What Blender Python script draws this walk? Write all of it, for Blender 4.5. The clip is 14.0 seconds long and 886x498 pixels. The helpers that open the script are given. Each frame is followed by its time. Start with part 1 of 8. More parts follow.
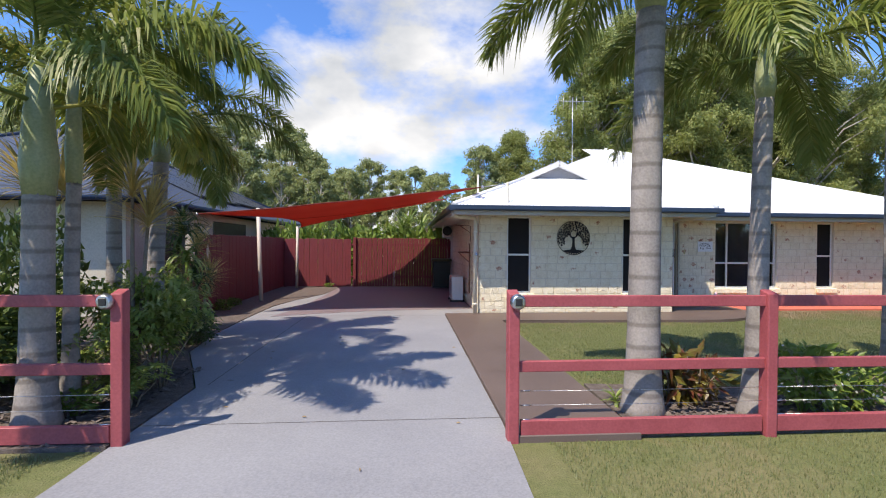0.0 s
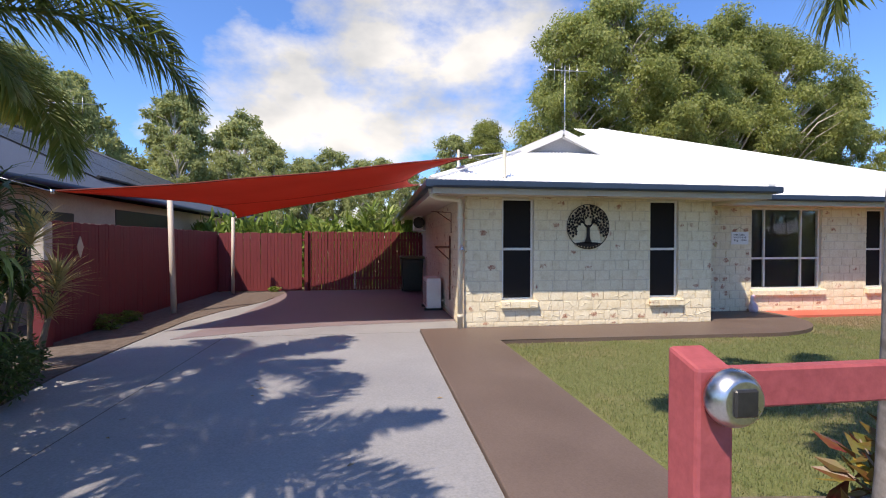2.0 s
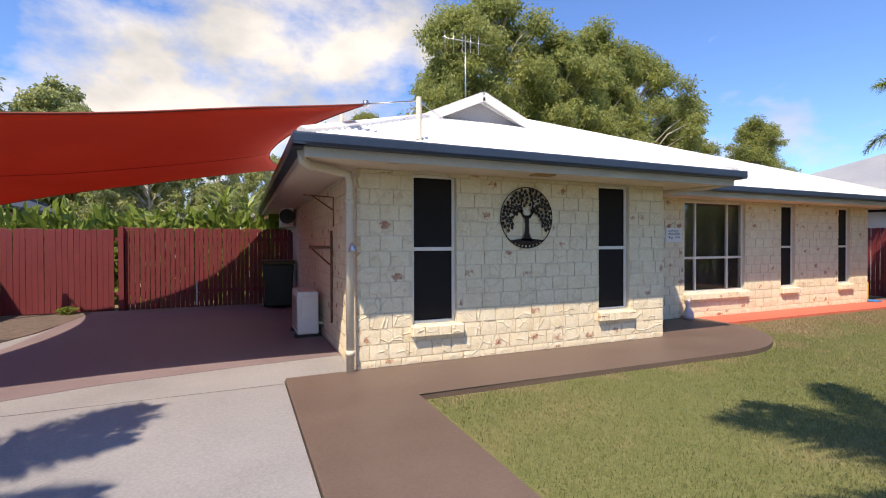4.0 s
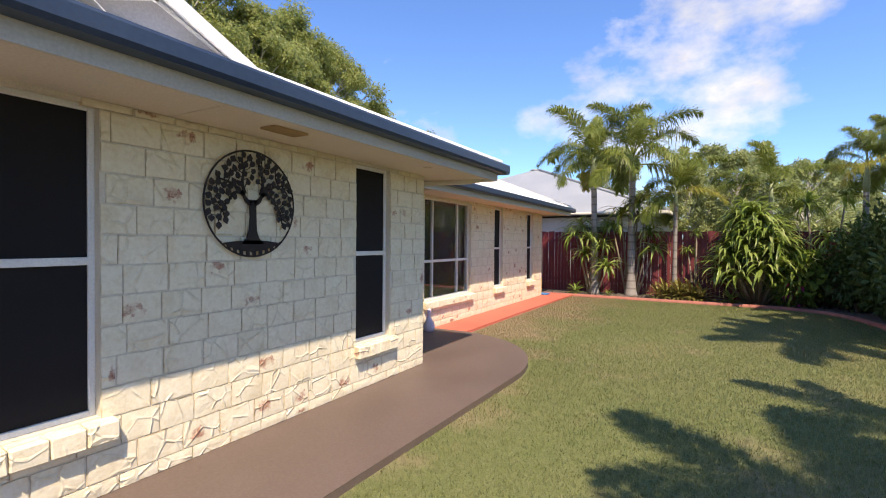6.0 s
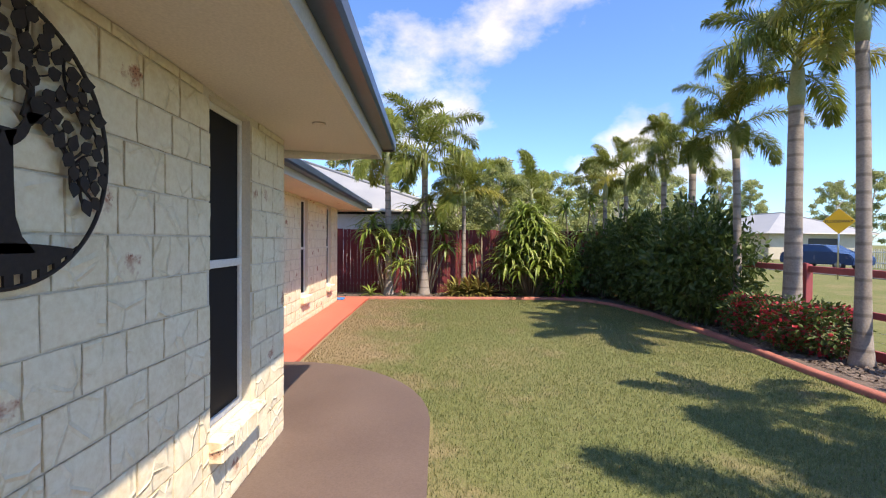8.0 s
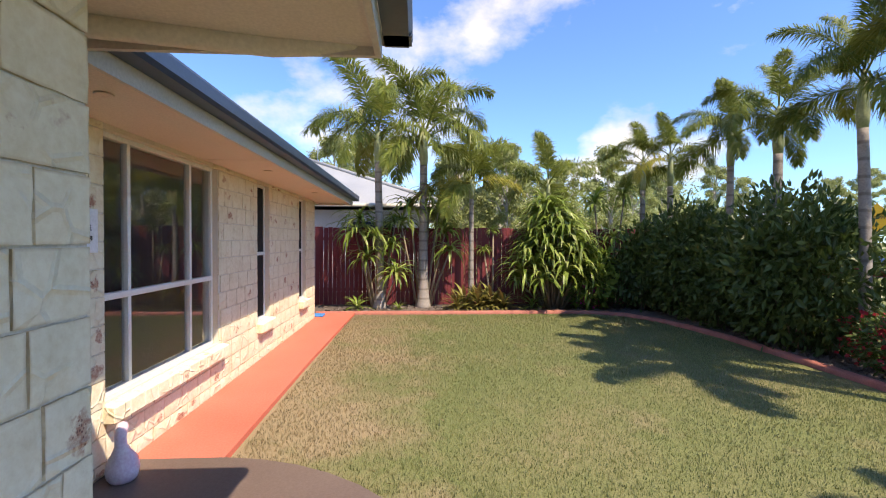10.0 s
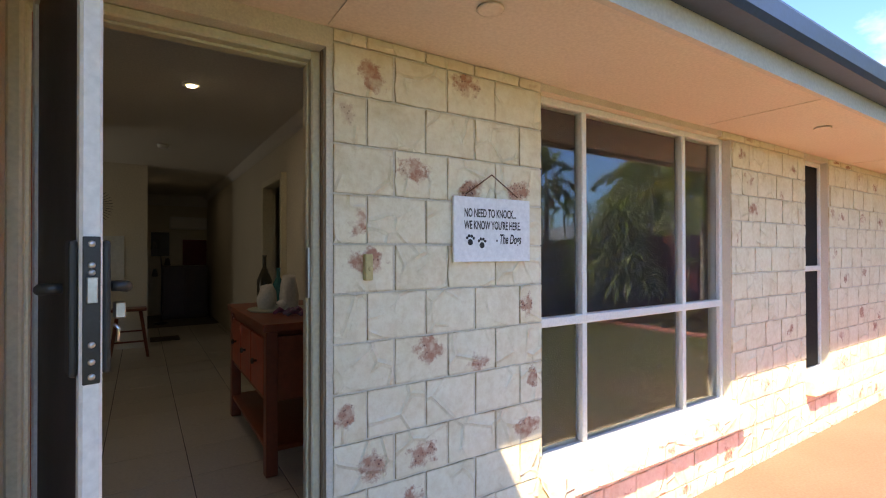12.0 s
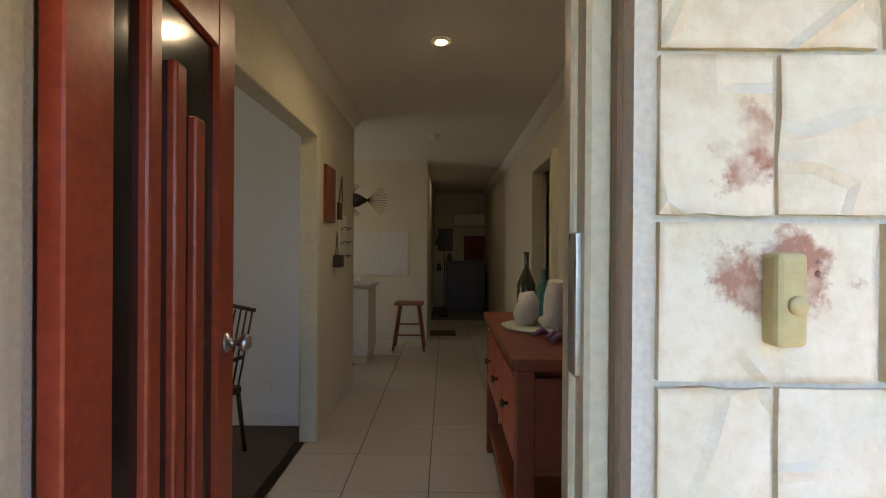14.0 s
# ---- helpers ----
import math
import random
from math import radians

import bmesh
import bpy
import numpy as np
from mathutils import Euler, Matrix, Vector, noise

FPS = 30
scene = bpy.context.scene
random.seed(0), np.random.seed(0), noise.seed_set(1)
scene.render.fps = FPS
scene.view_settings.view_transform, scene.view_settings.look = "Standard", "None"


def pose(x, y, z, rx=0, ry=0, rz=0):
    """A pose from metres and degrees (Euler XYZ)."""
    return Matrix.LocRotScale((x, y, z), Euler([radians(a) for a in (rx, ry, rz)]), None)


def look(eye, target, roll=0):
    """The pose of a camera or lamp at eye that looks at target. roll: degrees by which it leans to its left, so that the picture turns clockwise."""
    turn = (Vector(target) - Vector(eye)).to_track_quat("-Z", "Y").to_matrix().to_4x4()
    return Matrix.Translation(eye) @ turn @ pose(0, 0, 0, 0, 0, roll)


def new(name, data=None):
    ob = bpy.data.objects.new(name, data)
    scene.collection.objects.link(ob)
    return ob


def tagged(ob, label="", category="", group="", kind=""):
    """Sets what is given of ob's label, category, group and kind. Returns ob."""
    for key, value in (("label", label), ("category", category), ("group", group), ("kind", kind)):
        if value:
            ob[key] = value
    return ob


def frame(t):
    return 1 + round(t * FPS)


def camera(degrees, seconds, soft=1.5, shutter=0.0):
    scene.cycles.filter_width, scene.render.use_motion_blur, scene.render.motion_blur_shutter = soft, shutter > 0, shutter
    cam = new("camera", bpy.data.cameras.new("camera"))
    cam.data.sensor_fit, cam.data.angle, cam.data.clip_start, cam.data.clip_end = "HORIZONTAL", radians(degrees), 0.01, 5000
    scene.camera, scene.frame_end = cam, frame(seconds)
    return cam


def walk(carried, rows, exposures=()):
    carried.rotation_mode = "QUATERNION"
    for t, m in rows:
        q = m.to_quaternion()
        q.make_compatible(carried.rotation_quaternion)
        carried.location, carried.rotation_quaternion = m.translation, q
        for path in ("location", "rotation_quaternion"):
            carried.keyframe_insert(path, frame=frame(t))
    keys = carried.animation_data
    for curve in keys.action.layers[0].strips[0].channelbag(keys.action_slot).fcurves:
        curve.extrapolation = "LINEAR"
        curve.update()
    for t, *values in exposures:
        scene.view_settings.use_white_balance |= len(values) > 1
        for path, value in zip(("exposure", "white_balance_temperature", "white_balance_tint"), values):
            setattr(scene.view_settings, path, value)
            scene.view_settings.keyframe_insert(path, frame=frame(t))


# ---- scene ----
cam = camera(86.7, 14.0, 1.1)
PATH = [
    (0, (-0.187, -0.008, 1.634), (-0.033, 1.986, 1.613), 0.4),
    (0.5, (-0.130, 0.785, 1.635), (0.040, 2.778, 1.606), -0.1),
    (1, (-0.134, 1.371, 1.586), (0.064, 3.361, 1.558), 0.1),
    (1.5, (-0.094, 2.108, 1.501), (0.153, 4.093, 1.484), 0.1),
    (2, (-0.067, 2.827, 1.509), (0.224, 4.805, 1.482), 0.1),
    (4.3, (0.394, 5.867, 1.452), (1.346, 7.625, 1.433), 0.0),
    (4.5, (0.482, 6.075, 1.456), (1.555, 7.763, 1.430), 0.2),
    (5, (0.764, 6.610, 1.473), (2.112, 8.086, 1.442), 0.3),
    (5.5, (1.034, 7.125, 1.521), (2.587, 8.385, 1.485), 0.5),
    (6, (1.360, 7.710, 1.532), (3.093, 8.707, 1.498), 0.5),
    (6.5, (1.534, 8.246, 1.524), (3.402, 8.960, 1.495), 0.8),
    (7, (1.716, 8.780, 1.535), (3.672, 9.199, 1.507), 1.0),
    (7.5, (2.025, 9.238, 1.548), (4.018, 9.406, 1.514), 0.9),
    (8, (2.452, 9.597, 1.541), (4.450, 9.539, 1.506), 0.5),
    (10.3, (5.143, 9.899, 1.574), (7.139, 9.786, 1.535), 0.3),
    (10.5, (5.285, 9.894, 1.550), (7.285, 9.917, 1.515), 0.0),
    (11, (5.825, 9.961, 1.559), (7.729, 10.571, 1.535), -0.3),
    (11.5, (6.187, 10.134, 1.556), (7.765, 11.363, 1.548), -0.4),
    (12, (6.445, 10.307, 1.523), (7.527, 11.989, 1.536), -0.1),
    (12.5, (6.614, 10.486, 1.515), (7.219, 12.392, 1.527), 0.2),
    (13, (6.706, 10.765, 1.507), (7.021, 12.740, 1.515), 0.5),
    (13.5, (6.769, 11.071, 1.501), (6.902, 13.067, 1.501), 0.3),
    (14, (6.783, 11.388, 1.519), (6.773, 13.388, 1.515), 0.4),
]
EXPOSE = [(0, 0.78, 7400, 12), (4.5, 0.84, 8600, 15), (8, 1.14, 8400, 15), (10.5, 1.16, 8500, 15), (11.5, 1.45, 8600, 15), (12, 1.95, 8900, 15), (12.5, 2.45, 9200, 15), (13, 2.7, 9300, 15), (13.5, 2.9, 9300, 15), (14, 3.1, 9300, 15)]
walk(cam, [(t, look(eye, target, roll)) for t, eye, target, roll in PATH], EXPOSE)

# ---- world and sun ----
SUN_FROM = Vector((-0.50, -0.46, 1.0)).normalized()
world = bpy.data.worlds.new("world")
scene.world = world
world.use_nodes = True
wt = world.node_tree
wt.nodes.clear()
w_out = wt.nodes.new("ShaderNodeOutputWorld")
w_bg = wt.nodes.new("ShaderNodeBackground")
w_sky = wt.nodes.new("ShaderNodeTexSky")
w_sky.sky_type = "NISHITA"
w_sky.sun_disc = False
w_sky.sun_elevation = math.asin(SUN_FROM.z)
w_sky.sun_rotation = math.atan2(SUN_FROM.x, SUN_FROM.y)
w_sky.air_density, w_sky.dust_density, w_sky.ozone_density = 1.0, 0.3, 3.0
w_tc = wt.nodes.new("ShaderNodeTexCoord")
w_map = wt.nodes.new("ShaderNodeMapping")
w_map.inputs["Scale"].default_value = (1.0, 1.0, 1.7)
w_map.inputs["Location"].default_value = (3.1, 1.7, 0.0)
w_n = wt.nodes.new("ShaderNodeTexNoise")
w_n.inputs["Scale"].default_value, w_n.inputs["Detail"].default_value, w_n.inputs["Roughness"].default_value = 2.3, 9.0, 0.57
w_r = wt.nodes.new("ShaderNodeValToRGB")
w_r.color_ramp.elements[0].position, w_r.color_ramp.elements[1].position = 0.51, 0.635
w_n2 = wt.nodes.new("ShaderNodeTexNoise")
w_n2.inputs["Scale"].default_value, w_n2.inputs["Detail"].default_value = 4.5, 6.0
w_r2 = wt.nodes.new("ShaderNodeValToRGB")
w_r2.color_ramp.elements[0].position, w_r2.color_ramp.elements[1].position = 0.36, 0.60
w_r2.color_ramp.elements[0].color = (2.6, 2.95, 3.5, 1)
w_r2.color_ramp.elements[1].color = (4.2, 4.5, 4.95, 1)
w_mix = wt.nodes.new("ShaderNodeMix")
w_mix.data_type = "RGBA"
w_tint = wt.nodes.new("ShaderNodeMix")
w_tint.data_type, w_tint.blend_type = "RGBA", "MULTIPLY"
w_tint.inputs[0].default_value = 1.0
w_tint.inputs[7].default_value = (0.46, 0.76, 1.22, 1)
wt.links.new(w_tc.outputs["Generated"], w_map.inputs["Vector"])
wt.links.new(w_map.outputs["Vector"], w_n.inputs["Vector"])
wt.links.new(w_map.outputs["Vector"], w_n2.inputs["Vector"])
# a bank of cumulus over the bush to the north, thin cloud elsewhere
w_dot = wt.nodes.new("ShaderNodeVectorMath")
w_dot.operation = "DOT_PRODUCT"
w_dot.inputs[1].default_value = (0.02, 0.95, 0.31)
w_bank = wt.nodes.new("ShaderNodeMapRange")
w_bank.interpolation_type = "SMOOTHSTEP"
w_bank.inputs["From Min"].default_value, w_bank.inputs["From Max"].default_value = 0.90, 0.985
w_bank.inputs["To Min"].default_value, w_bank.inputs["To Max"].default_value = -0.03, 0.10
w_add = wt.nodes.new("ShaderNodeMath")
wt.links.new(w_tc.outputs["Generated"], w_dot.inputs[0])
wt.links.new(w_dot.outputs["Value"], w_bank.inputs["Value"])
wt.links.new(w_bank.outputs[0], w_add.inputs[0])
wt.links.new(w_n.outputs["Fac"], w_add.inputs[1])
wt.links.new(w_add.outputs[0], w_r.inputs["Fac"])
wt.links.new(w_n2.outputs["Fac"], w_r2.inputs["Fac"])
wt.links.new(w_sky.outputs["Color"], w_tint.inputs[6])
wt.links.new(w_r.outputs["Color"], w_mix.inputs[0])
wt.links.new(w_tint.outputs[2], w_mix.inputs[6])
wt.links.new(w_r2.outputs["Color"], w_mix.inputs[7])
wt.links.new(w_mix.outputs[2], w_bg.inputs["Color"])
wt.links.new(w_bg.outputs["Background"], w_out.inputs["Surface"])
w_bg.inputs["Strength"].default_value = 0.135

sun_data = bpy.data.lights.new("sun", "SUN")
sun_data.energy, sun_data.angle, sun_data.color = 3.65, radians(0.55), (1.0, 0.965, 0.91)
sun = new("sun", sun_data)
sun.matrix_world = look((0, 0, 30), Vector((0, 0, 30)) - SUN_FROM)

# ---- materials ----
def node(nt, kind, **inputs):
    n = nt.nodes.new(kind)
    for k, v in inputs.items():
        n.inputs[k].default_value = v
    return n


def ramp(nt, fac, stops):
    r = nt.nodes.new("ShaderNodeValToRGB")
    els = r.color_ramp.elements
    while len(els) < len(stops):
        els.new(0.5)
    for e, (p, c) in zip(els, stops):
        e.position, e.color = p, (*c, 1)
    nt.links.new(fac, r.inputs["Fac"])
    return r.outputs["Color"]


def blend(nt, fac, a, b, mode="MIX"):
    m = nt.nodes.new("ShaderNodeMix")
    m.data_type, m.blend_type = "RGBA", mode
    for sock, v in ((0, fac), (6, a), (7, b)):
        if isinstance(v, (int, float)):
            m.inputs[sock].default_value = v
        elif isinstance(v, tuple):
            m.inputs[sock].default_value = (*v, 1)
        else:
            nt.links.new(v, m.inputs[sock])
    return m.outputs[2]


def place_coords(nt, own=True):
    """Object coordinates, shifted at random from object to object."""
    tc = nt.nodes.new("ShaderNodeTexCoord")
    if not own:
        return tc.outputs["Object"]
    info = nt.nodes.new("ShaderNodeObjectInfo")
    mul = nt.nodes.new("ShaderNodeVectorMath")
    mul.operation = "SCALE"
    mul.inputs[0].default_value = (37.0, 91.0, 53.0)
    nt.links.new(info.outputs["Random"], mul.inputs["Scale"])
    add = nt.nodes.new("ShaderNodeVectorMath")
    nt.links.new(tc.outputs["Object"], add.inputs[0])
    nt.links.new(mul.outputs[0], add.inputs[1])
    return add.outputs[0]


def noisy(nt, vec, scale, detail=4.0, rough=0.55):
    n = node(nt, "ShaderNodeTexNoise", Scale=scale, Detail=detail, Roughness=rough)
    nt.links.new(vec, n.inputs["Vector"])
    return n.outputs["Fac"]


def surf(name, dark, light, scale=6.0, fine=60.0, rough=0.7, bump=0.15, metal=0.0, own=True, rough_var=0.12, depth=0.004, spec=0.5):
    """A surface with variation at two scales, in colour, gloss and relief."""
    m = bpy.data.materials.new(name)
    m.use_nodes = True
    nt = m.node_tree
    b = nt.nodes["Principled BSDF"]
    vec = place_coords(nt, own)
    big, small = noisy(nt, vec, scale, 5.0), noisy(nt, vec, fine, 3.0)
    c = ramp(nt, big, [(0.3, dark), (0.7, light)])
    c = blend(nt, 0.35, c, ramp(nt, small, [(0.3, tuple(v * 0.75 for v in dark)), (0.7, tuple(min(1, v * 1.12) for v in light))]))
    nt.links.new(c, b.inputs["Base Color"])
    rr = nt.nodes.new("ShaderNodeMapRange")
    rr.inputs["To Min"].default_value, rr.inputs["To Max"].default_value = max(0.02, rough - rough_var), min(1, rough + rough_var)
    nt.links.new(big, rr.inputs["Value"])
    nt.links.new(rr.outputs[0], b.inputs["Roughness"])
    b.inputs["Metallic"].default_value = metal
    b.inputs["Specular IOR Level"].default_value = spec
    if bump:
        bp = node(nt, "ShaderNodeBump", Strength=bump, Distance=depth)
        nt.links.new(small, bp.inputs["Height"])
        nt.links.new(bp.outputs["Normal"], b.inputs["Normal"])
    return m


def leafy(name, dark, light, sun=0.3, rough=0.45, tip=None, hue=3.0):
    """Leaves: two greens by island and by patch, some light through the blade."""
    m = bpy.data.materials.new(name)
    m.use_nodes = True
    nt = m.node_tree
    b = nt.nodes["Principled BSDF"]
    geo = nt.nodes.new("ShaderNodeNewGeometry")
    vec = place_coords(nt)
    big = noisy(nt, vec, hue, 3.0)
    c = ramp(nt, geo.outputs["Random Per Island"], [(0.0, dark), (0.75, light), (1.0, tip or light)])
    c2 = ramp(nt, big, [(0.35, dark), (0.68, light)])
    c = blend(nt, 0.45, c, c2)
    nt.links.new(c, b.inputs["Base Color"])
    b.inputs["Roughness"].default_value = rough
    b.inputs["Specular IOR Level"].default_value = 0.35
    tr = nt.nodes.new("ShaderNodeBsdfTranslucent")
    nt.links.new(c, tr.inputs["Color"])
    mx = nt.nodes.new("ShaderNodeMixShader")
    mx.inputs[0].default_value = sun
    nt.links.new(b.outputs[0], mx.inputs[1])
    nt.links.new(tr.outputs[0], mx.inputs[2])
    nt.links.new(mx.outputs[0], nt.nodes["Material Output"].inputs["Surface"])
    return m


def block_material(name="cream_block", stained=False):
    """Split-face cream block: pale body, sandy edges, rust-red stains on some blocks."""
    m = bpy.data.materials.new(name)
    m.use_nodes = True
    nt = m.node_tree
    b = nt.nodes["Principled BSDF"]
    vec = place_coords(nt)
    info = nt.nodes.new("ShaderNodeObjectInfo")
    n1, n2, n3 = noisy(nt, vec, 5.0, 6.0), noisy(nt, vec, 34.0, 5.0, 0.65), noisy(nt, vec, 9.0, 4.0)
    c = ramp(nt, n1, [(0.25, (0.65, 0.55, 0.37)), (0.48, (0.77, 0.69, 0.52)), (0.75, (0.82, 0.76, 0.61))])
    c = blend(nt, 0.3, c, ramp(nt, n2, [(0.35, (0.60, 0.48, 0.29)), (0.62, (0.83, 0.77, 0.61))]))
    # sandy brown arrises where the face is broken back to the joint
    gen = nt.nodes.new("ShaderNodeTexCoord")
    sep = nt.nodes.new("ShaderNodeSeparateXYZ")
    nt.links.new(gen.outputs["Generated"], sep.inputs[0])
    reach = []
    for axis, ends in (("X", 0.462), ("Z", 0.44)):
        off = nt.nodes.new("ShaderNodeMath")
        off.operation = "SUBTRACT"
        off.inputs[1].default_value = 0.5
        nt.links.new(sep.outputs[axis], off.inputs[0])
        ab = nt.nodes.new("ShaderNodeMath")
        ab.operation = "ABSOLUTE"
        nt.links.new(off.outputs[0], ab.inputs[0])
        mr = nt.nodes.new("ShaderNodeMapRange")
        mr.inputs["From Min"].default_value, mr.inputs["From Max"].default_value = ends, 0.5
        nt.links.new(ab.outputs[0], mr.inputs["Value"])
        reach.append(mr.outputs[0])
    arris = nt.nodes.new("ShaderNodeMath")
    arris.operation = "MAXIMUM"
    nt.links.new(reach[0], arris.inputs[0])
    nt.links.new(reach[1], arris.inputs[1])
    worn = blend(nt, 1.0, ramp(nt, arris.outputs[0], [(0.1, (0, 0, 0)), (1.0, (1, 1, 1))]), ramp(nt, n3, [(0.40, (0.0, 0.0, 0.0)), (0.66, (0.9, 0.9, 0.9))]), "MULTIPLY")
    c = blend(nt, worn, c, (0.48, 0.35, 0.20))
    sel = ramp(nt, info.outputs["Random"], [(0.83, (0, 0, 0)), (0.86, (1, 1, 1))])
    spot = ramp(nt, n3, [(0.42, (0, 0, 0)), (0.52, (1, 1, 1))])
    speck = ramp(nt, n2, [(0.30, (0.45, 0.45, 0.45)), (0.55, (1, 1, 1))])
    # each stain keeps to one patch of its block
    spread = []
    for k in (7.3, 13.9):
        mul = nt.nodes.new("ShaderNodeMath")
        mul.operation = "MULTIPLY"
        mul.inputs[1].default_value = k
        nt.links.new(info.outputs["Random"], mul.inputs[0])
        frac = nt.nodes.new("ShaderNodeMath")
        frac.operation = "FRACT"
        nt.links.new(mul.outputs[0], frac.inputs[0])
        span = node(nt, "ShaderNodeMapRange", **{"To Min": 0.28, "To Max": 0.72})
        nt.links.new(frac.outputs[0], span.inputs["Value"])
        spread.append(span.outputs[0])
    where = node(nt, "ShaderNodeCombineXYZ", Y=0.3)
    nt.links.new(spread[0], where.inputs["X"])
    nt.links.new(spread[1], where.inputs["Z"])
    patch = nt.nodes.new("ShaderNodeVectorMath")
    patch.operation = "DISTANCE"
    nt.links.new(where.outputs[0], patch.inputs[1])
    nt.links.new(gen.outputs["Generated"], patch.inputs[0])
    ragged = nt.nodes.new("ShaderNodeMath")
    ragged.operation = "MULTIPLY_ADD"
    ragged.inputs[1].default_value = 0.55
    nt.links.new(noisy(nt, vec, 22.0, 4.0, 0.7), ragged.inputs[0])
    nt.links.new(patch.outputs["Value"], ragged.inputs[2])
    keep = ramp(nt, ragged.outputs[0], [(0.55, (1, 1, 1)), (0.64, (0, 0, 0))])
    if stained:
        spot = ramp(nt, noisy(nt, vec, 11.0, 3.0), [(0.26, (0.3, 0.3, 0.3)), (0.40, (1, 1, 1))])
        sel = (1.0, 1.0, 1.0)
    spot = blend(nt, 1.0, spot, keep, "MULTIPLY")
    fac = blend(nt, 1.0, blend(nt, 1.0, spot, sel, "MULTIPLY"), speck, "MULTIPLY")
    c = blend(nt, fac, c, (0.43, 0.215, 0.145))
    # iron flecks inside the stains
    vf = node(nt, "ShaderNodeTexVoronoi", Scale=75.0)
    nt.links.new(vec, vf.inputs["Vector"])
    fleck = ramp(nt, vf.outputs["Distance"], [(0.24, (1, 1, 1)), (0.32, (0, 0, 0))])
    fleck = blend(nt, 1.0, fleck, ramp(nt, n3, [(0.50, (0, 0, 0)), (0.56, (1, 1, 1))]), "MULTIPLY")
    c = blend(nt, blend(nt, 1.0, fleck, fac, "MULTIPLY"), c, (0.13, 0.055, 0.05))
    nt.links.new(c, b.inputs["Base Color"])
    b.inputs["Roughness"].default_value = 0.9
    b.inputs["Specular IOR Level"].default_value = 0.2
    bp = node(nt, "ShaderNodeBump", Strength=0.55, Distance=0.006)
    nt.links.new(n2, bp.inputs["Height"])
    bp2 = node(nt, "ShaderNodeBump", Strength=0.5, Distance=0.014)
    nt.links.new(n3, bp2.inputs["Height"])
    nt.links.new(bp.outputs["Normal"], bp2.inputs["Normal"])
    # chisel marks: straight ridges where the face broke away
    vo = node(nt, "ShaderNodeTexVoronoi", Scale=6.5)
    vo.feature = "DISTANCE_TO_EDGE"
    nt.links.new(vec, vo.inputs["Vector"])
    ridge = ramp(nt, vo.outputs["Distance"], [(0.0, (1, 1, 1)), (0.07, (0, 0, 0))])
    ridge = blend(nt, 1.0, ridge, ramp(nt, noisy(nt, vec, 4.0, 2.0), [(0.44, (0, 0, 0)), (0.54, (1, 1, 1))]), "MULTIPLY")
    bp3 = node(nt, "ShaderNodeBump", Strength=0.8, Distance=0.008)
    nt.links.new(ridge, bp3.inputs["Height"])
    nt.links.new(bp2.outputs["Normal"], bp3.inputs["Normal"])
    nt.links.new(bp3.outputs["Normal"], b.inputs["Normal"])
    return m


def banded(name, dark, light, ring, per_metre, rough=0.8):
    """Palm bark: grey, with rings up the stem and pale blotches."""
    m = surf(name, dark, light, 4.0, 45.0, rough, 0.4, depth=0.006)
    nt = m.node_tree
    b = nt.nodes["Principled BSDF"]
    tc = nt.nodes.new("ShaderNodeTexCoord")
    w = node(nt, "ShaderNodeTexWave", Scale=per_metre / 6.28 * 1.0, Distortion=1.6, Detail=2.0)
    w.bands_direction = "Z"
    w.inputs["Detail Scale"].default_value = 0.7
    nt.links.new(tc.outputs["Object"], w.inputs["Vector"])
    old = b.inputs["Base Color"].links[0].from_socket
    k = ramp(nt, w.outputs["Fac"], [(0.02, ring), (0.16, (1, 1, 1))])
    nt.links.new(blend(nt, 0.8, old, k, "MULTIPLY"), b.inputs["Base Color"])
    return m


def lawn_material(name, soil=0.0):
    m = bpy.data.materials.new(name)
    m.use_nodes = True
    nt = m.node_tree
    b = nt.nodes["Principled BSDF"]
    vec = place_coords(nt, False)
    n1, n2, n3 = noisy(nt, vec, 0.55, 5.0), noisy(nt, vec, 9.0, 6.0, 0.7), noisy(nt, vec, 70.0, 3.0)
    c = ramp(nt, n1, [(0.34, (0.32, 0.26, 0.15)), (0.50, (0.185, 0.210, 0.090)), (0.75, (0.130, 0.190, 0.068))])
    c = blend(nt, 0.45, c, ramp(nt, n2, [(0.3, (0.065, 0.080, 0.030)), (0.66, (0.21, 0.185, 0.105))]))
    c = blend(nt, 0.4, c, ramp(nt, n3, [(0.3, (0.04, 0.05, 0.015)), (0.7, (0.17, 0.19, 0.06))]))
    nt.links.new(c, b.inputs["Base Color"])
    b.inputs["Roughness"].default_value = 0.95
    b.inputs["Specular IOR Level"].default_value = 0.1
    bp = node(nt, "ShaderNodeBump", Strength=0.8, Distance=0.02)
    nt.links.new(n3, bp.inputs["Height"])
    nt.links.new(bp.outputs["Normal"], b.inputs["Normal"])
    return m


def glowing(name, colour, power):
    m = bpy.data.materials.new(name)
    m.use_nodes = True
    b = m.node_tree.nodes["Principled BSDF"]
    b.inputs["Base Color"].default_value = (*colour, 1)
    b.inputs["Emission Color"].default_value = (*colour, 1)
    b.inputs["Emission Strength"].default_value = power
    return m


def glass(name, tint=(0.9, 0.93, 0.92)):
    m = bpy.data.materials.new(name)
    m.use_nodes = True
    b = m.node_tree.nodes["Principled BSDF"]
    b.inputs["Base Color"].default_value = (*tint, 1)
    b.inputs["Transmission Weight"].default_value = 1.0
    b.inputs["Roughness"].default_value = 0.0
    b.inputs["IOR"].default_value = 1.5
    return m


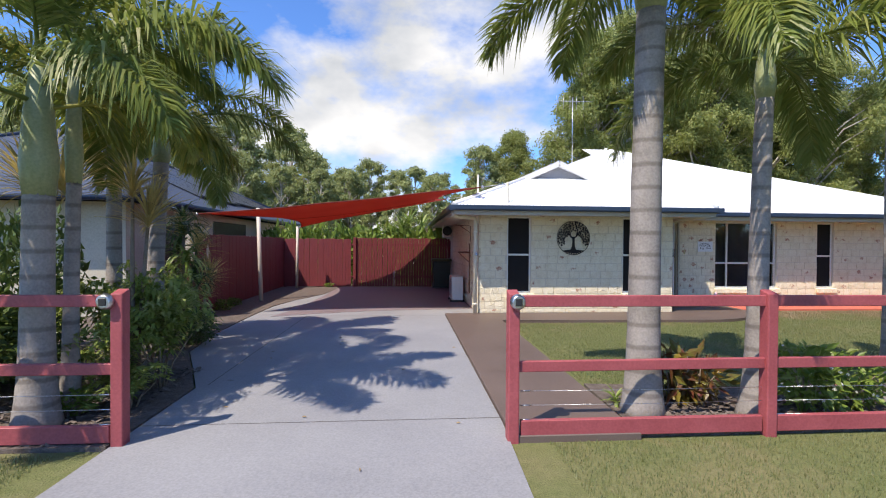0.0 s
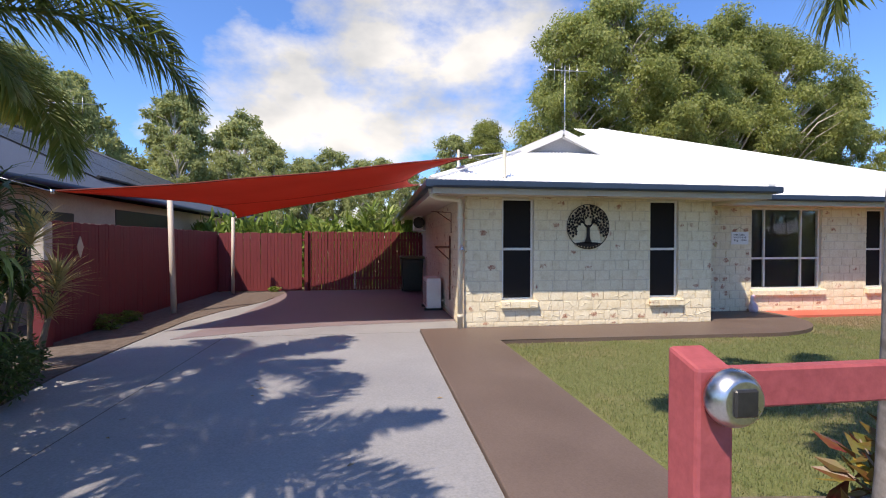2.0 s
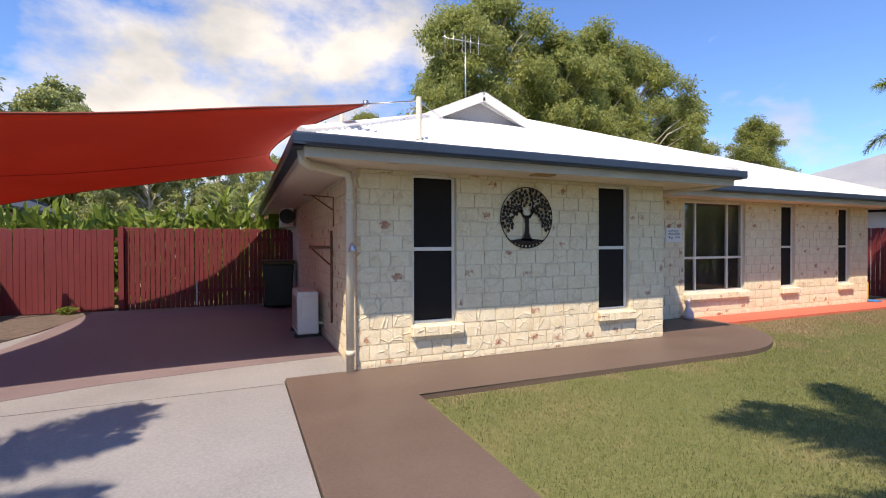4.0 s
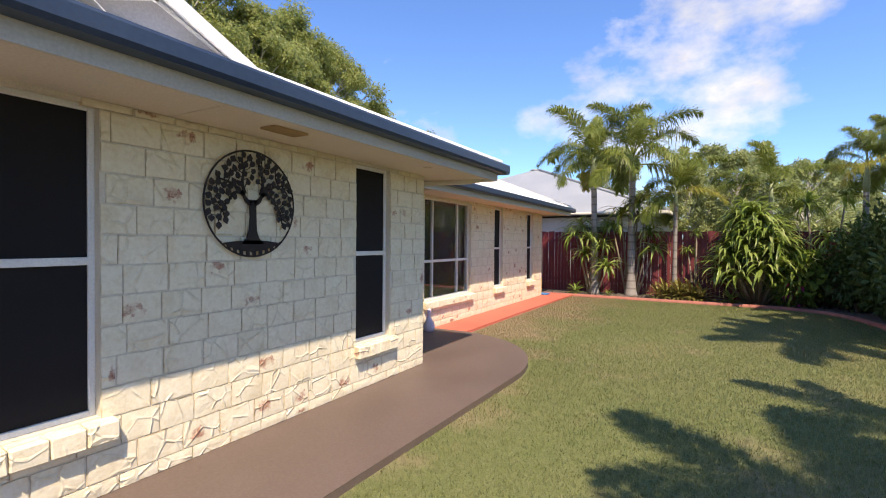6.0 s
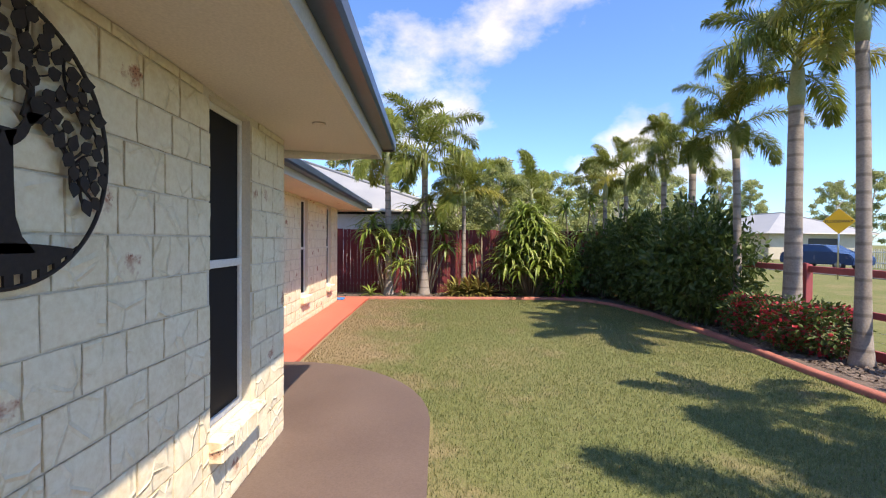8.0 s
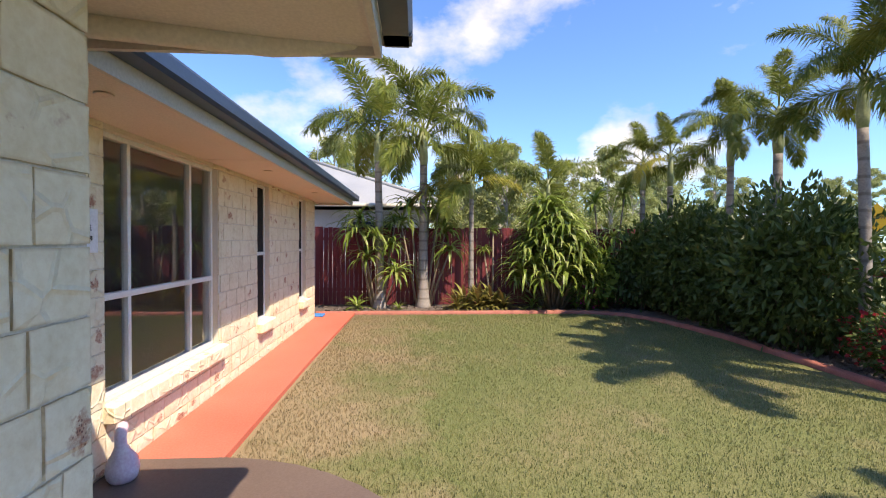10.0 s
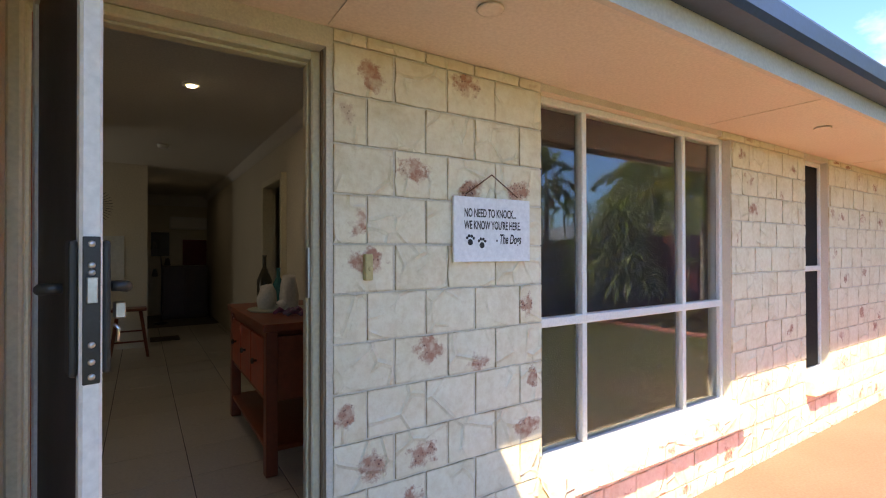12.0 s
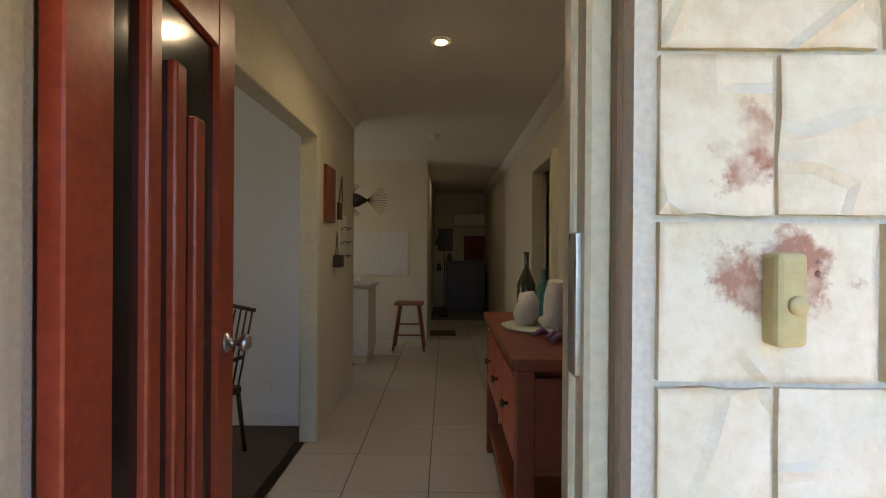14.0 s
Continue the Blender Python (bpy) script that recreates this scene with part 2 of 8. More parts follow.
M_BLOCK = block_material()
M_STAINED = block_material("rust_stained_block", True)
M_MORTAR = surf("mortar", (0.60, 0.54, 0.44), (0.70, 0.64, 0.53), 8, 120, 0.95, 0.4)
M_DRIVE = surf("drive_concrete", (0.195, 0.195, 0.208), (0.285, 0.285, 0.295), 0.7, 55, 0.85, 0.25, own=False)
M_PATH = surf("brown_path_paint", (0.105, 0.073, 0.060), (0.15, 0.108, 0.090), 1.1, 70, 0.55, 0.2, own=False)
M_YARD = surf("purple_brown_yard_paint", (0.155, 0.118, 0.128), (0.225, 0.180, 0.190), 0.8, 50, 0.6, 0.2, own=False)
M_REDPATH = surf("red_path_paint", (0.50, 0.110, 0.070), (0.60, 0.155, 0.105), 1.4, 60, 0.7, 0.2, own=False)
M_KERB = surf("red_kerb_paint", (0.26, 0.080, 0.060), (0.44, 0.16, 0.12), 5, 60, 0.8, 0.3, own=False)
M_FENCE = surf("dark_red_fence_paint", (0.135, 0.018, 0.024), (0.20, 0.030, 0.036), 3, 50, 0.65, 0.25)
M_RAIL = surf("faded_red_rail_paint", (0.27, 0.050, 0.058), (0.38, 0.085, 0.092), 3, 45, 0.6, 0.3)
M_LAWN = lawn_material("lawn")
M_ROOF = surf("white_roof_steel", (0.74, 0.75, 0.77), (0.83, 0.83, 0.83), 0.8, 30, 0.4, 0.0, own=False)
M_GUTTER = surf("blue_gutter_paint", (0.020, 0.036, 0.070), (0.030, 0.052, 0.095), 2, 40, 0.35, 0.05, own=False)
M_FASCIA = surf("cream_fascia_paint", (0.50, 0.46, 0.41), (0.58, 0.54, 0.48), 2, 60, 0.6, 0.05, own=False)
M_SOFFIT = surf("cream_soffit_paint", (0.62, 0.535, 0.45), (0.68, 0.60, 0.51), 1.2, 80, 0.8, 0.05, own=False)
M_CREAM = surf("cream_trim_paint", (0.58, 0.52, 0.36), (0.66, 0.60, 0.44), 3, 70, 0.5, 0.05)
M_PIPE = surf("cream_pipe_paint", (0.60, 0.55, 0.44), (0.68, 0.63, 0.52), 3, 60, 0.5, 0.05)
M_WHITEFRAME = surf("white_aluminium", (0.70, 0.69, 0.66), (0.78, 0.77, 0.74), 4, 80, 0.4, 0.03)
M_SCREEN = surf("black_insect_screen", (0.008, 0.007, 0.008), (0.016, 0.014, 0.015), 3, 220, 0.75, 0.3, spec=0.25)
M_BLIND = surf("dark_plum_blind", (0.055, 0.040, 0.042), (0.075, 0.055, 0.056), 3, 160, 0.8, 0.2)
M_GLASS = glass("window_glass")
M_BLACK = surf("black_metal", (0.012, 0.012, 0.013), (0.028, 0.027, 0.027), 8, 90, 0.42, 0.08)
M_BRONZE = surf("dark_bronze_sheet", (0.014, 0.010, 0.010), (0.034, 0.024, 0.022), 9, 60, 0.6, 0.15, 0.0, spec=0.3)
M_STEEL = surf("brushed_steel", (0.45, 0.45, 0.46), (0.60, 0.60, 0.61), 8, 120, 0.3, 0.05, 1.0)
M_SAIL = leafy("red_shade_cloth", (0.46, 0.082, 0.052), (0.55, 0.115, 0.075), 0.5, 0.85, None, 0.8)
M_SEAM = surf("dark_red_webbing", (0.15, 0.02, 0.015), (0.20, 0.03, 0.02), 5, 90, 0.8, 0.1)
M_POST = surf("cream_post_paint", (0.50, 0.43, 0.36), (0.60, 0.52, 0.45), 3, 60, 0.6, 0.1)
M_NROOF = surf("slate_blue_roof_steel", (0.045, 0.060, 0.092), (0.068, 0.086, 0.125), 0.7, 25, 0.62, 0.0, own=False, spec=0.2)
M_NWALL = surf("neighbour_cream_brick", (0.46, 0.42, 0.33), (0.56, 0.52, 0.42), 2, 30, 0.9, 0.4, own=False)
M_GREYWALL = surf("neighbour_grey_board", (0.50, 0.51, 0.53), (0.60, 0.61, 0.62), 2, 30, 0.8, 0.1, own=False)
M_GREYROOF = surf("grey_white_roof_steel", (0.25, 0.27, 0.285), (0.33, 0.345, 0.36), 1, 25, 0.5, 0.0, own=False)
M_BARK = banded("grey_ringed_palm_bark", (0.19, 0.165, 0.145), (0.34, 0.305, 0.275), (0.55, 0.52, 0.5), 9.0)
M_SHAFT = surf("green_crownshaft", (0.19, 0.24, 0.10), (0.33, 0.35, 0.19), 3, 40, 0.5, 0.15)
M_GUMBARK = surf("pale_gum_bark", (0.34, 0.30, 0.26), (0.58, 0.54, 0.48), 2, 20, 0.85, 0.3)
M_STALK = surf("grey_brown_stalk", (0.16, 0.12, 0.085), (0.27, 0.21, 0.15), 6, 60, 0.85, 0.3)
M_FROND = leafy("palm_frond_green", (0.10, 0.145, 0.028), (0.25, 0.295, 0.065), 0.42, 0.42, (0.37, 0.35, 0.11))
M_FROND2 = leafy("yellowing_frond", (0.24, 0.25, 0.04), (0.42, 0.39, 0.09), 0.42, 0.45, (0.30, 0.23, 0.08))
M_GUM = leafy("gum_leaves", (0.17, 0.21, 0.065), (0.39, 0.43, 0.14), 0.55, 0.5, (0.50, 0.50, 0.22), 0.25)
M_FAR = leafy("far_tree_leaves", (0.21, 0.25, 0.10), (0.40, 0.44, 0.18), 0.45, 0.6, (0.48, 0.48, 0.24), 0.2)
M_STRAP = leafy("strap_leaf_green", (0.10, 0.16, 0.028), (0.28, 0.36, 0.075), 0.38, 0.35, (0.50, 0.52, 0.22))
M_DARKLEAF = leafy("dark_shrub_leaf", (0.036, 0.066, 0.016), (0.11, 0.16, 0.040), 0.25, 0.42, (0.08, 0.12, 0.03))
M_LIGHTLEAF = leafy("fresh_shrub_leaf", (0.085, 0.15, 0.026), (0.24, 0.32, 0.06), 0.35, 0.42, (0.28, 0.30, 0.06))
M_CROTON = leafy("croton_leaf", (0.13, 0.018, 0.020), (0.13, 0.15, 0.025), 0.25, 0.38, (0.50, 0.33, 0.04), 14.0)
M_BROM = leafy("bromeliad_leaf", (0.11, 0.085, 0.035), (0.30, 0.29, 0.07), 0.25, 0.45, (0.22, 0.09, 0.05), 5.0)
M_FERN = leafy("fern_leaf", (0.15, 0.20, 0.035), (0.33, 0.39, 0.09), 0.4, 0.45, (0.55, 0.55, 0.25))
M_SPIKE = leafy("tawny_spike_leaf", (0.34, 0.26, 0.09), (0.62, 0.50, 0.20), 0.35, 0.5, (0.24, 0.25, 0.09))
M_FLOWER = leafy("magenta_flower", (0.42, 0.02, 0.20), (0.62, 0.06, 0.34), 0.3, 0.5)
M_REDFLOWER = leafy("red_bract", (0.36, 0.02, 0.035), (0.55, 0.06, 0.08), 0.3, 0.5)
M_WHITEFLOWER = leafy("white_flower", (0.6, 0.6, 0.52), (0.75, 0.75, 0.7), 0.3, 0.5)
def dried(m, socket):
    """Sun-dried brown patches along the house paths, broken up by noise."""
    nt = m.node_tree
    tc = nt.nodes.new("ShaderNodeTexCoord")
    sep = nt.nodes.new("ShaderNodeSeparateXYZ")
    nt.links.new(tc.outputs["Object"], sep.inputs[0])
    mr = node(nt, "ShaderNodeMapRange", **{"From Min": 9.2, "From Max": 11.2})
    mr.inputs["To Max"].default_value = 0.44
    nt.links.new(sep.outputs["Y"], mr.inputs["Value"])
    add = nt.nodes.new("ShaderNodeMath")
    nt.links.new(mr.outputs[0], add.inputs[0])
    nt.links.new(noisy(nt, tc.outputs["Object"], 1.3, 6.0, 0.65), add.inputs[1])
    fac = ramp(nt, add.outputs[0], [(0.56, (0, 0, 0)), (0.86, (0.8, 0.8, 0.8))])
    for s in socket:
        old = s.links[0].from_socket
        nt.links.new(blend(nt, fac, old, (0.30, 0.225, 0.145)), s)


M_GRASS = leafy("grass_blades", (0.165, 0.200, 0.076), (0.280, 0.292, 0.130), 0.45, 0.6, (0.38, 0.34, 0.20), 0.7)
dried(M_GRASS, [M_GRASS.node_tree.nodes["Principled BSDF"].inputs["Base Color"], M_GRASS.node_tree.nodes["Translucent BSDF"].inputs["Color"]])
dried(M_LAWN, [M_LAWN.node_tree.nodes["Principled BSDF"].inputs["Base Color"]])
M_MULCH = surf("bark_mulch", (0.060, 0.042, 0.033), (0.17, 0.135, 0.115), 9, 40, 0.95, 0.8, own=False, depth=0.02)
M_CHIP = surf("bark_chip", (0.07, 0.05, 0.04), (0.22, 0.18, 0.155), 9, 60, 0.95, 0.3)


# ---- builders ----
def box(bm, x0, x1, y0, y1, z0, z1):
    v = [bm.verts.new((x, y, z)) for z in (z0, z1) for y in (y0, y1) for x in (x0, x1)]
    for f in ((0, 2, 3, 1), (4, 5, 7, 6), (0, 1, 5, 4), (2, 6, 7, 3), (0, 4, 6, 2), (1, 3, 7, 5)):
        bm.faces.new([v[i] for i in f])
    return v


def soft_box(bm, x0, x1, y0, y1, z0, z1, r=0.01, seg=2):
    b2 = bmesh.new()
    box(b2, x0, x1, y0, y1, z0, z1)
    bmesh.ops.bevel(b2, geom=b2.edges[:], offset=r, segments=seg, affect="EDGES", profile=0.5)
    merge(bm, b2)


def merge(bm, other, m=None):
    if m is not None:
        other.transform(m)
    tmp = bpy.data.meshes.new("tmp")
    other.to_mesh(tmp)
    other.free()
    bm.from_mesh(tmp)
    bpy.data.meshes.remove(tmp)


def tube(bm, pts, radii, sides=8, cap=True):
    """A round bar through points; radii: one number or one for each point."""
    pts = [Vector(p) for p in pts]
    if isinstance(radii, (int, float)):
        radii = [radii] * len(pts)
    rings, side = [], None
    for i, p in enumerate(pts):
        d = (pts[min(i + 1, len(pts) - 1)] - pts[max(i - 1, 0)]).normalized()
        if side is None:
            side = d.orthogonal().normalized()
        else:
            side = (side - d * side.dot(d)).normalized()
        up = d.cross(side)
        rings.append([bm.verts.new(p + radii[i] * (math.cos(a) * side + math.sin(a) * up)) for a in (2 * math.pi * k / sides for k in range(sides))])
    for a, b in zip(rings, rings[1:]):
        for k in range(sides):
            f = bm.faces.new((a[k], a[(k + 1) % sides], b[(k + 1) % sides], b[k]))
            f.smooth = True
    if cap:
        bm.faces.new(rings[0][::-1])
        bm.faces.new(rings[-1])


def lathe(bm, profile, centre=(0, 0, 0), sides=20):
    c = Vector(centre)
    rings = [[bm.verts.new(c + Vector((r * math.cos(a), r * math.sin(a), z))) for a in (2 * math.pi * k / sides for k in range(sides))] for r, z in profile]
    for a, b in zip(rings, rings[1:]):
        for k in range(sides):
            bm.faces.new((a[k], a[(k + 1) % sides], b[(k + 1) % sides], b[k])).smooth = True
    bm.faces.new(rings[0][::-1])
    bm.faces.new(rings[-1])


def prism(bm, outline, z0, z1):
    """An upright slab over a flat outline, anticlockwise."""
    lo = [bm.verts.new((x, y, z0)) for x, y in outline]
    hi = [bm.verts.new((x, y, z1)) for x, y in outline]
    bm.faces.new(lo[::-1])
    bm.faces.new(hi)
    n = len(outline)
    for i in range(n):
        bm.faces.new((lo[i], lo[(i + 1) % n], hi[(i + 1) % n], hi[i]))


def to_mesh(name, bm, material):
    bm.normal_update()
    me = bpy.data.meshes.new(name)
    bm.to_mesh(me)
    bm.free()
    me.materials.append(material)
    return me


SET_OUT = Vector((0, 0, 0))


def thing(name, loc=(0, 0, 0), label="", category="", group="", rz=0.0, kind=""):
    """A thing's Empty at its base, set out from SET_OUT."""
    ob = new(name)
    ob.matrix_world = pose(*(Vector(loc) + SET_OUT), 0, 0, rz)
    return tagged(ob, label, category, group, kind)


def part(name, bm, material, parent=None, label="", loc=None):
    ob = new(name, to_mesh(name, bm, material) if isinstance(bm, bmesh.types.BMesh) else bm)
    if parent is not None:
        ob.parent = parent
    ob.location = Vector(loc or (0, 0, 0)) + (SET_OUT if parent is None else Vector((0, 0, 0)))
    if label:
        ob["label"] = label
    return ob


def setting(name, bm, material, label="", category=""):
    return tagged(part(name, bm, material), label, category, "", "structure")


def raw_mesh(name, verts, faces, material):
    me = bpy.data.meshes.new(name)
    me.from_pydata(verts, [], faces)
    me.materials.append(material)
    me.update()
    return me


# ---- ground ----
FLOOR, PORCH, PATHZ = 0.20, 0.085, 0.05


def ground_sheet():
    bm = bmesh.new()
    xs = [-900, -300, -90, -40, -20, -12] + [x * 1.0 for x in range(-8, 21)] + [26, 34, 50, 110, 300, 900]
    ys = [-900, -300, -110, -50, -30, -20, -14, -9] + [y * 1.0 for y in range(-6, 27)] + [32, 40, 60, 120, 300, 900]
    grid = [[bm.verts.new((x, y, -0.012 + 0.010 * noise.noise((x * 0.31, y * 0.31, 3.3)) * (abs(x) < 30))) for x in xs] for y in ys]
    for a, b in zip(grid, grid[1:]):
        for i in range(len(xs) - 1):
            bm.faces.new((a[i], a[i + 1], b[i + 1], b[i])).smooth = True
    setting("ground", bm, M_LAWN, "mown couch-grass lawn with dry yellow patches", "ground")


ground_sheet()
DRIVE_L, DRIVE_R = -2.52, 0.70

bm = bmesh.new()
prism(bm, [(-2.62, -9.0), (0.62, -9.0), (0.62, 2.6), (DRIVE_R - 0.006, 4.2), (DRIVE_R - 0.006, 10.74), (1.46, 10.74), (1.46, 17.7), (-2.62, 17.7), (-2.66, 16.6), (-2.80, 15.2), (-3.02, 14.4), (-3.32, 13.6), (-3.58, 12.2), (-3.60, 10.4), (-3.56, 8.6), (-3.38, 7.2), (-2.85, 6.1), (DRIVE_L, 5.4), (DRIVE_L, 3.2), (-2.55, 1.2)], -0.05, 0.012)
drive = setting("driveway", bm, M_DRIVE, "pale grey concrete driveway with a saw-cut joint", "driveway")
bm = bmesh.new()
for a, b in (((-2.43, 5.5), (-2.40, 10.7)), ((DRIVE_L, 4.3), (DRIVE_R, 4.32)), ((-2.40, 10.62), (DRIVE_R, 10.64))):
    d = (Vector(b) - Vector(a)).normalized()
    s = Vector((-d.y, d.x)) * 0.006
    a, b = Vector(a), Vector(b)
    vs = [bm.verts.new((p.x, p.y, 0.0135)) for p in (a - s, b - s, b + s, a + s)]
    bm.faces.new(vs)
M_JOINT = surf("joint_dirt", (0.05, 0.045, 0.04), (0.10, 0.09, 0.085), 6, 60, 0.95, 0.3, own=False)
part("expansion_joint", bm, M_JOINT, drive)
bm = bmesh.new()
prism(bm, [(-3.16, 10.53), (-2.20, 10.97), (-1.05, 11.36), (0.25, 11.56), (1.47, 11.68), (1.47, 17.78), (-2.74, 17.78), (-2.72, 14.9), (-2.78, 13.6), (-2.84, 12.0)], -0.05, 0.017)
setting("side_yard_floor", bm, M_YARD, "purple-brown painted concrete side yard", "floor")

# painted path along the house front with its rounded porch end
tip = [(6.3 + 1.92 * math.sin(a), 11.35 - 1.77 * math.cos(a)) for a in (0.02, 0.15, 0.3, 0.45, 0.6, 0.75, 0.9, 1.05, 1.2, 1.35, 1.5)]
bm = bmesh.new()
prism(bm, [(0.705, 3.80), (1.80, 3.80), (1.80, 9.66), (4.2, 9.62)] + tip + [(8.22, 11.90), (1.50, 11.90), (1.50, 10.72), (0.705, 10.72)], -0.06, PATHZ)
bmesh.ops.bevel(bm, geom=[e for e in bm.edges if all(v.co.z > 0 for v in e.verts)], offset=0.008, segments=1, affect="EDGES")
setting("front_path", bm, M_PATH, "smooth brown painted concrete path and porch with a rounded end", "path")
bm = bmesh.new()
prism(bm, [(8.23, 11.24), (11.0, 11.24), (14.80, 11.18), (14.80, 11.92), (8.23, 11.92)], -0.05, 0.035)
setting("red_side_path", bm, M_REDPATH, "bright terracotta-red painted concrete strip along the wall", "path")


def sweep_kerb(name, pts, w, h, label):
    bm = bmesh.new()
    pts = [Vector((*p, 0)) for p in pts]
    prof = [(-w / 2, -0.03), (-w / 2, h * 0.7), (-w / 4, h), (w / 4, h), (w / 2, h * 0.7), (w / 2, -0.03)]
    rows = []
    for i, p in enumerate(pts):
        d = (pts[min(i + 1, len(pts) - 1)] - pts[max(0, i - 1)]).normalized()
        s = Vector((d.y, -d.x, 0))
        rows.append([bm.verts.new(p + s * a + Vector((0, 0, b + 0.004 * noise.noise(p * 2)))) for a, b in prof])
    for a, b in zip(rows, rows[1:]):
        for k in range(len(prof) - 1):
            bm.faces.new((a[k], b[k], b[k + 1], a[k + 1])).smooth = True
    return setting(name, bm, M_KERB, label, "kerb")


KERB = [(14.88, 12.0), (14.88, 11.2), (14.87, 10.2), (14.88, 9.0), (14.90, 7.8), (14.92, 6.8), (14.86, 6.1), (14.5, 5.5), (13.8, 5.15), (13.0, 4.95), (12.2, 4.85), (11.1, 4.83), (9.8, 4.85), (8.9, 4.92), (8.0, 5.02), (6.6, 5.08), (5.4, 5.06), (4.2, 5.02)]
sweep_kerb("garden_kerb", KERB, 0.14, 0.055, "low red painted concrete garden edging")
bm = bmesh.new()
prism(bm, [(16.1, 12.4), (14.95, 12.4)] + [(x + 0.02, y - 0.02) for x, y in KERB] + [(1.88, 5.30), (1.83, 3.86), (16.1, 3.86)], -0.04, 0.022)
setting("garden_bed", bm, M_MULCH, "dark bark mulch garden bed", "garden bed")
bm = bmesh.new()
prism(bm, [(DRIVE_L - 0.02, 3.86), (DRIVE_L - 0.02, 5.4), (-2.87, 6.1), (-3.40, 7.2), (-3.58, 8.6), (-3.62, 10.4), (-3.60, 12.2), (-3.34, 13.6), (-3.04, 14.4), (-2.82, 15.2), (-2.68, 16.6), (-2.64, 17.7), (-9.0, 17.7), (-9.0, 3.86)], -0.04, 0.02)
setting("garden_bed_side", bm, M_MULCH, "dark bark mulch bed under the palms", "garden bed")

# ---- the house ----
WALL_TOP, EAVE_Z, PITCH = 2.31, 2.365, 0.42
COURSE, BASE_Z = 0.177, 1.376 - 7 * 0.177


def wall_core(name, axis, at, inner, a0, a1, z0, z1, holes, material=M_MORTAR, label="", skin=0.0):
    """A wall with openings: axis 'y' runs along x at y = at to inner; axis 'x' runs along y."""
    bm = bmesh.new()
    cuts = sorted({a0, a1, *(v for h in holes for v in h[:2])})
    for p, q in zip(cuts, cuts[1:]):
        mid = (p + q) / 2
        spans, z = [], z0
        for h in sorted((h for h in holes if h[0] < mid < h[1]), key=lambda h: h[2]):
            if h[2] > z:
                spans.append((z, h[2]))
            z = h[3]
        if z < z1:
            spans.append((z, z1))
        for s0, s1 in spans:
            if axis == "y":
                box(bm, p, q, min(at, inner), max(at, inner), s0, s1)
            else:
                box(bm, min(at, inner), max(at, inner), p, q, s0, s1)
    return setting(name, bm, material, label, "wall")


BLOCK_MESH = {}


STAINED = [(7.13, 1.46), (7.42, 1.81), (7.42, 1.10), (7.80, 1.82), (7.93, 0.95), (7.20, 0.75), (7.35, 0.57), (7.75, 0.75), (7.20, 2.16), (7.60, 2.25)]


def block_mesh(length, height, variant, red=False):
    """One split-face block: a rough face on a plain back, its front towards -y."""
    key = (round(length, 2), round(height, 3), variant, red)
    if key in BLOCK_MESH:
        return BLOCK_MESH[key]
    bm = bmesh.new()
    nx, nz, d = 5, 3, 0.03
    front = []
    for k in range(nz + 1):
        row = []
        for i in range(nx + 1):
            edge = i in (0, nx) or k in (0, nz)
            n1 = noise.noise((i * 0.9 + variant * 7.1, k * 1.1 + length * 31, variant * 3.7))
            y = -0.008 + 0.003 * n1 if edge else -0.012 + 0.007 * n1
            jx = 0.004 * noise.noise((i * 3.1, k * 2.3, variant * 5.3 + 2)) if i in (0, nx) else 0.012 * n1
            jz = 0.003 * noise.noise((i * 2.1, k * 4.3, variant * 2.3 + 8)) if k in (0, nz) else 0.01 * n1
            row.append(bm.verts.new((-length / 2 + length * i / nx + jx, y, -height / 2 + height * k / nz + jz)))
        front.append(row)
    for a, b in zip(front, front[1:]):
        for i in range(nx):
            bm.faces.new((a[i], a[i + 1], b[i + 1], b[i])).smooth = True
    rim = front[0] + [r[-1] for r in front[1:]] + front[-1][-2::-1] + [r[0] for r in front[-2:0:-1]]
    back = [bm.verts.new((v.co.x, d, v.co.z)) for v in rim]
    n = len(rim)
    for i in range(n):
        bm.faces.new((rim[(i + 1) % n], rim[i], back[i], back[(i + 1) % n]))
    for v in rim:
        for e in v.link_edges:
            if e.other_vert(v) in rim or e.other_vert(v) in back:
                e.smooth = False
    BLOCK_MESH[key] = to_mesh("brick", bm, M_STAINED if red else M_BLOCK)
    return BLOCK_MESH[key]


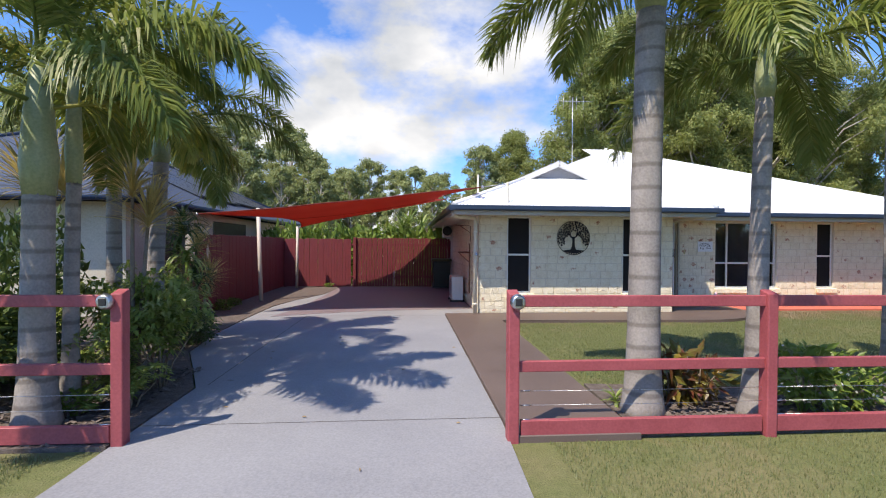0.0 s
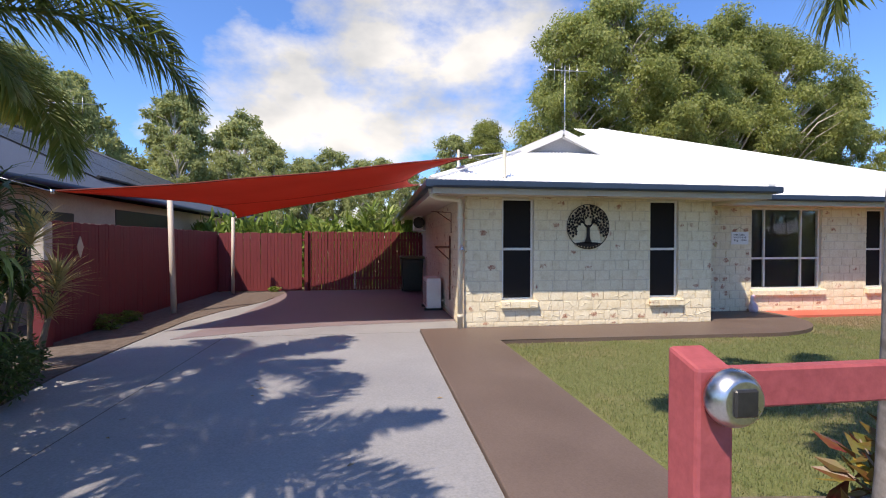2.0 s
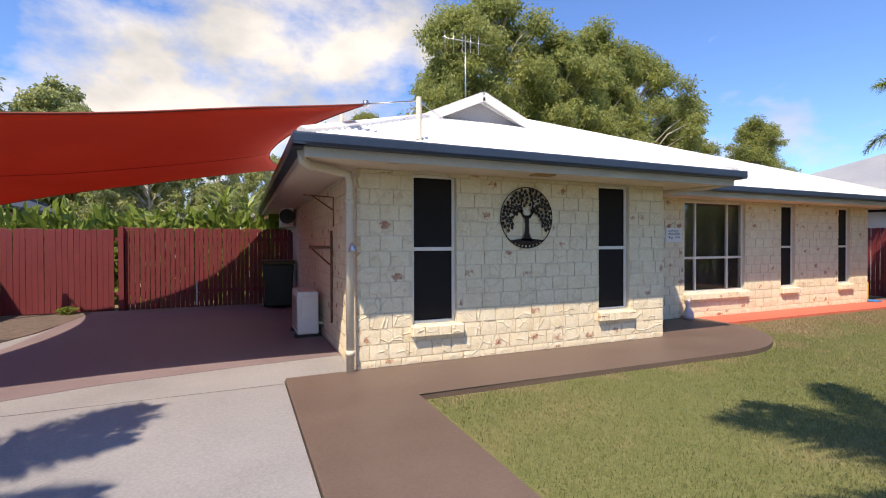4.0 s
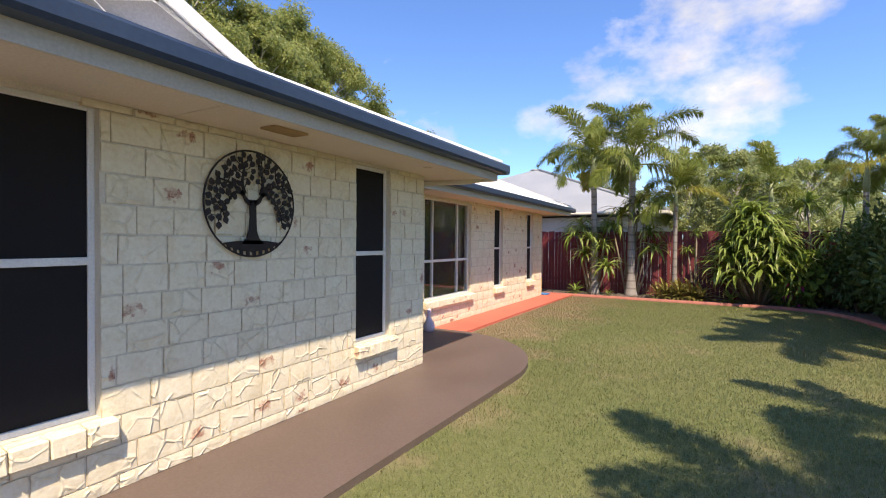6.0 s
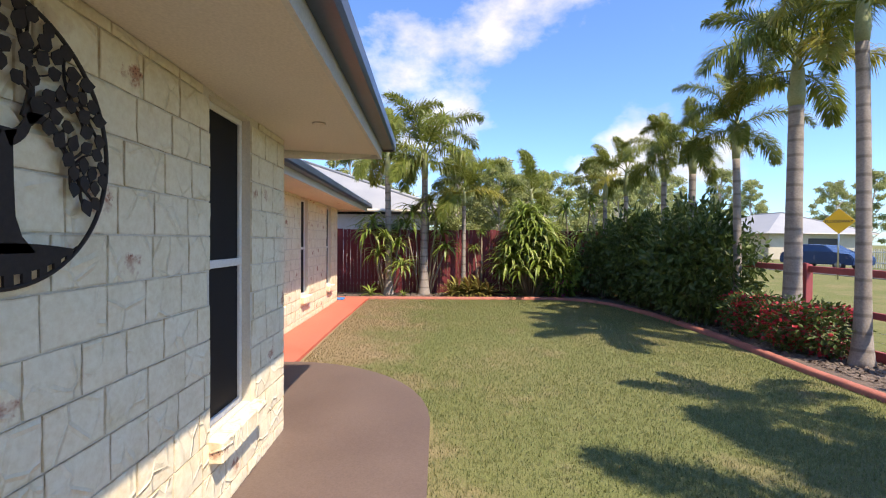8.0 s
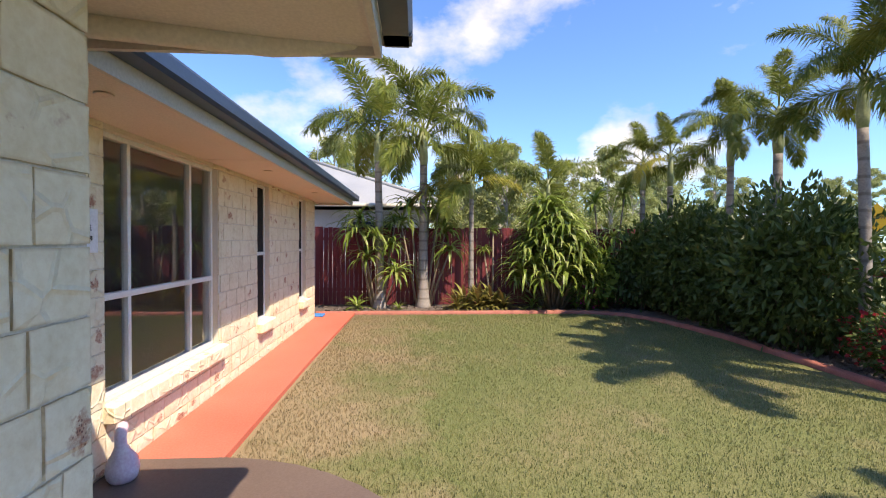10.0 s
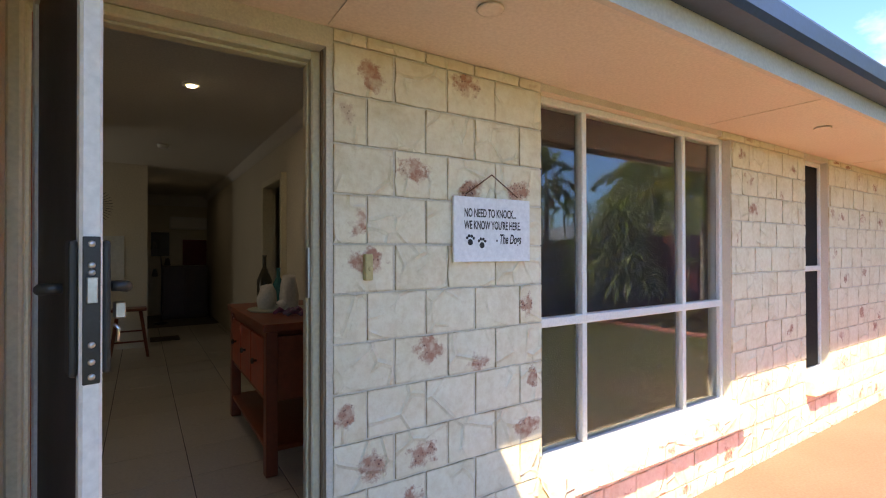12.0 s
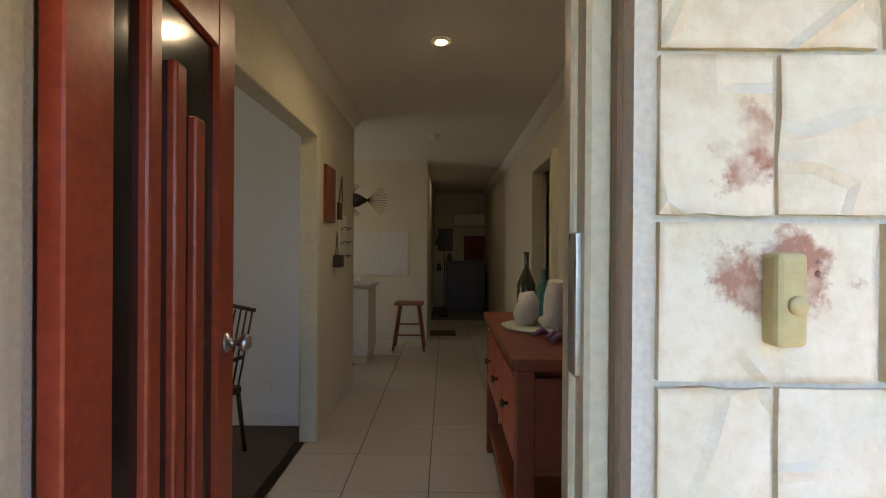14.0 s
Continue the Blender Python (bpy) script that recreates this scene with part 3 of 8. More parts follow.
def lay_blocks(wall, a0, a1, z_lo, z_hi, holes, to_world, seed, patterns=None):
    """Courses of blocks on a wall face; to_world(a, z) gives the pose of a block's middle."""
    rng = random.Random(seed)
    z, row = BASE_Z, 0
    while z > z_lo:
        z -= COURSE
    while z < z_hi - 0.02:
        zb, zt = max(z, z_lo), min(z + COURSE, z_hi)
        if patterns:
            cuts = patterns[row % len(patterns)]
        else:
            cuts, a = [a0], a0 + (0.145 if row % 2 else 0.27)
            while a < a1 - 0.09:
                cuts.append(a)
                a += rng.choice((0.225, 0.25, 0.27, 0.285))
            cuts.append(a1)
        for p, q in zip(cuts, cuts[1:]):
            pieces = [(p, q)]
            for h in holes:
                if zb < h[3] - 0.03 and zt > h[2] + 0.03:
                    out = []
                    for s, e in pieces:
                        if h[1] <= s or h[0] >= e:
                            out.append((s, e))
                        else:
                            out += [(s, h[0])] * (h[0] - s > 0.05) + [(h[1], e)] * (e - h[1] > 0.05)
                    pieces = out
            for s, e in pieces:
                zz0 = max([zb] + [h[3] for h in holes if h[0] < (s + e) / 2 < h[1] and zb < h[3] < zt])
                zz1 = min([zt] + [h[2] for h in holes if h[0] < (s + e) / 2 < h[1] and zb < h[2] < zt])
                if zz1 - zz0 < 0.04:
                    continue
                red = any(s < px < e and zz0 < pz < zz1 for px, pz in STAINED)
                me = block_mesh(round((e - s - 0.008) / 0.01) * 0.01, round(zz1 - zz0 - 0.008, 3), rng.randrange(5), red)
                ob = new("brick", me)
                ob.parent = wall
                ob.matrix_basis = to_world((s + e) / 2, (zz0 + zz1) / 2)
        z += COURSE
        row += 1


W1, W2 = (2.135, 2.70, 0.51, 2.285), (4.91, 5.465, 0.51, 2.285)
PORCH_Y = 11.895
W3, W4, W5 = (8.005, 9.735, 0.515, 2.275), (10.895, 11.37, 0.52, 2.275), (12.99, 13.46, 0.52, 2.275)
DOOR = (6.145, 6.985, 0.10, 2.24)
SIDE_W = []
wall_front = wall_core("wall_front", "y", 10.735, 10.95, 1.475, 6.135, -0.05, WALL_TOP, [W1, W2], label="cream split-face block front wall with rust-stained blocks")
wall_porch = wall_core("wall_porch", "y", PORCH_Y, PORCH_Y + 0.215, 5.9, 14.20, -0.05, WALL_TOP, [W3, W4, W5, DOOR], label="cream split-face block wall beside the front door")
wall_side = wall_core("wall_side", "x", 1.485, 1.70, 10.74, 24.7, -0.05, WALL_TOP, [], label="cream block side wall in shade")
wall_return = wall_core("wall_return", "x", 6.125, 5.92, 10.955, PORCH_Y - 0.005, -0.05, WALL_TOP, [], label="short cream block return wall beside the door")
wall_end = wall_core("wall_end", "x", 14.19, 13.98, PORCH_Y + 0.22, 24.7, -0.05, WALL_TOP, [], label="plain cream end wall of the house")
wall_rear = wall_core("wall_rear", "y", 24.7, 24.9, 1.5, 14.2, -0.05, 2.6, [], label="plain rear wall of the house")
F = lambda yy: (lambda a, z: pose(a, yy, z))
lay_blocks(wall_front, 1.47, 6.14, 0.05, WALL_TOP, [W1, W2], F(10.735), 3)
PATTERN = [[7.005, 7.245, 7.485, 7.73, 8.005], [7.005, 7.135, 7.38, 7.62, 7.87, 8.005]]
lay_blocks(wall_porch, 7.005, 8.005, 0.05, WALL_TOP, [], F(PORCH_Y), 5, PATTERN)
lay_blocks(wall_porch, 8.005, 14.20, 0.03, WALL_TOP, [W3, W4, W5], F(PORCH_Y), 7)
lay_blocks(wall_side, -16.9, -10.72, 0.02, WALL_TOP, [], lambda a, z: pose(1.485, -a, z, 0, 0, -90), 9)
lay_blocks(wall_return, 10.735, 11.885, 0.05, WALL_TOP, [], lambda a, z: pose(6.125, a, z, 0, 0, 90), 11)


def window(name, rect, y, transom, mullions, screen, label):
    x0, x1, z0, z1 = rect
    win = tagged(thing(name, ((x0 + x1) / 2, y, z0), label, "window"), kind="structure")
    cx = (x0 + x1) / 2
    bm = bmesh.new()
    f = 0.035
    for a in ((x0, x0 + f, z0, z1), (x1 - f, x1, z0, z1), (x0 + f, x1 - f, z0, z0 + f), (x0 + f, x1 - f, z1 - f, z1)):
        soft_box(bm, a[0] - cx, a[1] - cx, 0.05, 0.12, a[2] - z0, a[3] - z0, 0.004, 1)
    part("window_frame", bm, M_WHITEFRAME, win)
    bm = bmesh.new()
    soft_box(bm, x0 + f - cx, x1 - f - cx, 0.042, 0.10, transom - z0 - 0.022, transom - z0 + 0.022, 0.004, 1)
    part("transom", bm, M_WHITEFRAME, win)
    for m in mullions:
        bm = bmesh.new()
        soft_box(bm, m - 0.018 - cx, m + 0.018 - cx, 0.048, 0.10, f, z1 - z0 - f, 0.004, 1)
        part("mullion", bm, M_WHITEFRAME, win)
    edges = [x0 + f] + list(mullions) + [x1 - f]
    for p, q in zip(edges, edges[1:]):
        for lo, hi in ((z0 + f, transom), (transom, z1 - f)):
            bm = bmesh.new()
            if screen:
                box(bm, p - cx, q - cx, 0.066, 0.070, lo - z0, hi - z0)
                part("screen", bm, M_SCREEN, win, "black insect screen")
            else:
                box(bm, p - cx, q - cx, 0.076, 0.081, lo - z0, hi - z0)
                pane = part("pane", bm, M_GLASS, win)
                pane.visible_shadow = False
    bm = bmesh.new()
    box(bm, x0 - cx, x1 - cx, 0.15, 0.155, 0.02, z1 - z0 - 0.01)
    part("blind", bm, M_BLIND, win, "dark plum blind behind the glass")
    # a sloping sill of short blocks on edge
    n = max(3, round((x1 - x0 + 0.1) / 0.17))
    for i in range(n):
        a, b = x0 - 0.03 + (x1 - x0 + 0.10) * i / n, x0 - 0.03 + (x1 - x0 + 0.10) * (i + 1) / n
        bm = bmesh.new()
        soft_box(bm, a + 0.002 - cx, b - 0.002 - cx, -0.085, 0.06, -0.135, -0.022, 0.008, 1)
        for v in bm.verts:
            if v.co.z > -0.06:
                v.co.z += 0.10 * v.co.y + 0.012
            v.co += 0.005 * Vector(noise.noise_vector(v.co * 9 + Vector((i * 3.7, x0, 0))))
        part("sill_brick", bm, M_BLOCK, win)
    return win


window("window_1", W1, 10.735, 1.40, [], True, "tall narrow window with a black screen and white transom")
window("window_2", W2, 10.735, 1.40, [], True, "tall narrow window with a black screen and white transom")
window("window_3", W3, PORCH_Y, 1.18, [8.365, 9.275], False, "wide white-framed window reflecting the palms")
window("window_4", W4, PORCH_Y, 1.38, [], True, "tall narrow window with a black screen")
window("window_5", W5, PORCH_Y, 1.38, [], True, "tall narrow window with a black screen")

# roof: one hipped main roof and a front wing with a small gable on its hip
XL, XR, XW, YF, YM, YB = 0.80, 14.72, 6.77, 10.01, 11.19, 25.29
RZ = 2.48
ridge_y, ridge_z = (YM + YB) / 2, RZ + (YB - YM) / 2 * PITCH
wing_x = (XL + XW) / 2
wing_z = RZ + (XW - XL) / 2 * PITCH
gy = 12.16
gz = RZ + (gy - YF) * PITCH
xa, xb = XL + (ridge_y - YM), XR - (ridge_y - YM)
zz = lambda x, y, z: (x, y, z)
ROOF = [
    [(XL, YF, RZ), (XL + gy - YF, gy, gz), (wing_x, gy, wing_z), (wing_x, YM + (XW - XL) / 2, wing_z), (xa, ridge_y, ridge_z), (XL, YB, RZ)],
    [(XW, YF, RZ), (XW, YM, RZ), (wing_x, YM + (XW - XL) / 2, wing_z), (wing_x, gy, wing_z), (XW - gy + YF, gy, gz)],
    [(XL, YF, RZ), (XW, YF, RZ), (XW - gy + YF, gy, gz), (XL + gy - YF, gy, gz)],
    [(XW, YM, RZ), (XR, YM, RZ), (xb, ridge_y, ridge_z), (xa, ridge_y, ridge_z), (wing_x, YM + (XW - XL) / 2, wing_z)],
    [(XR, YM, RZ), (XR, YB, RZ), (xb, ridge_y, ridge_z)],
    [(XL, YB, RZ), (xa, ridge_y, ridge_z), (xb, ridge_y, ridge_z), (XR, YB, RZ)],
]
bm = bmesh.new()
for poly in ROOF:
    bm.faces.new([bm.verts.new(p) for p in poly])
bmesh.ops.remove_doubles(bm, verts=bm.verts, dist=0.001)
bmesh.ops.recalc_face_normals(bm, faces=bm.faces)
roof = setting("roof", bm, M_ROOF, "white corrugated steel hipped roof", "roof")
mod = roof.modifiers.new("thickness", "SOLIDIFY")
mod.thickness, mod.offset = 0.03, -1


def ribs(name, a, b, up, run, count_step, parent):
    """Raised roof ribs from eave points between a and b, running up the slope."""
    a, b, up = Vector(a), Vector(b), Vector(up).normalized()
    along = (b - a).normalized()
    n = int((b - a).length / count_step)
    normal = along.cross(up)
    if normal.z < 0:
        normal = -normal
    bm = bmesh.new()
    for i in range(n + 1):
        p = a + along * (i * count_step)
        r = run(p)
        if r < 0.1:
            continue
        q = p + up * r
        s = along * count_step * 0.27
        vs = [bm.verts.new(v) for v in (p - s, p + normal * 0.018, p + s, q - s, q + normal * 0.018, q + s)]
        bm.faces.new((vs[0], vs[1], vs[4], vs[3]))
        bm.faces.new((vs[1], vs[2], vs[5], vs[4]))
        bm.faces.new((vs[0], vs[2], vs[1]))
    return part(name, bm, M_ROOF, parent)


sl = math.hypot(1, PITCH)
ribs("rib_sheet", (XL, YF, RZ), (XW, YF, RZ), (0, 1, PITCH), lambda p: sl * max(0, min(p.x - XL, XW - p.x, gy - YF)), 0.076, roof)
ribs("rib_sheet", (XW, YM, RZ), (XR, YM, RZ), (0, 1, PITCH), lambda p: sl * max(0, min(ridge_y - YM, XR - p.x)), 0.076, roof)
ribs("rib_sheet", (XL, YF, RZ), (XL, YB, RZ), (1, 0, PITCH), lambda p: sl * max(0, min(p.y - YF, 3.0, YB - p.y)), 0.076, roof)
bm = bmesh.new()
for p, q in ((ROOF[0][0], ROOF[0][1]), (ROOF[1][0], ROOF[1][4]), (ROOF[0][2], ROOF[0][3]), (ROOF[0][4], ROOF[3][2]), (ROOF[3][1], ROOF[3][2])):
    tube(bm, [Vector(p) + Vector((0, 0, 0.01)), Vector(q) + Vector((0, 0, 0.01))], 0.055, 6)
part("ridge_cap", bm, M_ROOF, roof)
# the small gable
bm = bmesh.new()
hw = (XW - XL) / 2 - (gy - YF)
v = [bm.verts.new(p) for p in ((wing_x - hw, gy + 0.02, gz), (wing_x + hw, gy + 0.02, gz), (wing_x, gy + 0.02, wing_z))]
bm.faces.new(v)
M_GABLE = surf("grey_gable_sheet", (0.38, 0.37, 0.38), (0.45, 0.44, 0.45), 2, 40, 0.7, 0.1)
part("gable_infill", bm, M_GABLE, roof, "grey sheet in the small gable")
bm = bmesh.new()
for sgn in (-1, 1):
    e0, e1 = Vector((wing_x + sgn * (hw + 0.22), gy - 0.14, gz - 0.09)), Vector((wing_x, gy - 0.14, wing_z + 0.03))
    d = (e1 - e0).normalized()
    n = Vector((-d.z, 0, d.x)) * (0.07 if sgn < 0 else -0.07)
    for o, (y0, y1) in ((0, (0, 0.03)),):
        vs = [bm.verts.new(p + Vector((0, y, 0))) for y in (y0, y1) for p in (e0 - n, e1 - n, e1 + n, e0 + n)]
        for f in ((0, 1, 2, 3), (7, 6, 5, 4), (0, 4, 5, 1), (1, 5, 6, 2), (2, 6, 7, 3), (3, 7, 4, 0)):
            bm.faces.new([vs[i] for i in f])
part("barge_board", bm, M_WHITEFRAME, roof, "white barge boards")
bm = bmesh.new()
v = [bm.verts.new(p) for p in ((wing_x - hw - 0.2, gy - 0.14, gz - 0.04), (wing_x, gy - 0.14, wing_z + 0.10), (wing_x, gy + 0.25, wing_z + 0.10), (wing_x - hw - 0.2, gy + 0.25, gz - 0.04))]
bm.faces.new(v)
v = [bm.verts.new(p) for p in ((wing_x + hw + 0.2, gy - 0.14, gz - 0.04), (wing_x + hw + 0.2, gy + 0.25, gz - 0.04), (wing_x, gy + 0.25, wing_z + 0.10), (wing_x, gy - 0.14, wing_z + 0.10))]
bm.faces.new(v)
part("gable_capping", bm, M_ROOF, roof)


def soffit_and_fascia():
    bm = bmesh.new()
    for x0, x1, y0, y1 in ((XL + 0.05, XW - 0.05, YF + 0.05, 10.76), (XL + 0.05, 1.50, 10.76, YB), (6.10, XW - 0.05, 10.76, 11.92), (XW - 0.05, XR - 0.05, YM + 0.05, 11.92), (14.18, XR - 0.05, 11.92, YB)):
        box(bm, x0, x1, y0, y1, WALL_TOP, WALL_TOP + 0.02)
    setting("ceiling_eaves", bm, M_SOFFIT, "flat cream painted eaves lining", "eaves")
    t = 0.025
    fas = thing("fascia", (0, 0, 0), "cream painted fascia boards", "fascia", kind="structure")
    for x0, x1, y0, y1 in ((XL + 0.03, XW - 0.03, YF + 0.025, YF + 0.025 + t), (XL + 0.03, XL + 0.03 + t, YF + 0.05, YB), (XW - 0.03 - t, XW - 0.03, YF + 0.05, YM + 0.04), (XW - 0.03, XR - 0.03, YM + 0.025, YM + 0.025 + t), (XR - 0.03 - t, XR - 0.03, YM + 0.05, YB)):
        bm = bmesh.new()
        box(bm, x0, x1, y0, y1, WALL_TOP - 0.035, RZ - 0.012)
        part("fascia_board", bm, M_FASCIA, fas)
    # box gutter with a rolled lip
    prof = [(0.0, 0.0), (-0.10, 0.0), (-0.115, 0.025), (-0.115, 0.095), (-0.108, 0.112), (-0.094, 0.112), (-0.094, 0.10), (-0.098, 0.094), (-0.098, 0.03), (0.0, 0.02)]
    runs = [((XL - 0.085, YF + 0.022), (XW + 0.085, YF + 0.022), (0, 1)), ((XW + 0.085, YM + 0.022), (XR + 0.085, YM + 0.022), (0, 1)), ((XL + 0.028, YB), (XL + 0.028, YF - 0.09), (1, 0)), ((XW - 0.028, YF - 0.09), (XW - 0.028, YM + 0.02), (-1, 0)), ((XR - 0.028, YM - 0.09), (XR - 0.028, YB), (-1, 0))]
    gut = thing("gutter", (0, 0, 0), "dark blue steel gutter along the eaves", "gutter", kind="structure")
    for a, b, inward in runs:
        bm = bmesh.new()
        rows = [[bm.verts.new((p[0] + inward[0] * u, p[1] + inward[1] * u, EAVE_Z + w)) for u, w in prof] for p in (a, b)]
        n = len(prof)
        for k in range(n):
            bm.faces.new((rows[0][k], rows[0][(k + 1) % n], rows[1][(k + 1) % n], rows[1][k]))
        bm.faces.new(rows[0])
        bm.faces.new(rows[1][::-1])
        bmesh.ops.recalc_face_normals(bm, faces=bm.faces)
        part("gutter_run", bm, M_GUTTER, gut)


soffit_and_fascia()

# ---- interior seen through the door ----
# the rooms are set out from the porch corner
SET_OUT = Vector((-0.10, -0.10, 0))
M_TILE = surf("pale_floor_tile", (0.47, 0.43, 0.37), (0.52, 0.48, 0.42), 1.4, 70, 0.3, 0.02, rough_var=0.05)
M_GROUT = surf("dark_grout", (0.10, 0.09, 0.08), (0.15, 0.135, 0.12), 8, 90, 0.9, 0.1)
M_INWALL = surf("cream_wall_paint", (0.60, 0.555, 0.45), (0.66, 0.61, 0.51), 0.9, 60, 0.75, 0.06, own=False)
M_INWHITE = surf("cool_white_wall_paint", (0.68, 0.69, 0.70), (0.74, 0.75, 0.76), 0.9, 60, 0.7, 0.05, own=False)
M_CEIL = surf("white_ceiling_paint", (0.66, 0.64, 0.61), (0.72, 0.70, 0.66), 0.7, 60, 0.85, 0.04, own=False)
M_CARPET = surf("dark_brown_carpet", (0.055, 0.042, 0.035), (0.085, 0.066, 0.055), 3, 160, 0.98, 0.6, own=False)
M_REDWOOD = surf("red_stained_timber", (0.33, 0.045, 0.024), (0.52, 0.090, 0.045), 5, 40, 0.33, 0.12)
M_PINE = surf("orange_red_timber", (0.16, 0.034, 0.015), (0.24, 0.055, 0.023), 4, 36, 0.4, 0.12)
M_DARKWOOD = surf("very_dark_timber", (0.030, 0.018, 0.014), (0.055, 0.032, 0.024), 4, 36, 0.45, 0.1)
CEIL_Z = 2.75
bm = bmesh.new()
box(bm, 1.82, 14.07, 12.22, 22.0, CEIL_Z, CEIL_Z + 0.05)
# added strip that blocks light leaking in above the far wall
box(bm, 1.82, 14.07, 21.93, 21.99, 2.52, CEIL_Z - 0.001)
setting("ceiling", bm, M_CEIL, "white painted hall ceiling", "ceiling")
bm = bmesh.new()
box(bm, 5.95, 9.5, 12.20, 22.0, 0.05, FLOOR - 0.006)
floor = setting("floor", bm, M_GROUT, "pale tiled hall floor with dark grout lines", "floor")
TX, TY, TP = 6.335 - 0.465, 14.02 - 4 * 0.465, 0.465
tile = bmesh.new()
soft_box(tile, -TP / 2 + 0.003, TP / 2 - 0.003, -TP / 2 + 0.003, TP / 2 - 0.003, -0.008, 0.0, 0.0025, 1)
tile_me = to_mesh("tile", tile, M_TILE)
for i in range(0, 5):
    for j in range(0, 17):
        part("tile", tile_me, M_TILE, floor, loc=(TX + (i + 0.5) * TP, TY + (j + 0.5) * TP, FLOOR))
bm = bmesh.new()
box(bm, 2.4, 5.945, 12.22, 14.95, 0.05, FLOOR)
setting("study_floor", bm, M_CARPET, "dark brown carpet", "floor")
inner = lambda name, axis, at, back, a0, a1, holes, label, m=M_INWALL: wall_core(name, axis, at, back, a0, a1, FLOOR, CEIL_Z, holes, m, label)
inner("wall_hall_left", "x", 5.99, 5.90, 12.22, 16.02, [(12.72, 14.66, FLOOR, 2.27)], "cream hall wall with a wide opening")
inner("wall_hall_right", "x", 7.78, 7.87, 12.22, 22.0, [(15.30, 16.10, FLOOR, 2.27)], "cream hall wall with a doorway")
inner("wall_lounge_left", "x", 6.62, 6.52, 18.32, 22.0, [], "shaded inner wall")
inner("wall_kitchen", "y", 18.20, 18.31, 3.4, 6.62, [], "pale kitchen wall with a glass splashback", M_INWALL)
inner("wall_kitchen_side", "y", 16.03, 16.10, 3.4, 5.98, [], "plain inner wall")
inner("wall_study_rear", "y", 14.95, 15.03, 2.4, 5.89, [], "cool white study wall", M_INWHITE)
inner("wall_study_side", "x", 2.4, 2.3, 12.22, 15.0, [], "plain white study wall", M_INWHITE)
inner("wall_kitchen_end", "x", 3.4, 3.3, 16.0, 18.3, [], "plain inner wall")
inner("wall_lounge_rear", "y", 22.0, 22.1, 5.0, 9.6, [], "cream far wall of the living room")
inner("wall_room_rear", "x", 9.5, 9.6, 14.0, 17.5, [], "plain inner wall")
inner("wall_room_front", "y", 14.0, 13.9, 7.88, 9.6, [], "plain inner wall")
inner("wall_room_back", "y", 17.5, 17.6, 7.88, 9.6, [], "plain inner wall")


def trim_frame(name, axis, at, a0, a1, z1, w, material, label):
    """Two jambs and a head round an opening."""
    bm = bmesh.new()
    for p, q, lo, hi in ((a0 - w, a0 + 0.006, FLOOR, z1 + w), (a1 - 0.006, a1 + w, FLOOR, z1 + w), (a0 + 0.007, a1 - 0.007, z1 - 0.006, z1 + w)):
        if axis == "x":
            soft_box(bm, at - 0.075, at + 0.045, p, q, lo, hi, 0.006, 1)
        else:
            soft_box(bm, p, q, at - 0.045, at + 0.075, lo, hi, 0.006, 1)
    return setting(name, bm, material, label, "door frame")


M_ARCH = surf("gloss_cream_trim", (0.60, 0.56, 0.42), (0.66, 0.62, 0.48), 3, 60, 0.4, 0.04)
trim_frame("trim_study", "x", 5.975, 12.72, 14.66, 2.27, 0.06, M_ARCH, "cream timber opening trim")
trim_frame("trim_room", "x", 7.80, 15.30, 16.10, 2.27, 0.06, M_ARCH, "cream timber door trim")
bm = bmesh.new()
SET_OUT = Vector((0, 0, 0))
for p, q, lo, hi in ((DOOR[0], DOOR[0] + 0.034, 0.06, DOOR[3]), (DOOR[1] - 0.034, DOOR[1], 0.06, DOOR[3]), (DOOR[0] + 0.034, DOOR[1] - 0.034, DOOR[3] - 0.034, DOOR[3])):
    soft_box(bm, p, q, PORCH_Y + 0.055, PORCH_Y + 0.165, lo, hi, 0.006, 1)
    w = 0.012
    soft_box(bm, p + 0.004 - w * (p > 6.8), q - 0.004 + w * (q < 6.9), PORCH_Y + 0.095, PORCH_Y + 0.135, lo + 0.004 - w * (p < 6.5 < q), hi - 0.004, 0.004, 1)
setting("door_1", bm, M_CREAM, "cream painted front door frame", "door frame")
bm = bmesh.new()
box(bm, DOOR[0], DOOR[1], PORCH_Y - 0.035, PORCH_Y + 0.235, 0.06, FLOOR - 0.01)
setting("door_sill", bm, M_BLOCK, "pale block door sill", "door sill")
bm = bmesh.new()
soft_box(bm, DOOR[1] - 0.042, DOOR[1] - 0.030, PORCH_Y + 0.075, PORCH_Y + 0.105, 1.36, 1.54, 0.002, 1)
tagged(part("strike_plate", bm, M_STEEL), "dull steel strike plate on the door jamb", "strike plate")
# brown strip that paints the shade of the block return beside the frame
bm = bmesh.new()
soft_box(bm, DOOR[1] - 0.006, DOOR[1] + 0.014, PORCH_Y + 0.030, PORCH_Y + 0.054, 0.06, DOOR[3], 0.003, 1)
setting("trim_storm_mould", bm, surf("shade_strip_brown", (0.20, 0.13, 0.08), (0.30, 0.21, 0.13), 4, 40, 0.6, 0.2), "brown strip standing in for the shaded block return beside the door frame", "trim")
SET_OUT = Vector((-0.10, -0.10, 0))
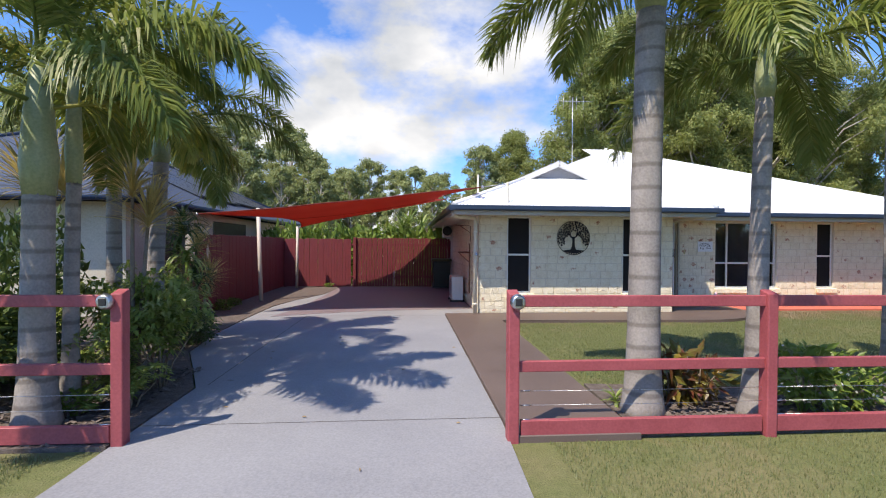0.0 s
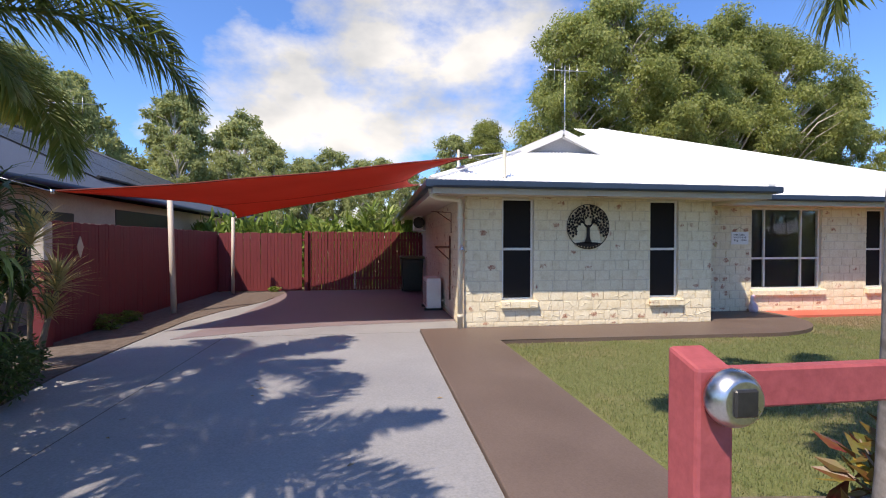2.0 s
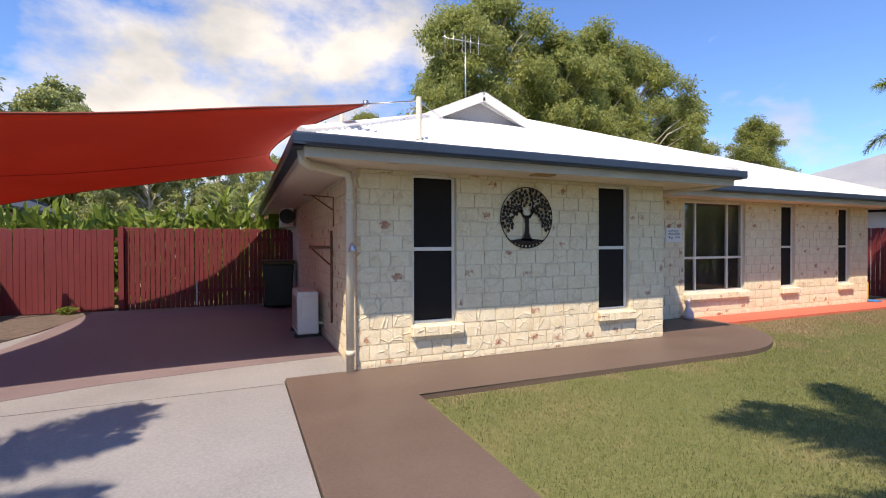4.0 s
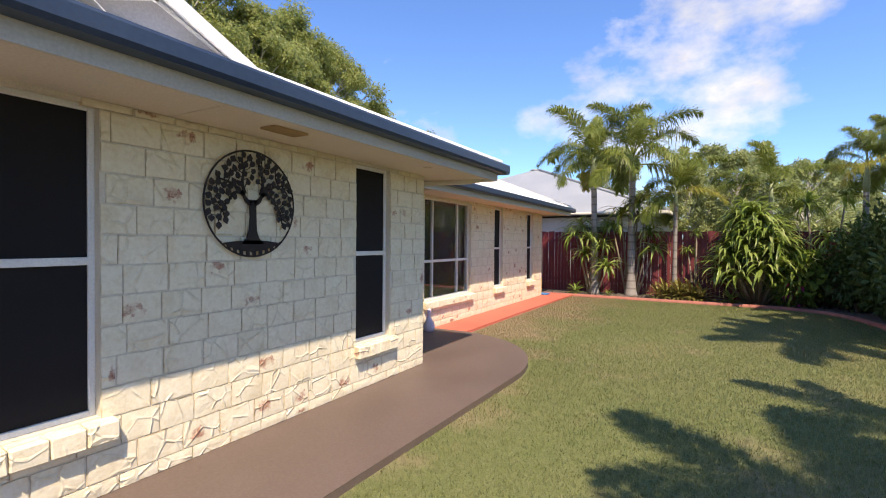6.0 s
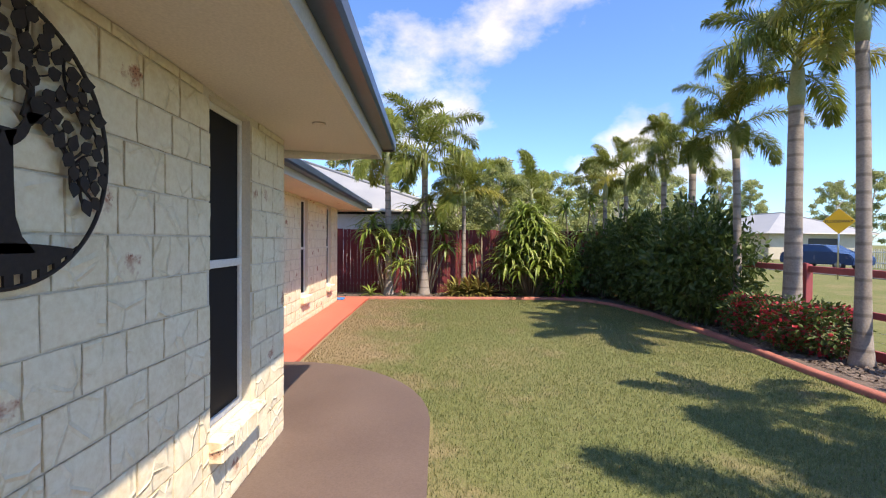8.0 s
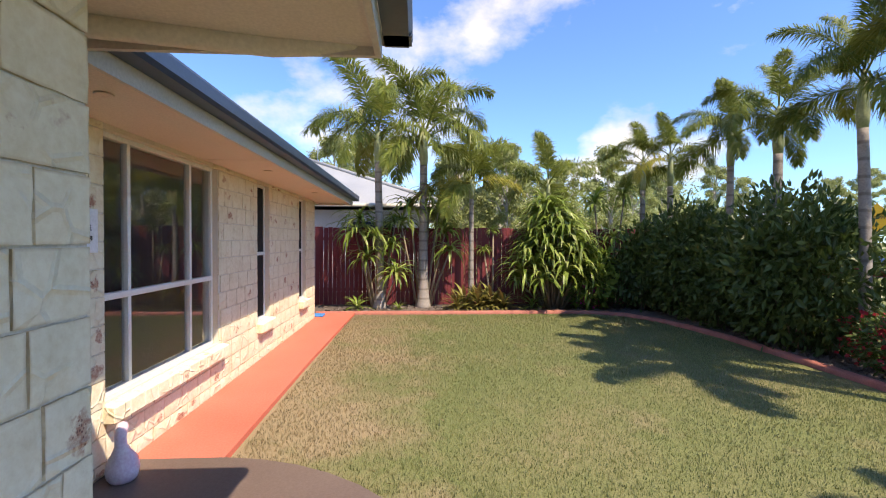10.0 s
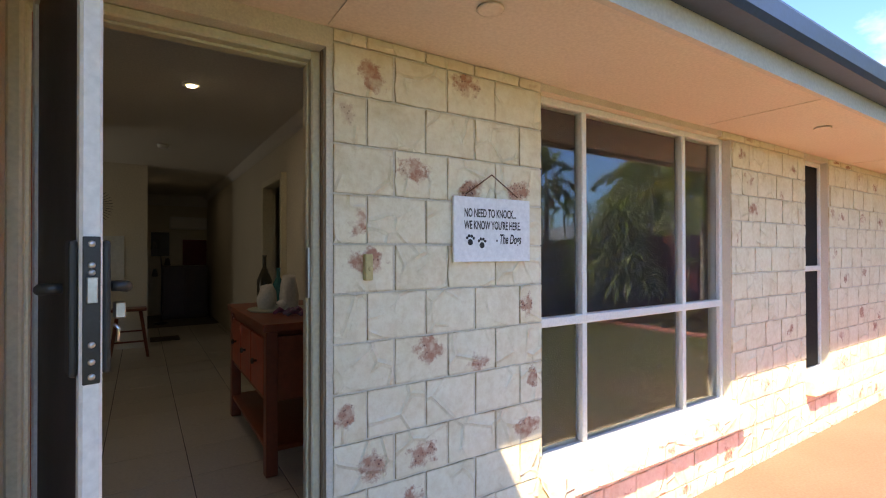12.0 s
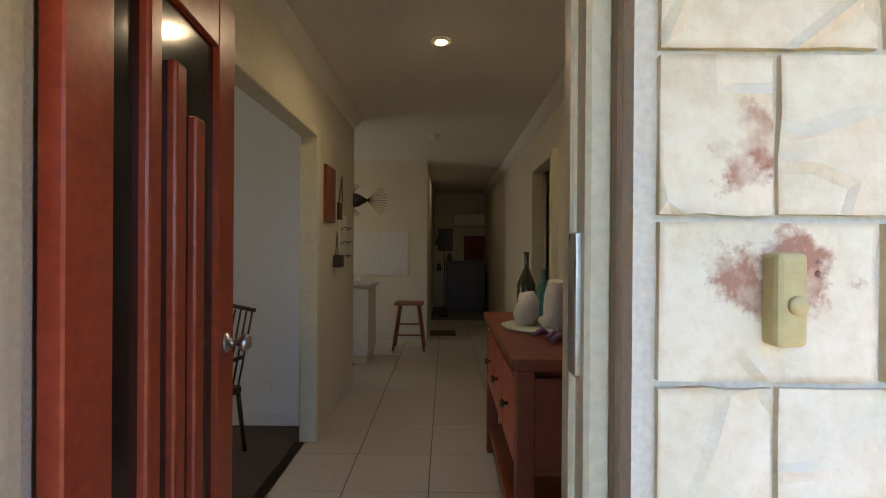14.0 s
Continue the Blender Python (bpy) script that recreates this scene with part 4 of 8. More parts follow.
# cornice
bm = bmesh.new()
for x, s in ((5.99, 1), (7.78, -1)):
    prof = [(0, -0.09), (0.03, -0.075), (0.06, -0.04), (0.09, 0)]
    rows = [[bm.verts.new((x + s * u, y, CEIL_Z + w - 0.001)) for u, w in prof] for y in (12.22, 16.0 if s > 0 else 22.0)]
    for k in range(3):
        bm.faces.new((rows[0][k], rows[0][k + 1], rows[1][k + 1], rows[1][k]))
setting("cornice", bm, M_CEIL, "white plaster cornice", "cornice")

SET_OUT = Vector((0, 0, 0))

# ---- fences ----
def paling_mesh(w, h, t=0.016):
    bm = bmesh.new()
    soft_box(bm, -w / 2, w / 2, -t / 2, t / 2, 0, h, 0.004, 1)
    return to_mesh("paling", bm, M_FENCE)


def paling_fence(name, a, b, top, width, gap, label, low_gap=0.0, rails=(0.35, 1.55), side=1):
    """Upright palings from a to b on back rails, as one fence."""
    a, b = Vector((*a, 0)), Vector((*b, 0))
    d = (b - a)
    ang = math.degrees(math.atan2(d.y, d.x))
    f = tagged(thing(name, (a.x, a.y, 0), label, "fence", rz=ang))
    n = int(d.length / (width + gap))
    rng = random.Random(name)
    meshes = [paling_mesh(width, top + o) for o in (-0.012, 0.0, 0.01)]
    for i in range(n):
        p = part("paling", rng.choice(meshes), M_FENCE, f, loc=((i + 0.5) * (width + gap), rng.uniform(-0.003, 0.003), 0.02))
        p.rotation_euler = (0, radians(rng.uniform(-0.25, 0.25)), 0)
    for z in rails:
        bm = bmesh.new()
        soft_box(bm, 0, d.length, side * 0.012, side * 0.055, z, z + 0.07, 0.004, 1)
        part("fence_rail", bm, M_FENCE, f)
    k = max(1, round(d.length / 2.4))
    for i in range(k + 1):
        bm = bmesh.new()
        soft_box(bm, d.length * i / k - 0.045, d.length * i / k + 0.045, side * 0.056, side * 0.146, -0.02, top - 0.05, 0.006, 1)
        part("fence_post", bm, M_FENCE, f)
    return f


paling_fence("side_fence", (-4.76, 17.9), (-4.76, 10.30), 1.80, 0.10, 0.002, "dark red painted paling fence along the drive", side=-1)
paling_fence("rear_fence", (-4.72, 17.85), (-2.17, 17.85), 1.78, 0.10, 0.002, "dark red painted paling fence behind the yard", side=1)
paling_fence("paling_gate", (-2.08, 17.85), (1.46, 17.85), 1.82, 0.085, 0.013, "dark red slatted double gate, closed", side=1)
paling_fence("boundary_fence", (16.12, 13.5), (16.12, 2.2), 1.84, 0.095, 0.006, "dark red paling fence behind the garden bed", side=1)
gp = tagged(thing("gate_post", (-2.13, 17.84, 0), "dark red square gate post", "post"))
bm = bmesh.new()
soft_box(bm, -0.05, 0.05, -0.06, 0.04, 0, 1.86, 0.006, 1)
part("post_shaft", bm, M_FENCE, gp)
# thin steel strip in place of light showing through the gate's middle gap
bm = bmesh.new()
soft_box(bm, -0.012, 0.012, -0.085, -0.065, 0.05, 0.62, 0.004, 1)
tagged(part("gate_drop_bolt", bm, M_STEEL, loc=(-0.66, 17.90, 0.0)), "thin steel strip standing in for the light gap in the gate", "gate bolt")
bm = bmesh.new()
prism(bm, [(-0.085, 0), (0, -0.17), (0.085, 0), (0, 0.17)], 0, 0.012)
bm.transform(pose(-4.745, 11.14, 1.43, 90, 0, 90))
tagged(part("diamond_plaque", bm, M_POST), "cream diamond plaque on the red fence", "plaque")
# pillar at the near end of the side fence
pil = tagged(thing("fence_pillar", (-4.72, 10.22, 0), "red and cream masonry pillar at the fence end", "pillar"))
for z0, z1, m in ((0.0, 1.25, M_FENCE), (1.25, 1.80, M_POST)):
    bm = bmesh.new()
    soft_box(bm, -0.09, 0.09, -0.09, 0.09, z0, z1 - 0.002, 0.008, 1)
    part("pillar_stage", bm, m, pil)


def rail_fence(name, posts, end_x, label, y=3.84):
    f = tagged(thing(name, (posts[0], y, 0), label, "fence"))
    x0 = posts[0]
    for x in posts:
        bm = bmesh.new()
        soft_box(bm, x - x0 - 0.047, x - x0 + 0.047, -0.055, 0.055, -0.03, 1.235, 0.01, 2)
        for v in bm.verts:
            if v.co.z > 1.2:
                v.co.z += 0.02 * (1 if v.co.y > 0 else -0.4)
        part("post", bm, M_RAIL, f)
    s = 1 if end_x > x0 else -1
    xs = list(posts) + [end_x]
    for a, b in zip(xs, xs[1:]):
        for z, h in ((1.115, 0.095), (0.575, 0.09)):
            bm = bmesh.new()
            soft_box(bm, min(a, b) - x0 + 0.04, max(a, b) - x0 - 0.04, -0.022, 0.022, z, z + h, 0.006, 1)
            for v in bm.verts:
                v.co.z += 0.006 * noise.noise((v.co.x * 0.8, z, 2.0))
            part("rail", bm, M_RAIL, f)
        bm = bmesh.new()
        soft_box(bm, min(a, b) - x0 + 0.067, max(a, b) - x0 - 0.067, -0.03, 0.02, 0.03, 0.17, 0.006, 1)
        part("base_board", bm, M_RAIL, f)
        for z in (0.17, 0.29, 0.41):
            bm = bmesh.new()
            tube(bm, [(min(a, b) - x0 + 0.06, 0, z), ((a + b) / 2 - x0, 0, z - 0.006), (max(a, b) - x0 - 0.06, 0, z)], 0.0022, 5)
            part("wire", bm, M_STEEL, f)
        for z in (0.17, 0.29, 0.41):
            bm = bmesh.new()
            tube(bm, [(a - x0 + s * 0.07, 0, z), (a - x0 + s * 0.16, 0, z)], 0.006, 6)
            part("turnbuckle", bm, M_STEEL, f)
    return f


rail_fence("front_fence", [0.70, 2.96, 5.25, 7.4, 9.43, 11.5, 13.6, 15.6], 16.1, "faded red timber post-and-rail fence with wires")
rail_fence("front_fence", [-2.47, -5.0, -7.5, -9.9], -12.3, "faded red timber post-and-rail fence with wires", 3.93)


def solar_lamp(x, y=3.775):
    lamp = tagged(thing("solar_lamp", (x, y, 1.165), "round steel solar lamp with a black panel on the fence post", "garden lamp", "post lamps"))
    bm = bmesh.new()
    lathe(bm, [(0.062, 0), (0.066, 0.012), (0.062, 0.03), (0.052, 0.045), (0.046, 0.05)], sides=24)
    bm.transform(pose(0, 0, 0, 90))
    part("lamp_shell", bm, M_STEEL, lamp)
    bm = bmesh.new()
    soft_box(bm, -0.028, 0.028, -0.058, -0.046, -0.030, 0.030, 0.004, 1)
    part("solar_panel", bm, M_BLACK, lamp, "small black solar panel")


solar_lamp(0.722)
solar_lamp(-2.54, 3.87)

# ---- shade sail ----
CORNERS = [Vector((-4.62, 10.30, 2.23)), Vector((1.48, 10.32, 2.91)), Vector((1.38, 17.75, 3.36)), Vector((-3.92, 16.85, 2.20))]


def sail():
    bm = bmesh.new()
    n = 18
    grid = []
    for j in range(n + 1):
        row = []
        for i in range(n + 1):
            u, v = i / n, j / n
            # pull the edges in, so that they hang as curves between the corners
            cu, cv = u + (0.5 - u) * 0.24 * 4 * v * (1 - v) * abs(2 * u - 1) ** 3, v + (0.5 - v) * 0.11 * 4 * u * (1 - u) * abs(2 * v - 1) ** 3
            p = CORNERS[0].lerp(CORNERS[1], cu).lerp(CORNERS[3].lerp(CORNERS[2], cu), cv)
            p.z -= 0.10 * (4 * u * (1 - u)) * (4 * v * (1 - v)) - 0.02 * noise.noise(p)
            row.append(bm.verts.new(p))
        grid.append(row)
    for a, b in zip(grid, grid[1:]):
        for i in range(n):
            bm.faces.new((a[i], a[i + 1], b[i + 1], b[i])).smooth = True
    seam = [v.co.copy() for v in grid[9]]
    border = [v.co.copy() for v in grid[0]] + [r[-1].co.copy() for r in grid[1:]] + [v.co.copy() for v in grid[-1][-2::-1]] + [r[0].co.copy() for r in grid[-2:0:-1]]
    s = tagged(thing("shade_sail", (0, 0, 0), "rust-red fabric shade sail stretched over the yard", "shade sail"))
    cloth = part("cloth", bm, M_SAIL, s)
    m = cloth.modifiers.new("thickness", "SOLIDIFY")
    m.thickness = 0.004
    bm = bmesh.new()
    tube(bm, border + [border[0]], 0.012, 5, False)
    part("edge_webbing", bm, M_SEAM, s)
    bm = bmesh.new()
    tube(bm, [p + Vector((0, 0, -0.004)) for p in seam], 0.008, 5)
    part("seam", bm, M_SEAM, s)
    for c, end in zip(CORNERS, (Vector((-5.60, 10.12, 2.52)), Vector((2.02, 10.20, 2.97)), Vector((1.88, 17.95, 3.44)), Vector((-4.04, 16.97, 2.20)))):
        bm = bmesh.new()
        tube(bm, [c, end], 0.008, 6)
        lathe(bm, [(0.002, -0.03), (0.03, -0.03), (0.03, 0.03), (0.002, 0.03)], c, 10)
        part("turnbuckle", bm, M_STEEL, s)


sail()


def leaning_post(base, top, r, label):
    p = tagged(thing("sail_post", base, label, "post", "shade sail posts"))
    t = Vector(top) - Vector(base)
    bm = bmesh.new()
    tube(bm, [(0, 0, -0.05), t * 0.5, t], r, 4)
    part("pole", bm, M_POST, p)
    bm = bmesh.new()
    tube(bm, [t * 0.985, t * 0.985 + Vector((0.09, -0.03, 0.01))], 0.012, 6)
    part("eye_bolt", bm, M_STEEL, p)


leaning_post((-4.20, 13.33, 0), (-4.34, 13.50, 2.60), 0.062, "cream painted square timber post, leaning outwards")
leaning_post((-4.10, 17.12, 0), (-4.05, 16.98, 2.22), 0.055, "cream painted square timber post")


def roof_pole(x, y, z0, z1, guys):
    p = tagged(thing("roof_pole", (x, y, z0), "white steel pole standing on the roof with guy wires", "pole", "roof poles"))
    bm = bmesh.new()
    lathe(bm, [(0.045, 0), (0.03, 0.02), (0.03, z1 - z0 - 0.015), (0.024, z1 - z0)], sides=12)
    part("pole_shaft", bm, M_PIPE, p)
    for g in guys:
        bm = bmesh.new()
        tube(bm, [(0, 0, z1 - z0 - 0.05), Vector(g) - Vector((x, y, z0))], 0.004, 5)
        part("guy_wire", bm, M_STEEL, p)


roof_pole(2.02, 10.20, RZ + 0.075, 3.01, [(2.95, 11.1, RZ + 0.46), (2.3, 11.5, RZ + 0.63)])
roof_pole(1.90, 17.97, RZ + 0.455, 3.50, [(2.9, 18.2, RZ + 0.89)])
roof_pole(1.87, 13.56, RZ + 0.44, 3.66, [(2.9, 14.0, RZ + 0.89)])

# ---- palms ----
def frond_mesh(length, droop, lift, seed, material, plume=1.0, leaf=0.50, count=84):
    """A feather frond: a tapering arched rib with leaflets all round it."""
    rng = random.Random(seed)
    bm = bmesh.new()
    pts, p, ang = [], Vector((0, 0, 0)), lift
    steps = 12
    for i in range(steps + 1):
        pts.append(p.copy())
        s = length / steps
        p = p + Vector((math.cos(ang) * s, 0, math.sin(ang) * s))
        ang -= droop / steps * (0.5 + 1.1 * i / steps)
    tube(bm, pts, [0.020 * (1 - 0.85 * i / steps) + 0.002 for i in range(steps + 1)], 5)
    for k in range(count):
        t = 0.16 + 0.84 * (k / (count - 1)) ** 0.92
        f = t * steps
        i = min(int(f), steps - 1)
        c = pts[i].lerp(pts[i + 1], f - i)
        d = (pts[i + 1] - pts[i]).normalized()
        up = Vector((-d.z, 0, d.x))
        for side in (-1, 1):
            for rep in range(2):
                roll = rng.uniform(-0.9, 1.2) * plume if rep else rng.uniform(-0.15, 0.35)
                out = (Vector((0, side, 0)) * math.cos(roll) + up * math.sin(roll)).normalized()
                fwd = rng.uniform(0.35, 0.75) + 0.5 * t
                way = (out + d * fwd).normalized()
                L = leaf * rng.uniform(0.8, 1.1) * (math.sin(math.pi * (0.18 + 0.78 * t)) ** 0.6)
                w = 0.0125 * rng.uniform(0.8, 1.2)
                wide = way.cross(up).normalized() * w
                a, m, e = c, c + way * L * 0.55, c + way * L - Vector((0, 0, L * rng.uniform(0.15, 0.55)))
                vs = [bm.verts.new(q) for q in (a - wide * 0.4, a + wide * 0.4, m + wide, m - wide, e)]
                bm.faces.new((vs[0], vs[1], vs[2], vs[3]))
                bm.faces.new((vs[3], vs[2], vs[4]))
    return to_mesh("frond", bm, material)


FRONDS = [frond_mesh(2.1, 1.5, 1.22, 1, M_FROND), frond_mesh(2.2, 1.8, 0.88, 2, M_FROND), frond_mesh(2.2, 1.8, 0.48, 3, M_FROND), frond_mesh(2.0, 1.6, 0.08, 4, M_FROND), frond_mesh(2.0, 1.5, 0.25, 5, M_FROND2), frond_mesh(1.9, 0.9, 1.25, 6, M_FROND)]
LEAFSTALK = frond_mesh(1.6, 1.6, 0.9, 8, M_FROND2, leaf=0.34)


def palm(x, y, top, r0, r1, r2, seed, size=1.0, fronds=11, lean=(0, 0), yellow=0.15, label="", shaft=0.75):
    rng = random.Random(seed)
    pt = tagged(thing("palm_tree", (x, y, 0), label or "tall palm with a grey ringed trunk and feathery green fronds", "palm tree", "garden palms"))
    bm = bmesh.new()
    n = 26
    pts, rad = [], []
    for i in range(n + 1):
        t = i / n
        z = -0.05 + (top + 0.05) * t
        ring = 0.012 * (i % 2)
        flare = (r0 - r1) * math.exp(-z * 3.2)
        r = (r1 * (1 - t) + r2 * t) * (1 + ring) + flare
        pts.append((lean[0] * t * t, lean[1] * t * t, z))
        rad.append(r)
    tube(bm, pts, rad, 14)
    part("trunk", bm, M_BARK, pt, "grey ringed trunk")
    c = Vector((lean[0], lean[1], top))
    bm = bmesh.new()
    tube(bm, [c + Vector((0, 0, -0.02)), c + Vector((0, 0, shaft * 0.2)), c + Vector((0, 0, shaft * 0.6)), c + Vector((0, 0, shaft))], [r2 * 1.02, r2 * 1.25, r2 * 0.95, r2 * 0.4], 12)
    part("crownshaft", bm, M_SHAFT, pt, "smooth green crownshaft")
    for k in range(fronds):
        tier = k / fronds
        if rng.random() < yellow and tier > 0.4:
            me = FRONDS[4]
        else:
            me = FRONDS[5] if k == 0 else FRONDS[min(3, int(tier * 4 + rng.uniform(-0.3, 0.3)))] if tier * 4 > 0.4 else FRONDS[0]
        ob = part("frond", me, M_FROND, pt)
        s = size * rng.uniform(0.85, 1.12)
        ob.matrix_basis = pose(c.x, c.y, c.z + shaft * (1.0 - 0.45 * tier), rng.uniform(-14, 14), rng.uniform(-8, 8), k * 137.5 + rng.uniform(-15, 15)) @ Matrix.Scale(s, 4)
    return pt


palm(2.11, 4.38, 3.90, 0.215, 0.150, 0.130, 1, 0.98, 10, (0.03, -0.02))
palm(3.14, 4.21, 3.05, 0.18, 0.095, 0.075, 2, 0.95, 11, (0.05, 0.0), shaft=0.6)
palm(4.77, 4.44, 3.3, 0.12, 0.066, 0.056, 3, 0.62, 9)
palm(-3.40, 4.34, 2.05, 0.20, 0.128, 0.115, 4, 1.05, 9, (0.02, 0.0), shaft=1.2)
palm(-3.34, 4.66, 2.2, 0.12, 0.066, 0.060, 5, 1.0, 9, (0.02, 0.02), shaft=1.3)
palm(-4.13, 6.66, 2.95, 0.14, 0.10, 0.085, 6, 0.95, 9)
palm(-4.00, 7.42, 2.85, 0.16, 0.13, 0.105, 7, 1.05, 12, (0.1, 0.0))
palm(8.15, 4.17, 4.1, 0.15, 0.085, 0.070, 8, 0.85, 10, (0.1, 0))
palm(9.30, 4.17, 3.6, 0.20, 0.125, 0.095, 9, 0.80, 11)
palm(10.55, 4.17, 3.05, 0.13, 0.07, 0.06, 10, 0.62, 11, (0.1, 0))
palm(12.15, 4.10, 3.0, 0.13, 0.078, 0.068, 11, 0.60, 11, label="palm with a brown upper trunk and feathery green fronds")
palm(13.15, 4.2, 2.95, 0.12, 0.068, 0.058, 12, 0.60, 10)
palm(15.0, 4.30, 2.8, 0.12, 0.070, 0.058, 13, 0.60, 9)
palm(15.45, 4.7, 2.75, 0.11, 0.065, 0.055, 14, 0.55, 9)
palm(15.55, 10.72, 3.35, 0.17, 0.095, 0.075, 15, 0.98, 10, (-0.05, 0.05), 0.3)
palm(15.72, 9.74, 3.3, 0.19, 0.11, 0.085, 16, 1.08, 11, (0.02, 0.0), 0.2)
palm(15.80, 8.62, 2.55, 0.10, 0.062, 0.052, 17, 0.80, 10, (0.0, 0.0), 0.6, label="slender palm with yellow-green feathery fronds", shaft=0.5)
palm(17.6, 6.3, 2.5, 0.12, 0.07, 0.06, 18, 0.85, 8)


# ---- strap-leaved plants and shrubs ----
def strap_mesh(n, length, width, lift, droop, seed, material, spread=1.0):
    """A rosette of arching strap leaves."""
    rng = random.Random(seed)
    bm = bmesh.new()
    for k in range(n):
        az = k * 2.399 + rng.uniform(-0.3, 0.3)
        el = lift * (1 - 0.9 * k / n) + rng.uniform(-0.15, 0.15)
        L = length * rng.uniform(0.7, 1.1)
        p, d = Vector((0, 0, 0.10 * (1 - k / n))), Vector((math.cos(az), math.sin(az), 0))
        side = Vector((-d.y, d.x, 0))
        prev = None
        for i in range(5):
            t = i / 4
            w = width * (0.45 + 1.1 * t) if t < 0.5 else width * (2.0 * (1 - t) + 0.02)
            fold = Vector((0, 0, w * 0.25))
            cur = [bm.verts.new(p - side * w + fold), bm.verts.new(p), bm.verts.new(p + side * w + fold)]
            if prev:
                bm.faces.new((prev[0], prev[1], cur[1], cur[0]))
                bm.faces.new((prev[1], prev[2], cur[2], cur[1]))
            prev = cur
            p = p + (d * math.cos(el) * spread + Vector((0, 0, math.sin(el)))) * L / 4
            el -= droop / 4
    return to_mesh("leaf_head", bm, material)


STRAPS = [strap_mesh(34, 0.62, 0.030, 1.1, 2.0, 21, M_STRAP), strap_mesh(30, 0.72, 0.034, 0.8, 1.9, 22, M_STRAP), strap_mesh(38, 0.55, 0.026, 1.2, 2.3, 23, M_STRAP)]
SPIKES = [strap_mesh(130, 0.58, 0.009, 1.5, 0.6, 31, M_SPIKE), strap_mesh(110, 0.52, 0.009, 1.45, 0.7, 32, M_SPIKE)]
BROMS = [strap_mesh(26, 0.48, 0.030, 1.25, 1.0, 41, M_BROM), strap_mesh(22, 0.42, 0.026, 1.2, 1.2, 42, M_STRAP)]


def stalked(name, x, y, heads, meshes, label, category, scale=1.0, seed=0, z0=0.0, group=""):
    """A plant of several stalks, each with a head of leaves: heads are (dx, dy, z)."""
    rng = random.Random(seed + 77)
    pl = tagged(thing(name, (x, y, z0), label, category, group))
    for dx, dy, z in heads:
        bm = bmesh.new()
        b = Vector((dx * 0.25, dy * 0.25, -0.03))
        tube(bm, [b, Vector((dx * 0.6, dy * 0.6, z * 0.5)), Vector((dx, dy, z))], [0.03, 0.025, 0.018], 7)
        part("stalk", bm, M_STALK, pl)
        ob = part("leaf_head", rng.choice(meshes), M_STRAP, pl)
        ob.matrix_basis = pose(dx, dy, z, rng.uniform(-12, 12), rng.uniform(-12, 12), rng.uniform(0, 360)) @ Matrix.Scale(scale * rng.uniform(0.85, 1.15), 4)
    return pl


rng0 = random.Random(5)
stalked("dracaena", 15.55, 6.75, [(0.55 * math.cos(i * 2.4) * math.sqrt((i + 1) / 46) - 0.1, 0.85 * math.sin(i * 2.4) * math.sqrt((i + 1) / 46), 0.45 + 2.15 * (1 - 0.92 * (i + 1) / 46) * (0.65 + 0.35 * ((i * 0.618) % 1))) for i in range(46)], STRAPS, "large clump of strap-leaved dracaena with yellow-green leaves", "dracaena", 1.15, 1)
stalked("dracaena", 15.58, 10.75, [(-0.12, 0.25, 1.1), (-0.15, 0.5, 1.7), (0.2, 0.45, 2.0), (-0.1, -0.28, 1.35), (-0.15, -0.4, 0.75), (0.15, -0.35, 1.9), (-0.2, 0.05, 1.6)], STRAPS, "strap-leaved dracaena climbing beside a palm trunk", "dracaena", 1.0, 2)
stalked("dracaena", 15.80, 9.75, [(0.0, 0.5, 1.9), (0.1, 0.3, 2.3), (-0.05, -0.35, 2.2), (-0.1, -0.5, 1.7), (0.1, -0.15, 2.5), (-0.1, -0.62, 1.3)], STRAPS, "tall strap-leaved dracaena behind a palm trunk", "dracaena", 1.05, 3)
stalked("dracaena", 15.85, 8.1, [(0.0, 0.0, 1.75), (0.05, 0.2, 1.3)], STRAPS, "young strap-leaved dracaena on a thin stalk", "dracaena", 0.5, 4)
stalked("dracaena", 15.75, 5.4, [(-0.2, -0.1, 1.6), (-0.1, 0.35, 2.4), (0.0, -0.4, 2.6), (-0.3, 0.2, 1.1)], STRAPS, "strap-leaved dracaena in the fence corner", "dracaena", 1.0, 5)
for x, y, s, k in ((15.3, 8.5, 1.35, 0), (15.42, 8.2, 1.45, 0), (15.48, 8.8, 1.4, 0), (15.28, 7.95, 1.2, 0), (15.3, 9.0, 1.1, 0), (15.55, 8.45, 1.5, 0), (15.3, 11.2, 1.1, 1), (15.3, 10.3, 0.6, 1), (15.3, 7.3, 1.2, 1)):
    b = tagged(thing("bromeliad", (x, y, 0.02), "yellow and rust bromeliad rosette in the mulch" if k == 0 else "low green strap-leaved rosette in the mulch", "bromeliad", "bromeliads"))
    bm_ob = part("leaf_head", BROMS[k], M_BROM, b)
    bm_ob.matrix_basis = pose(0, 0, 0, 0, 0, x * 77) @ Matrix.Scale(s, 4)
stalked("cordyline", -3.25, 5.50, [(0.0, 0.0, 2.12), (0.10, 0.12, 1.80)], SPIKES, "spiky tawny-leaved cordyline on a thin stalk", "cordyline", 1.25, 6, group="cordylines")
stalked("cordyline", -3.72, 5.20, [(0.0, 0.0, 2.08), (-0.60, 0.30, 2.15)], SPIKES, "spiky tawny-leaved cordyline on a thin stalk", "cordyline", 1.25, 7, group="cordylines")
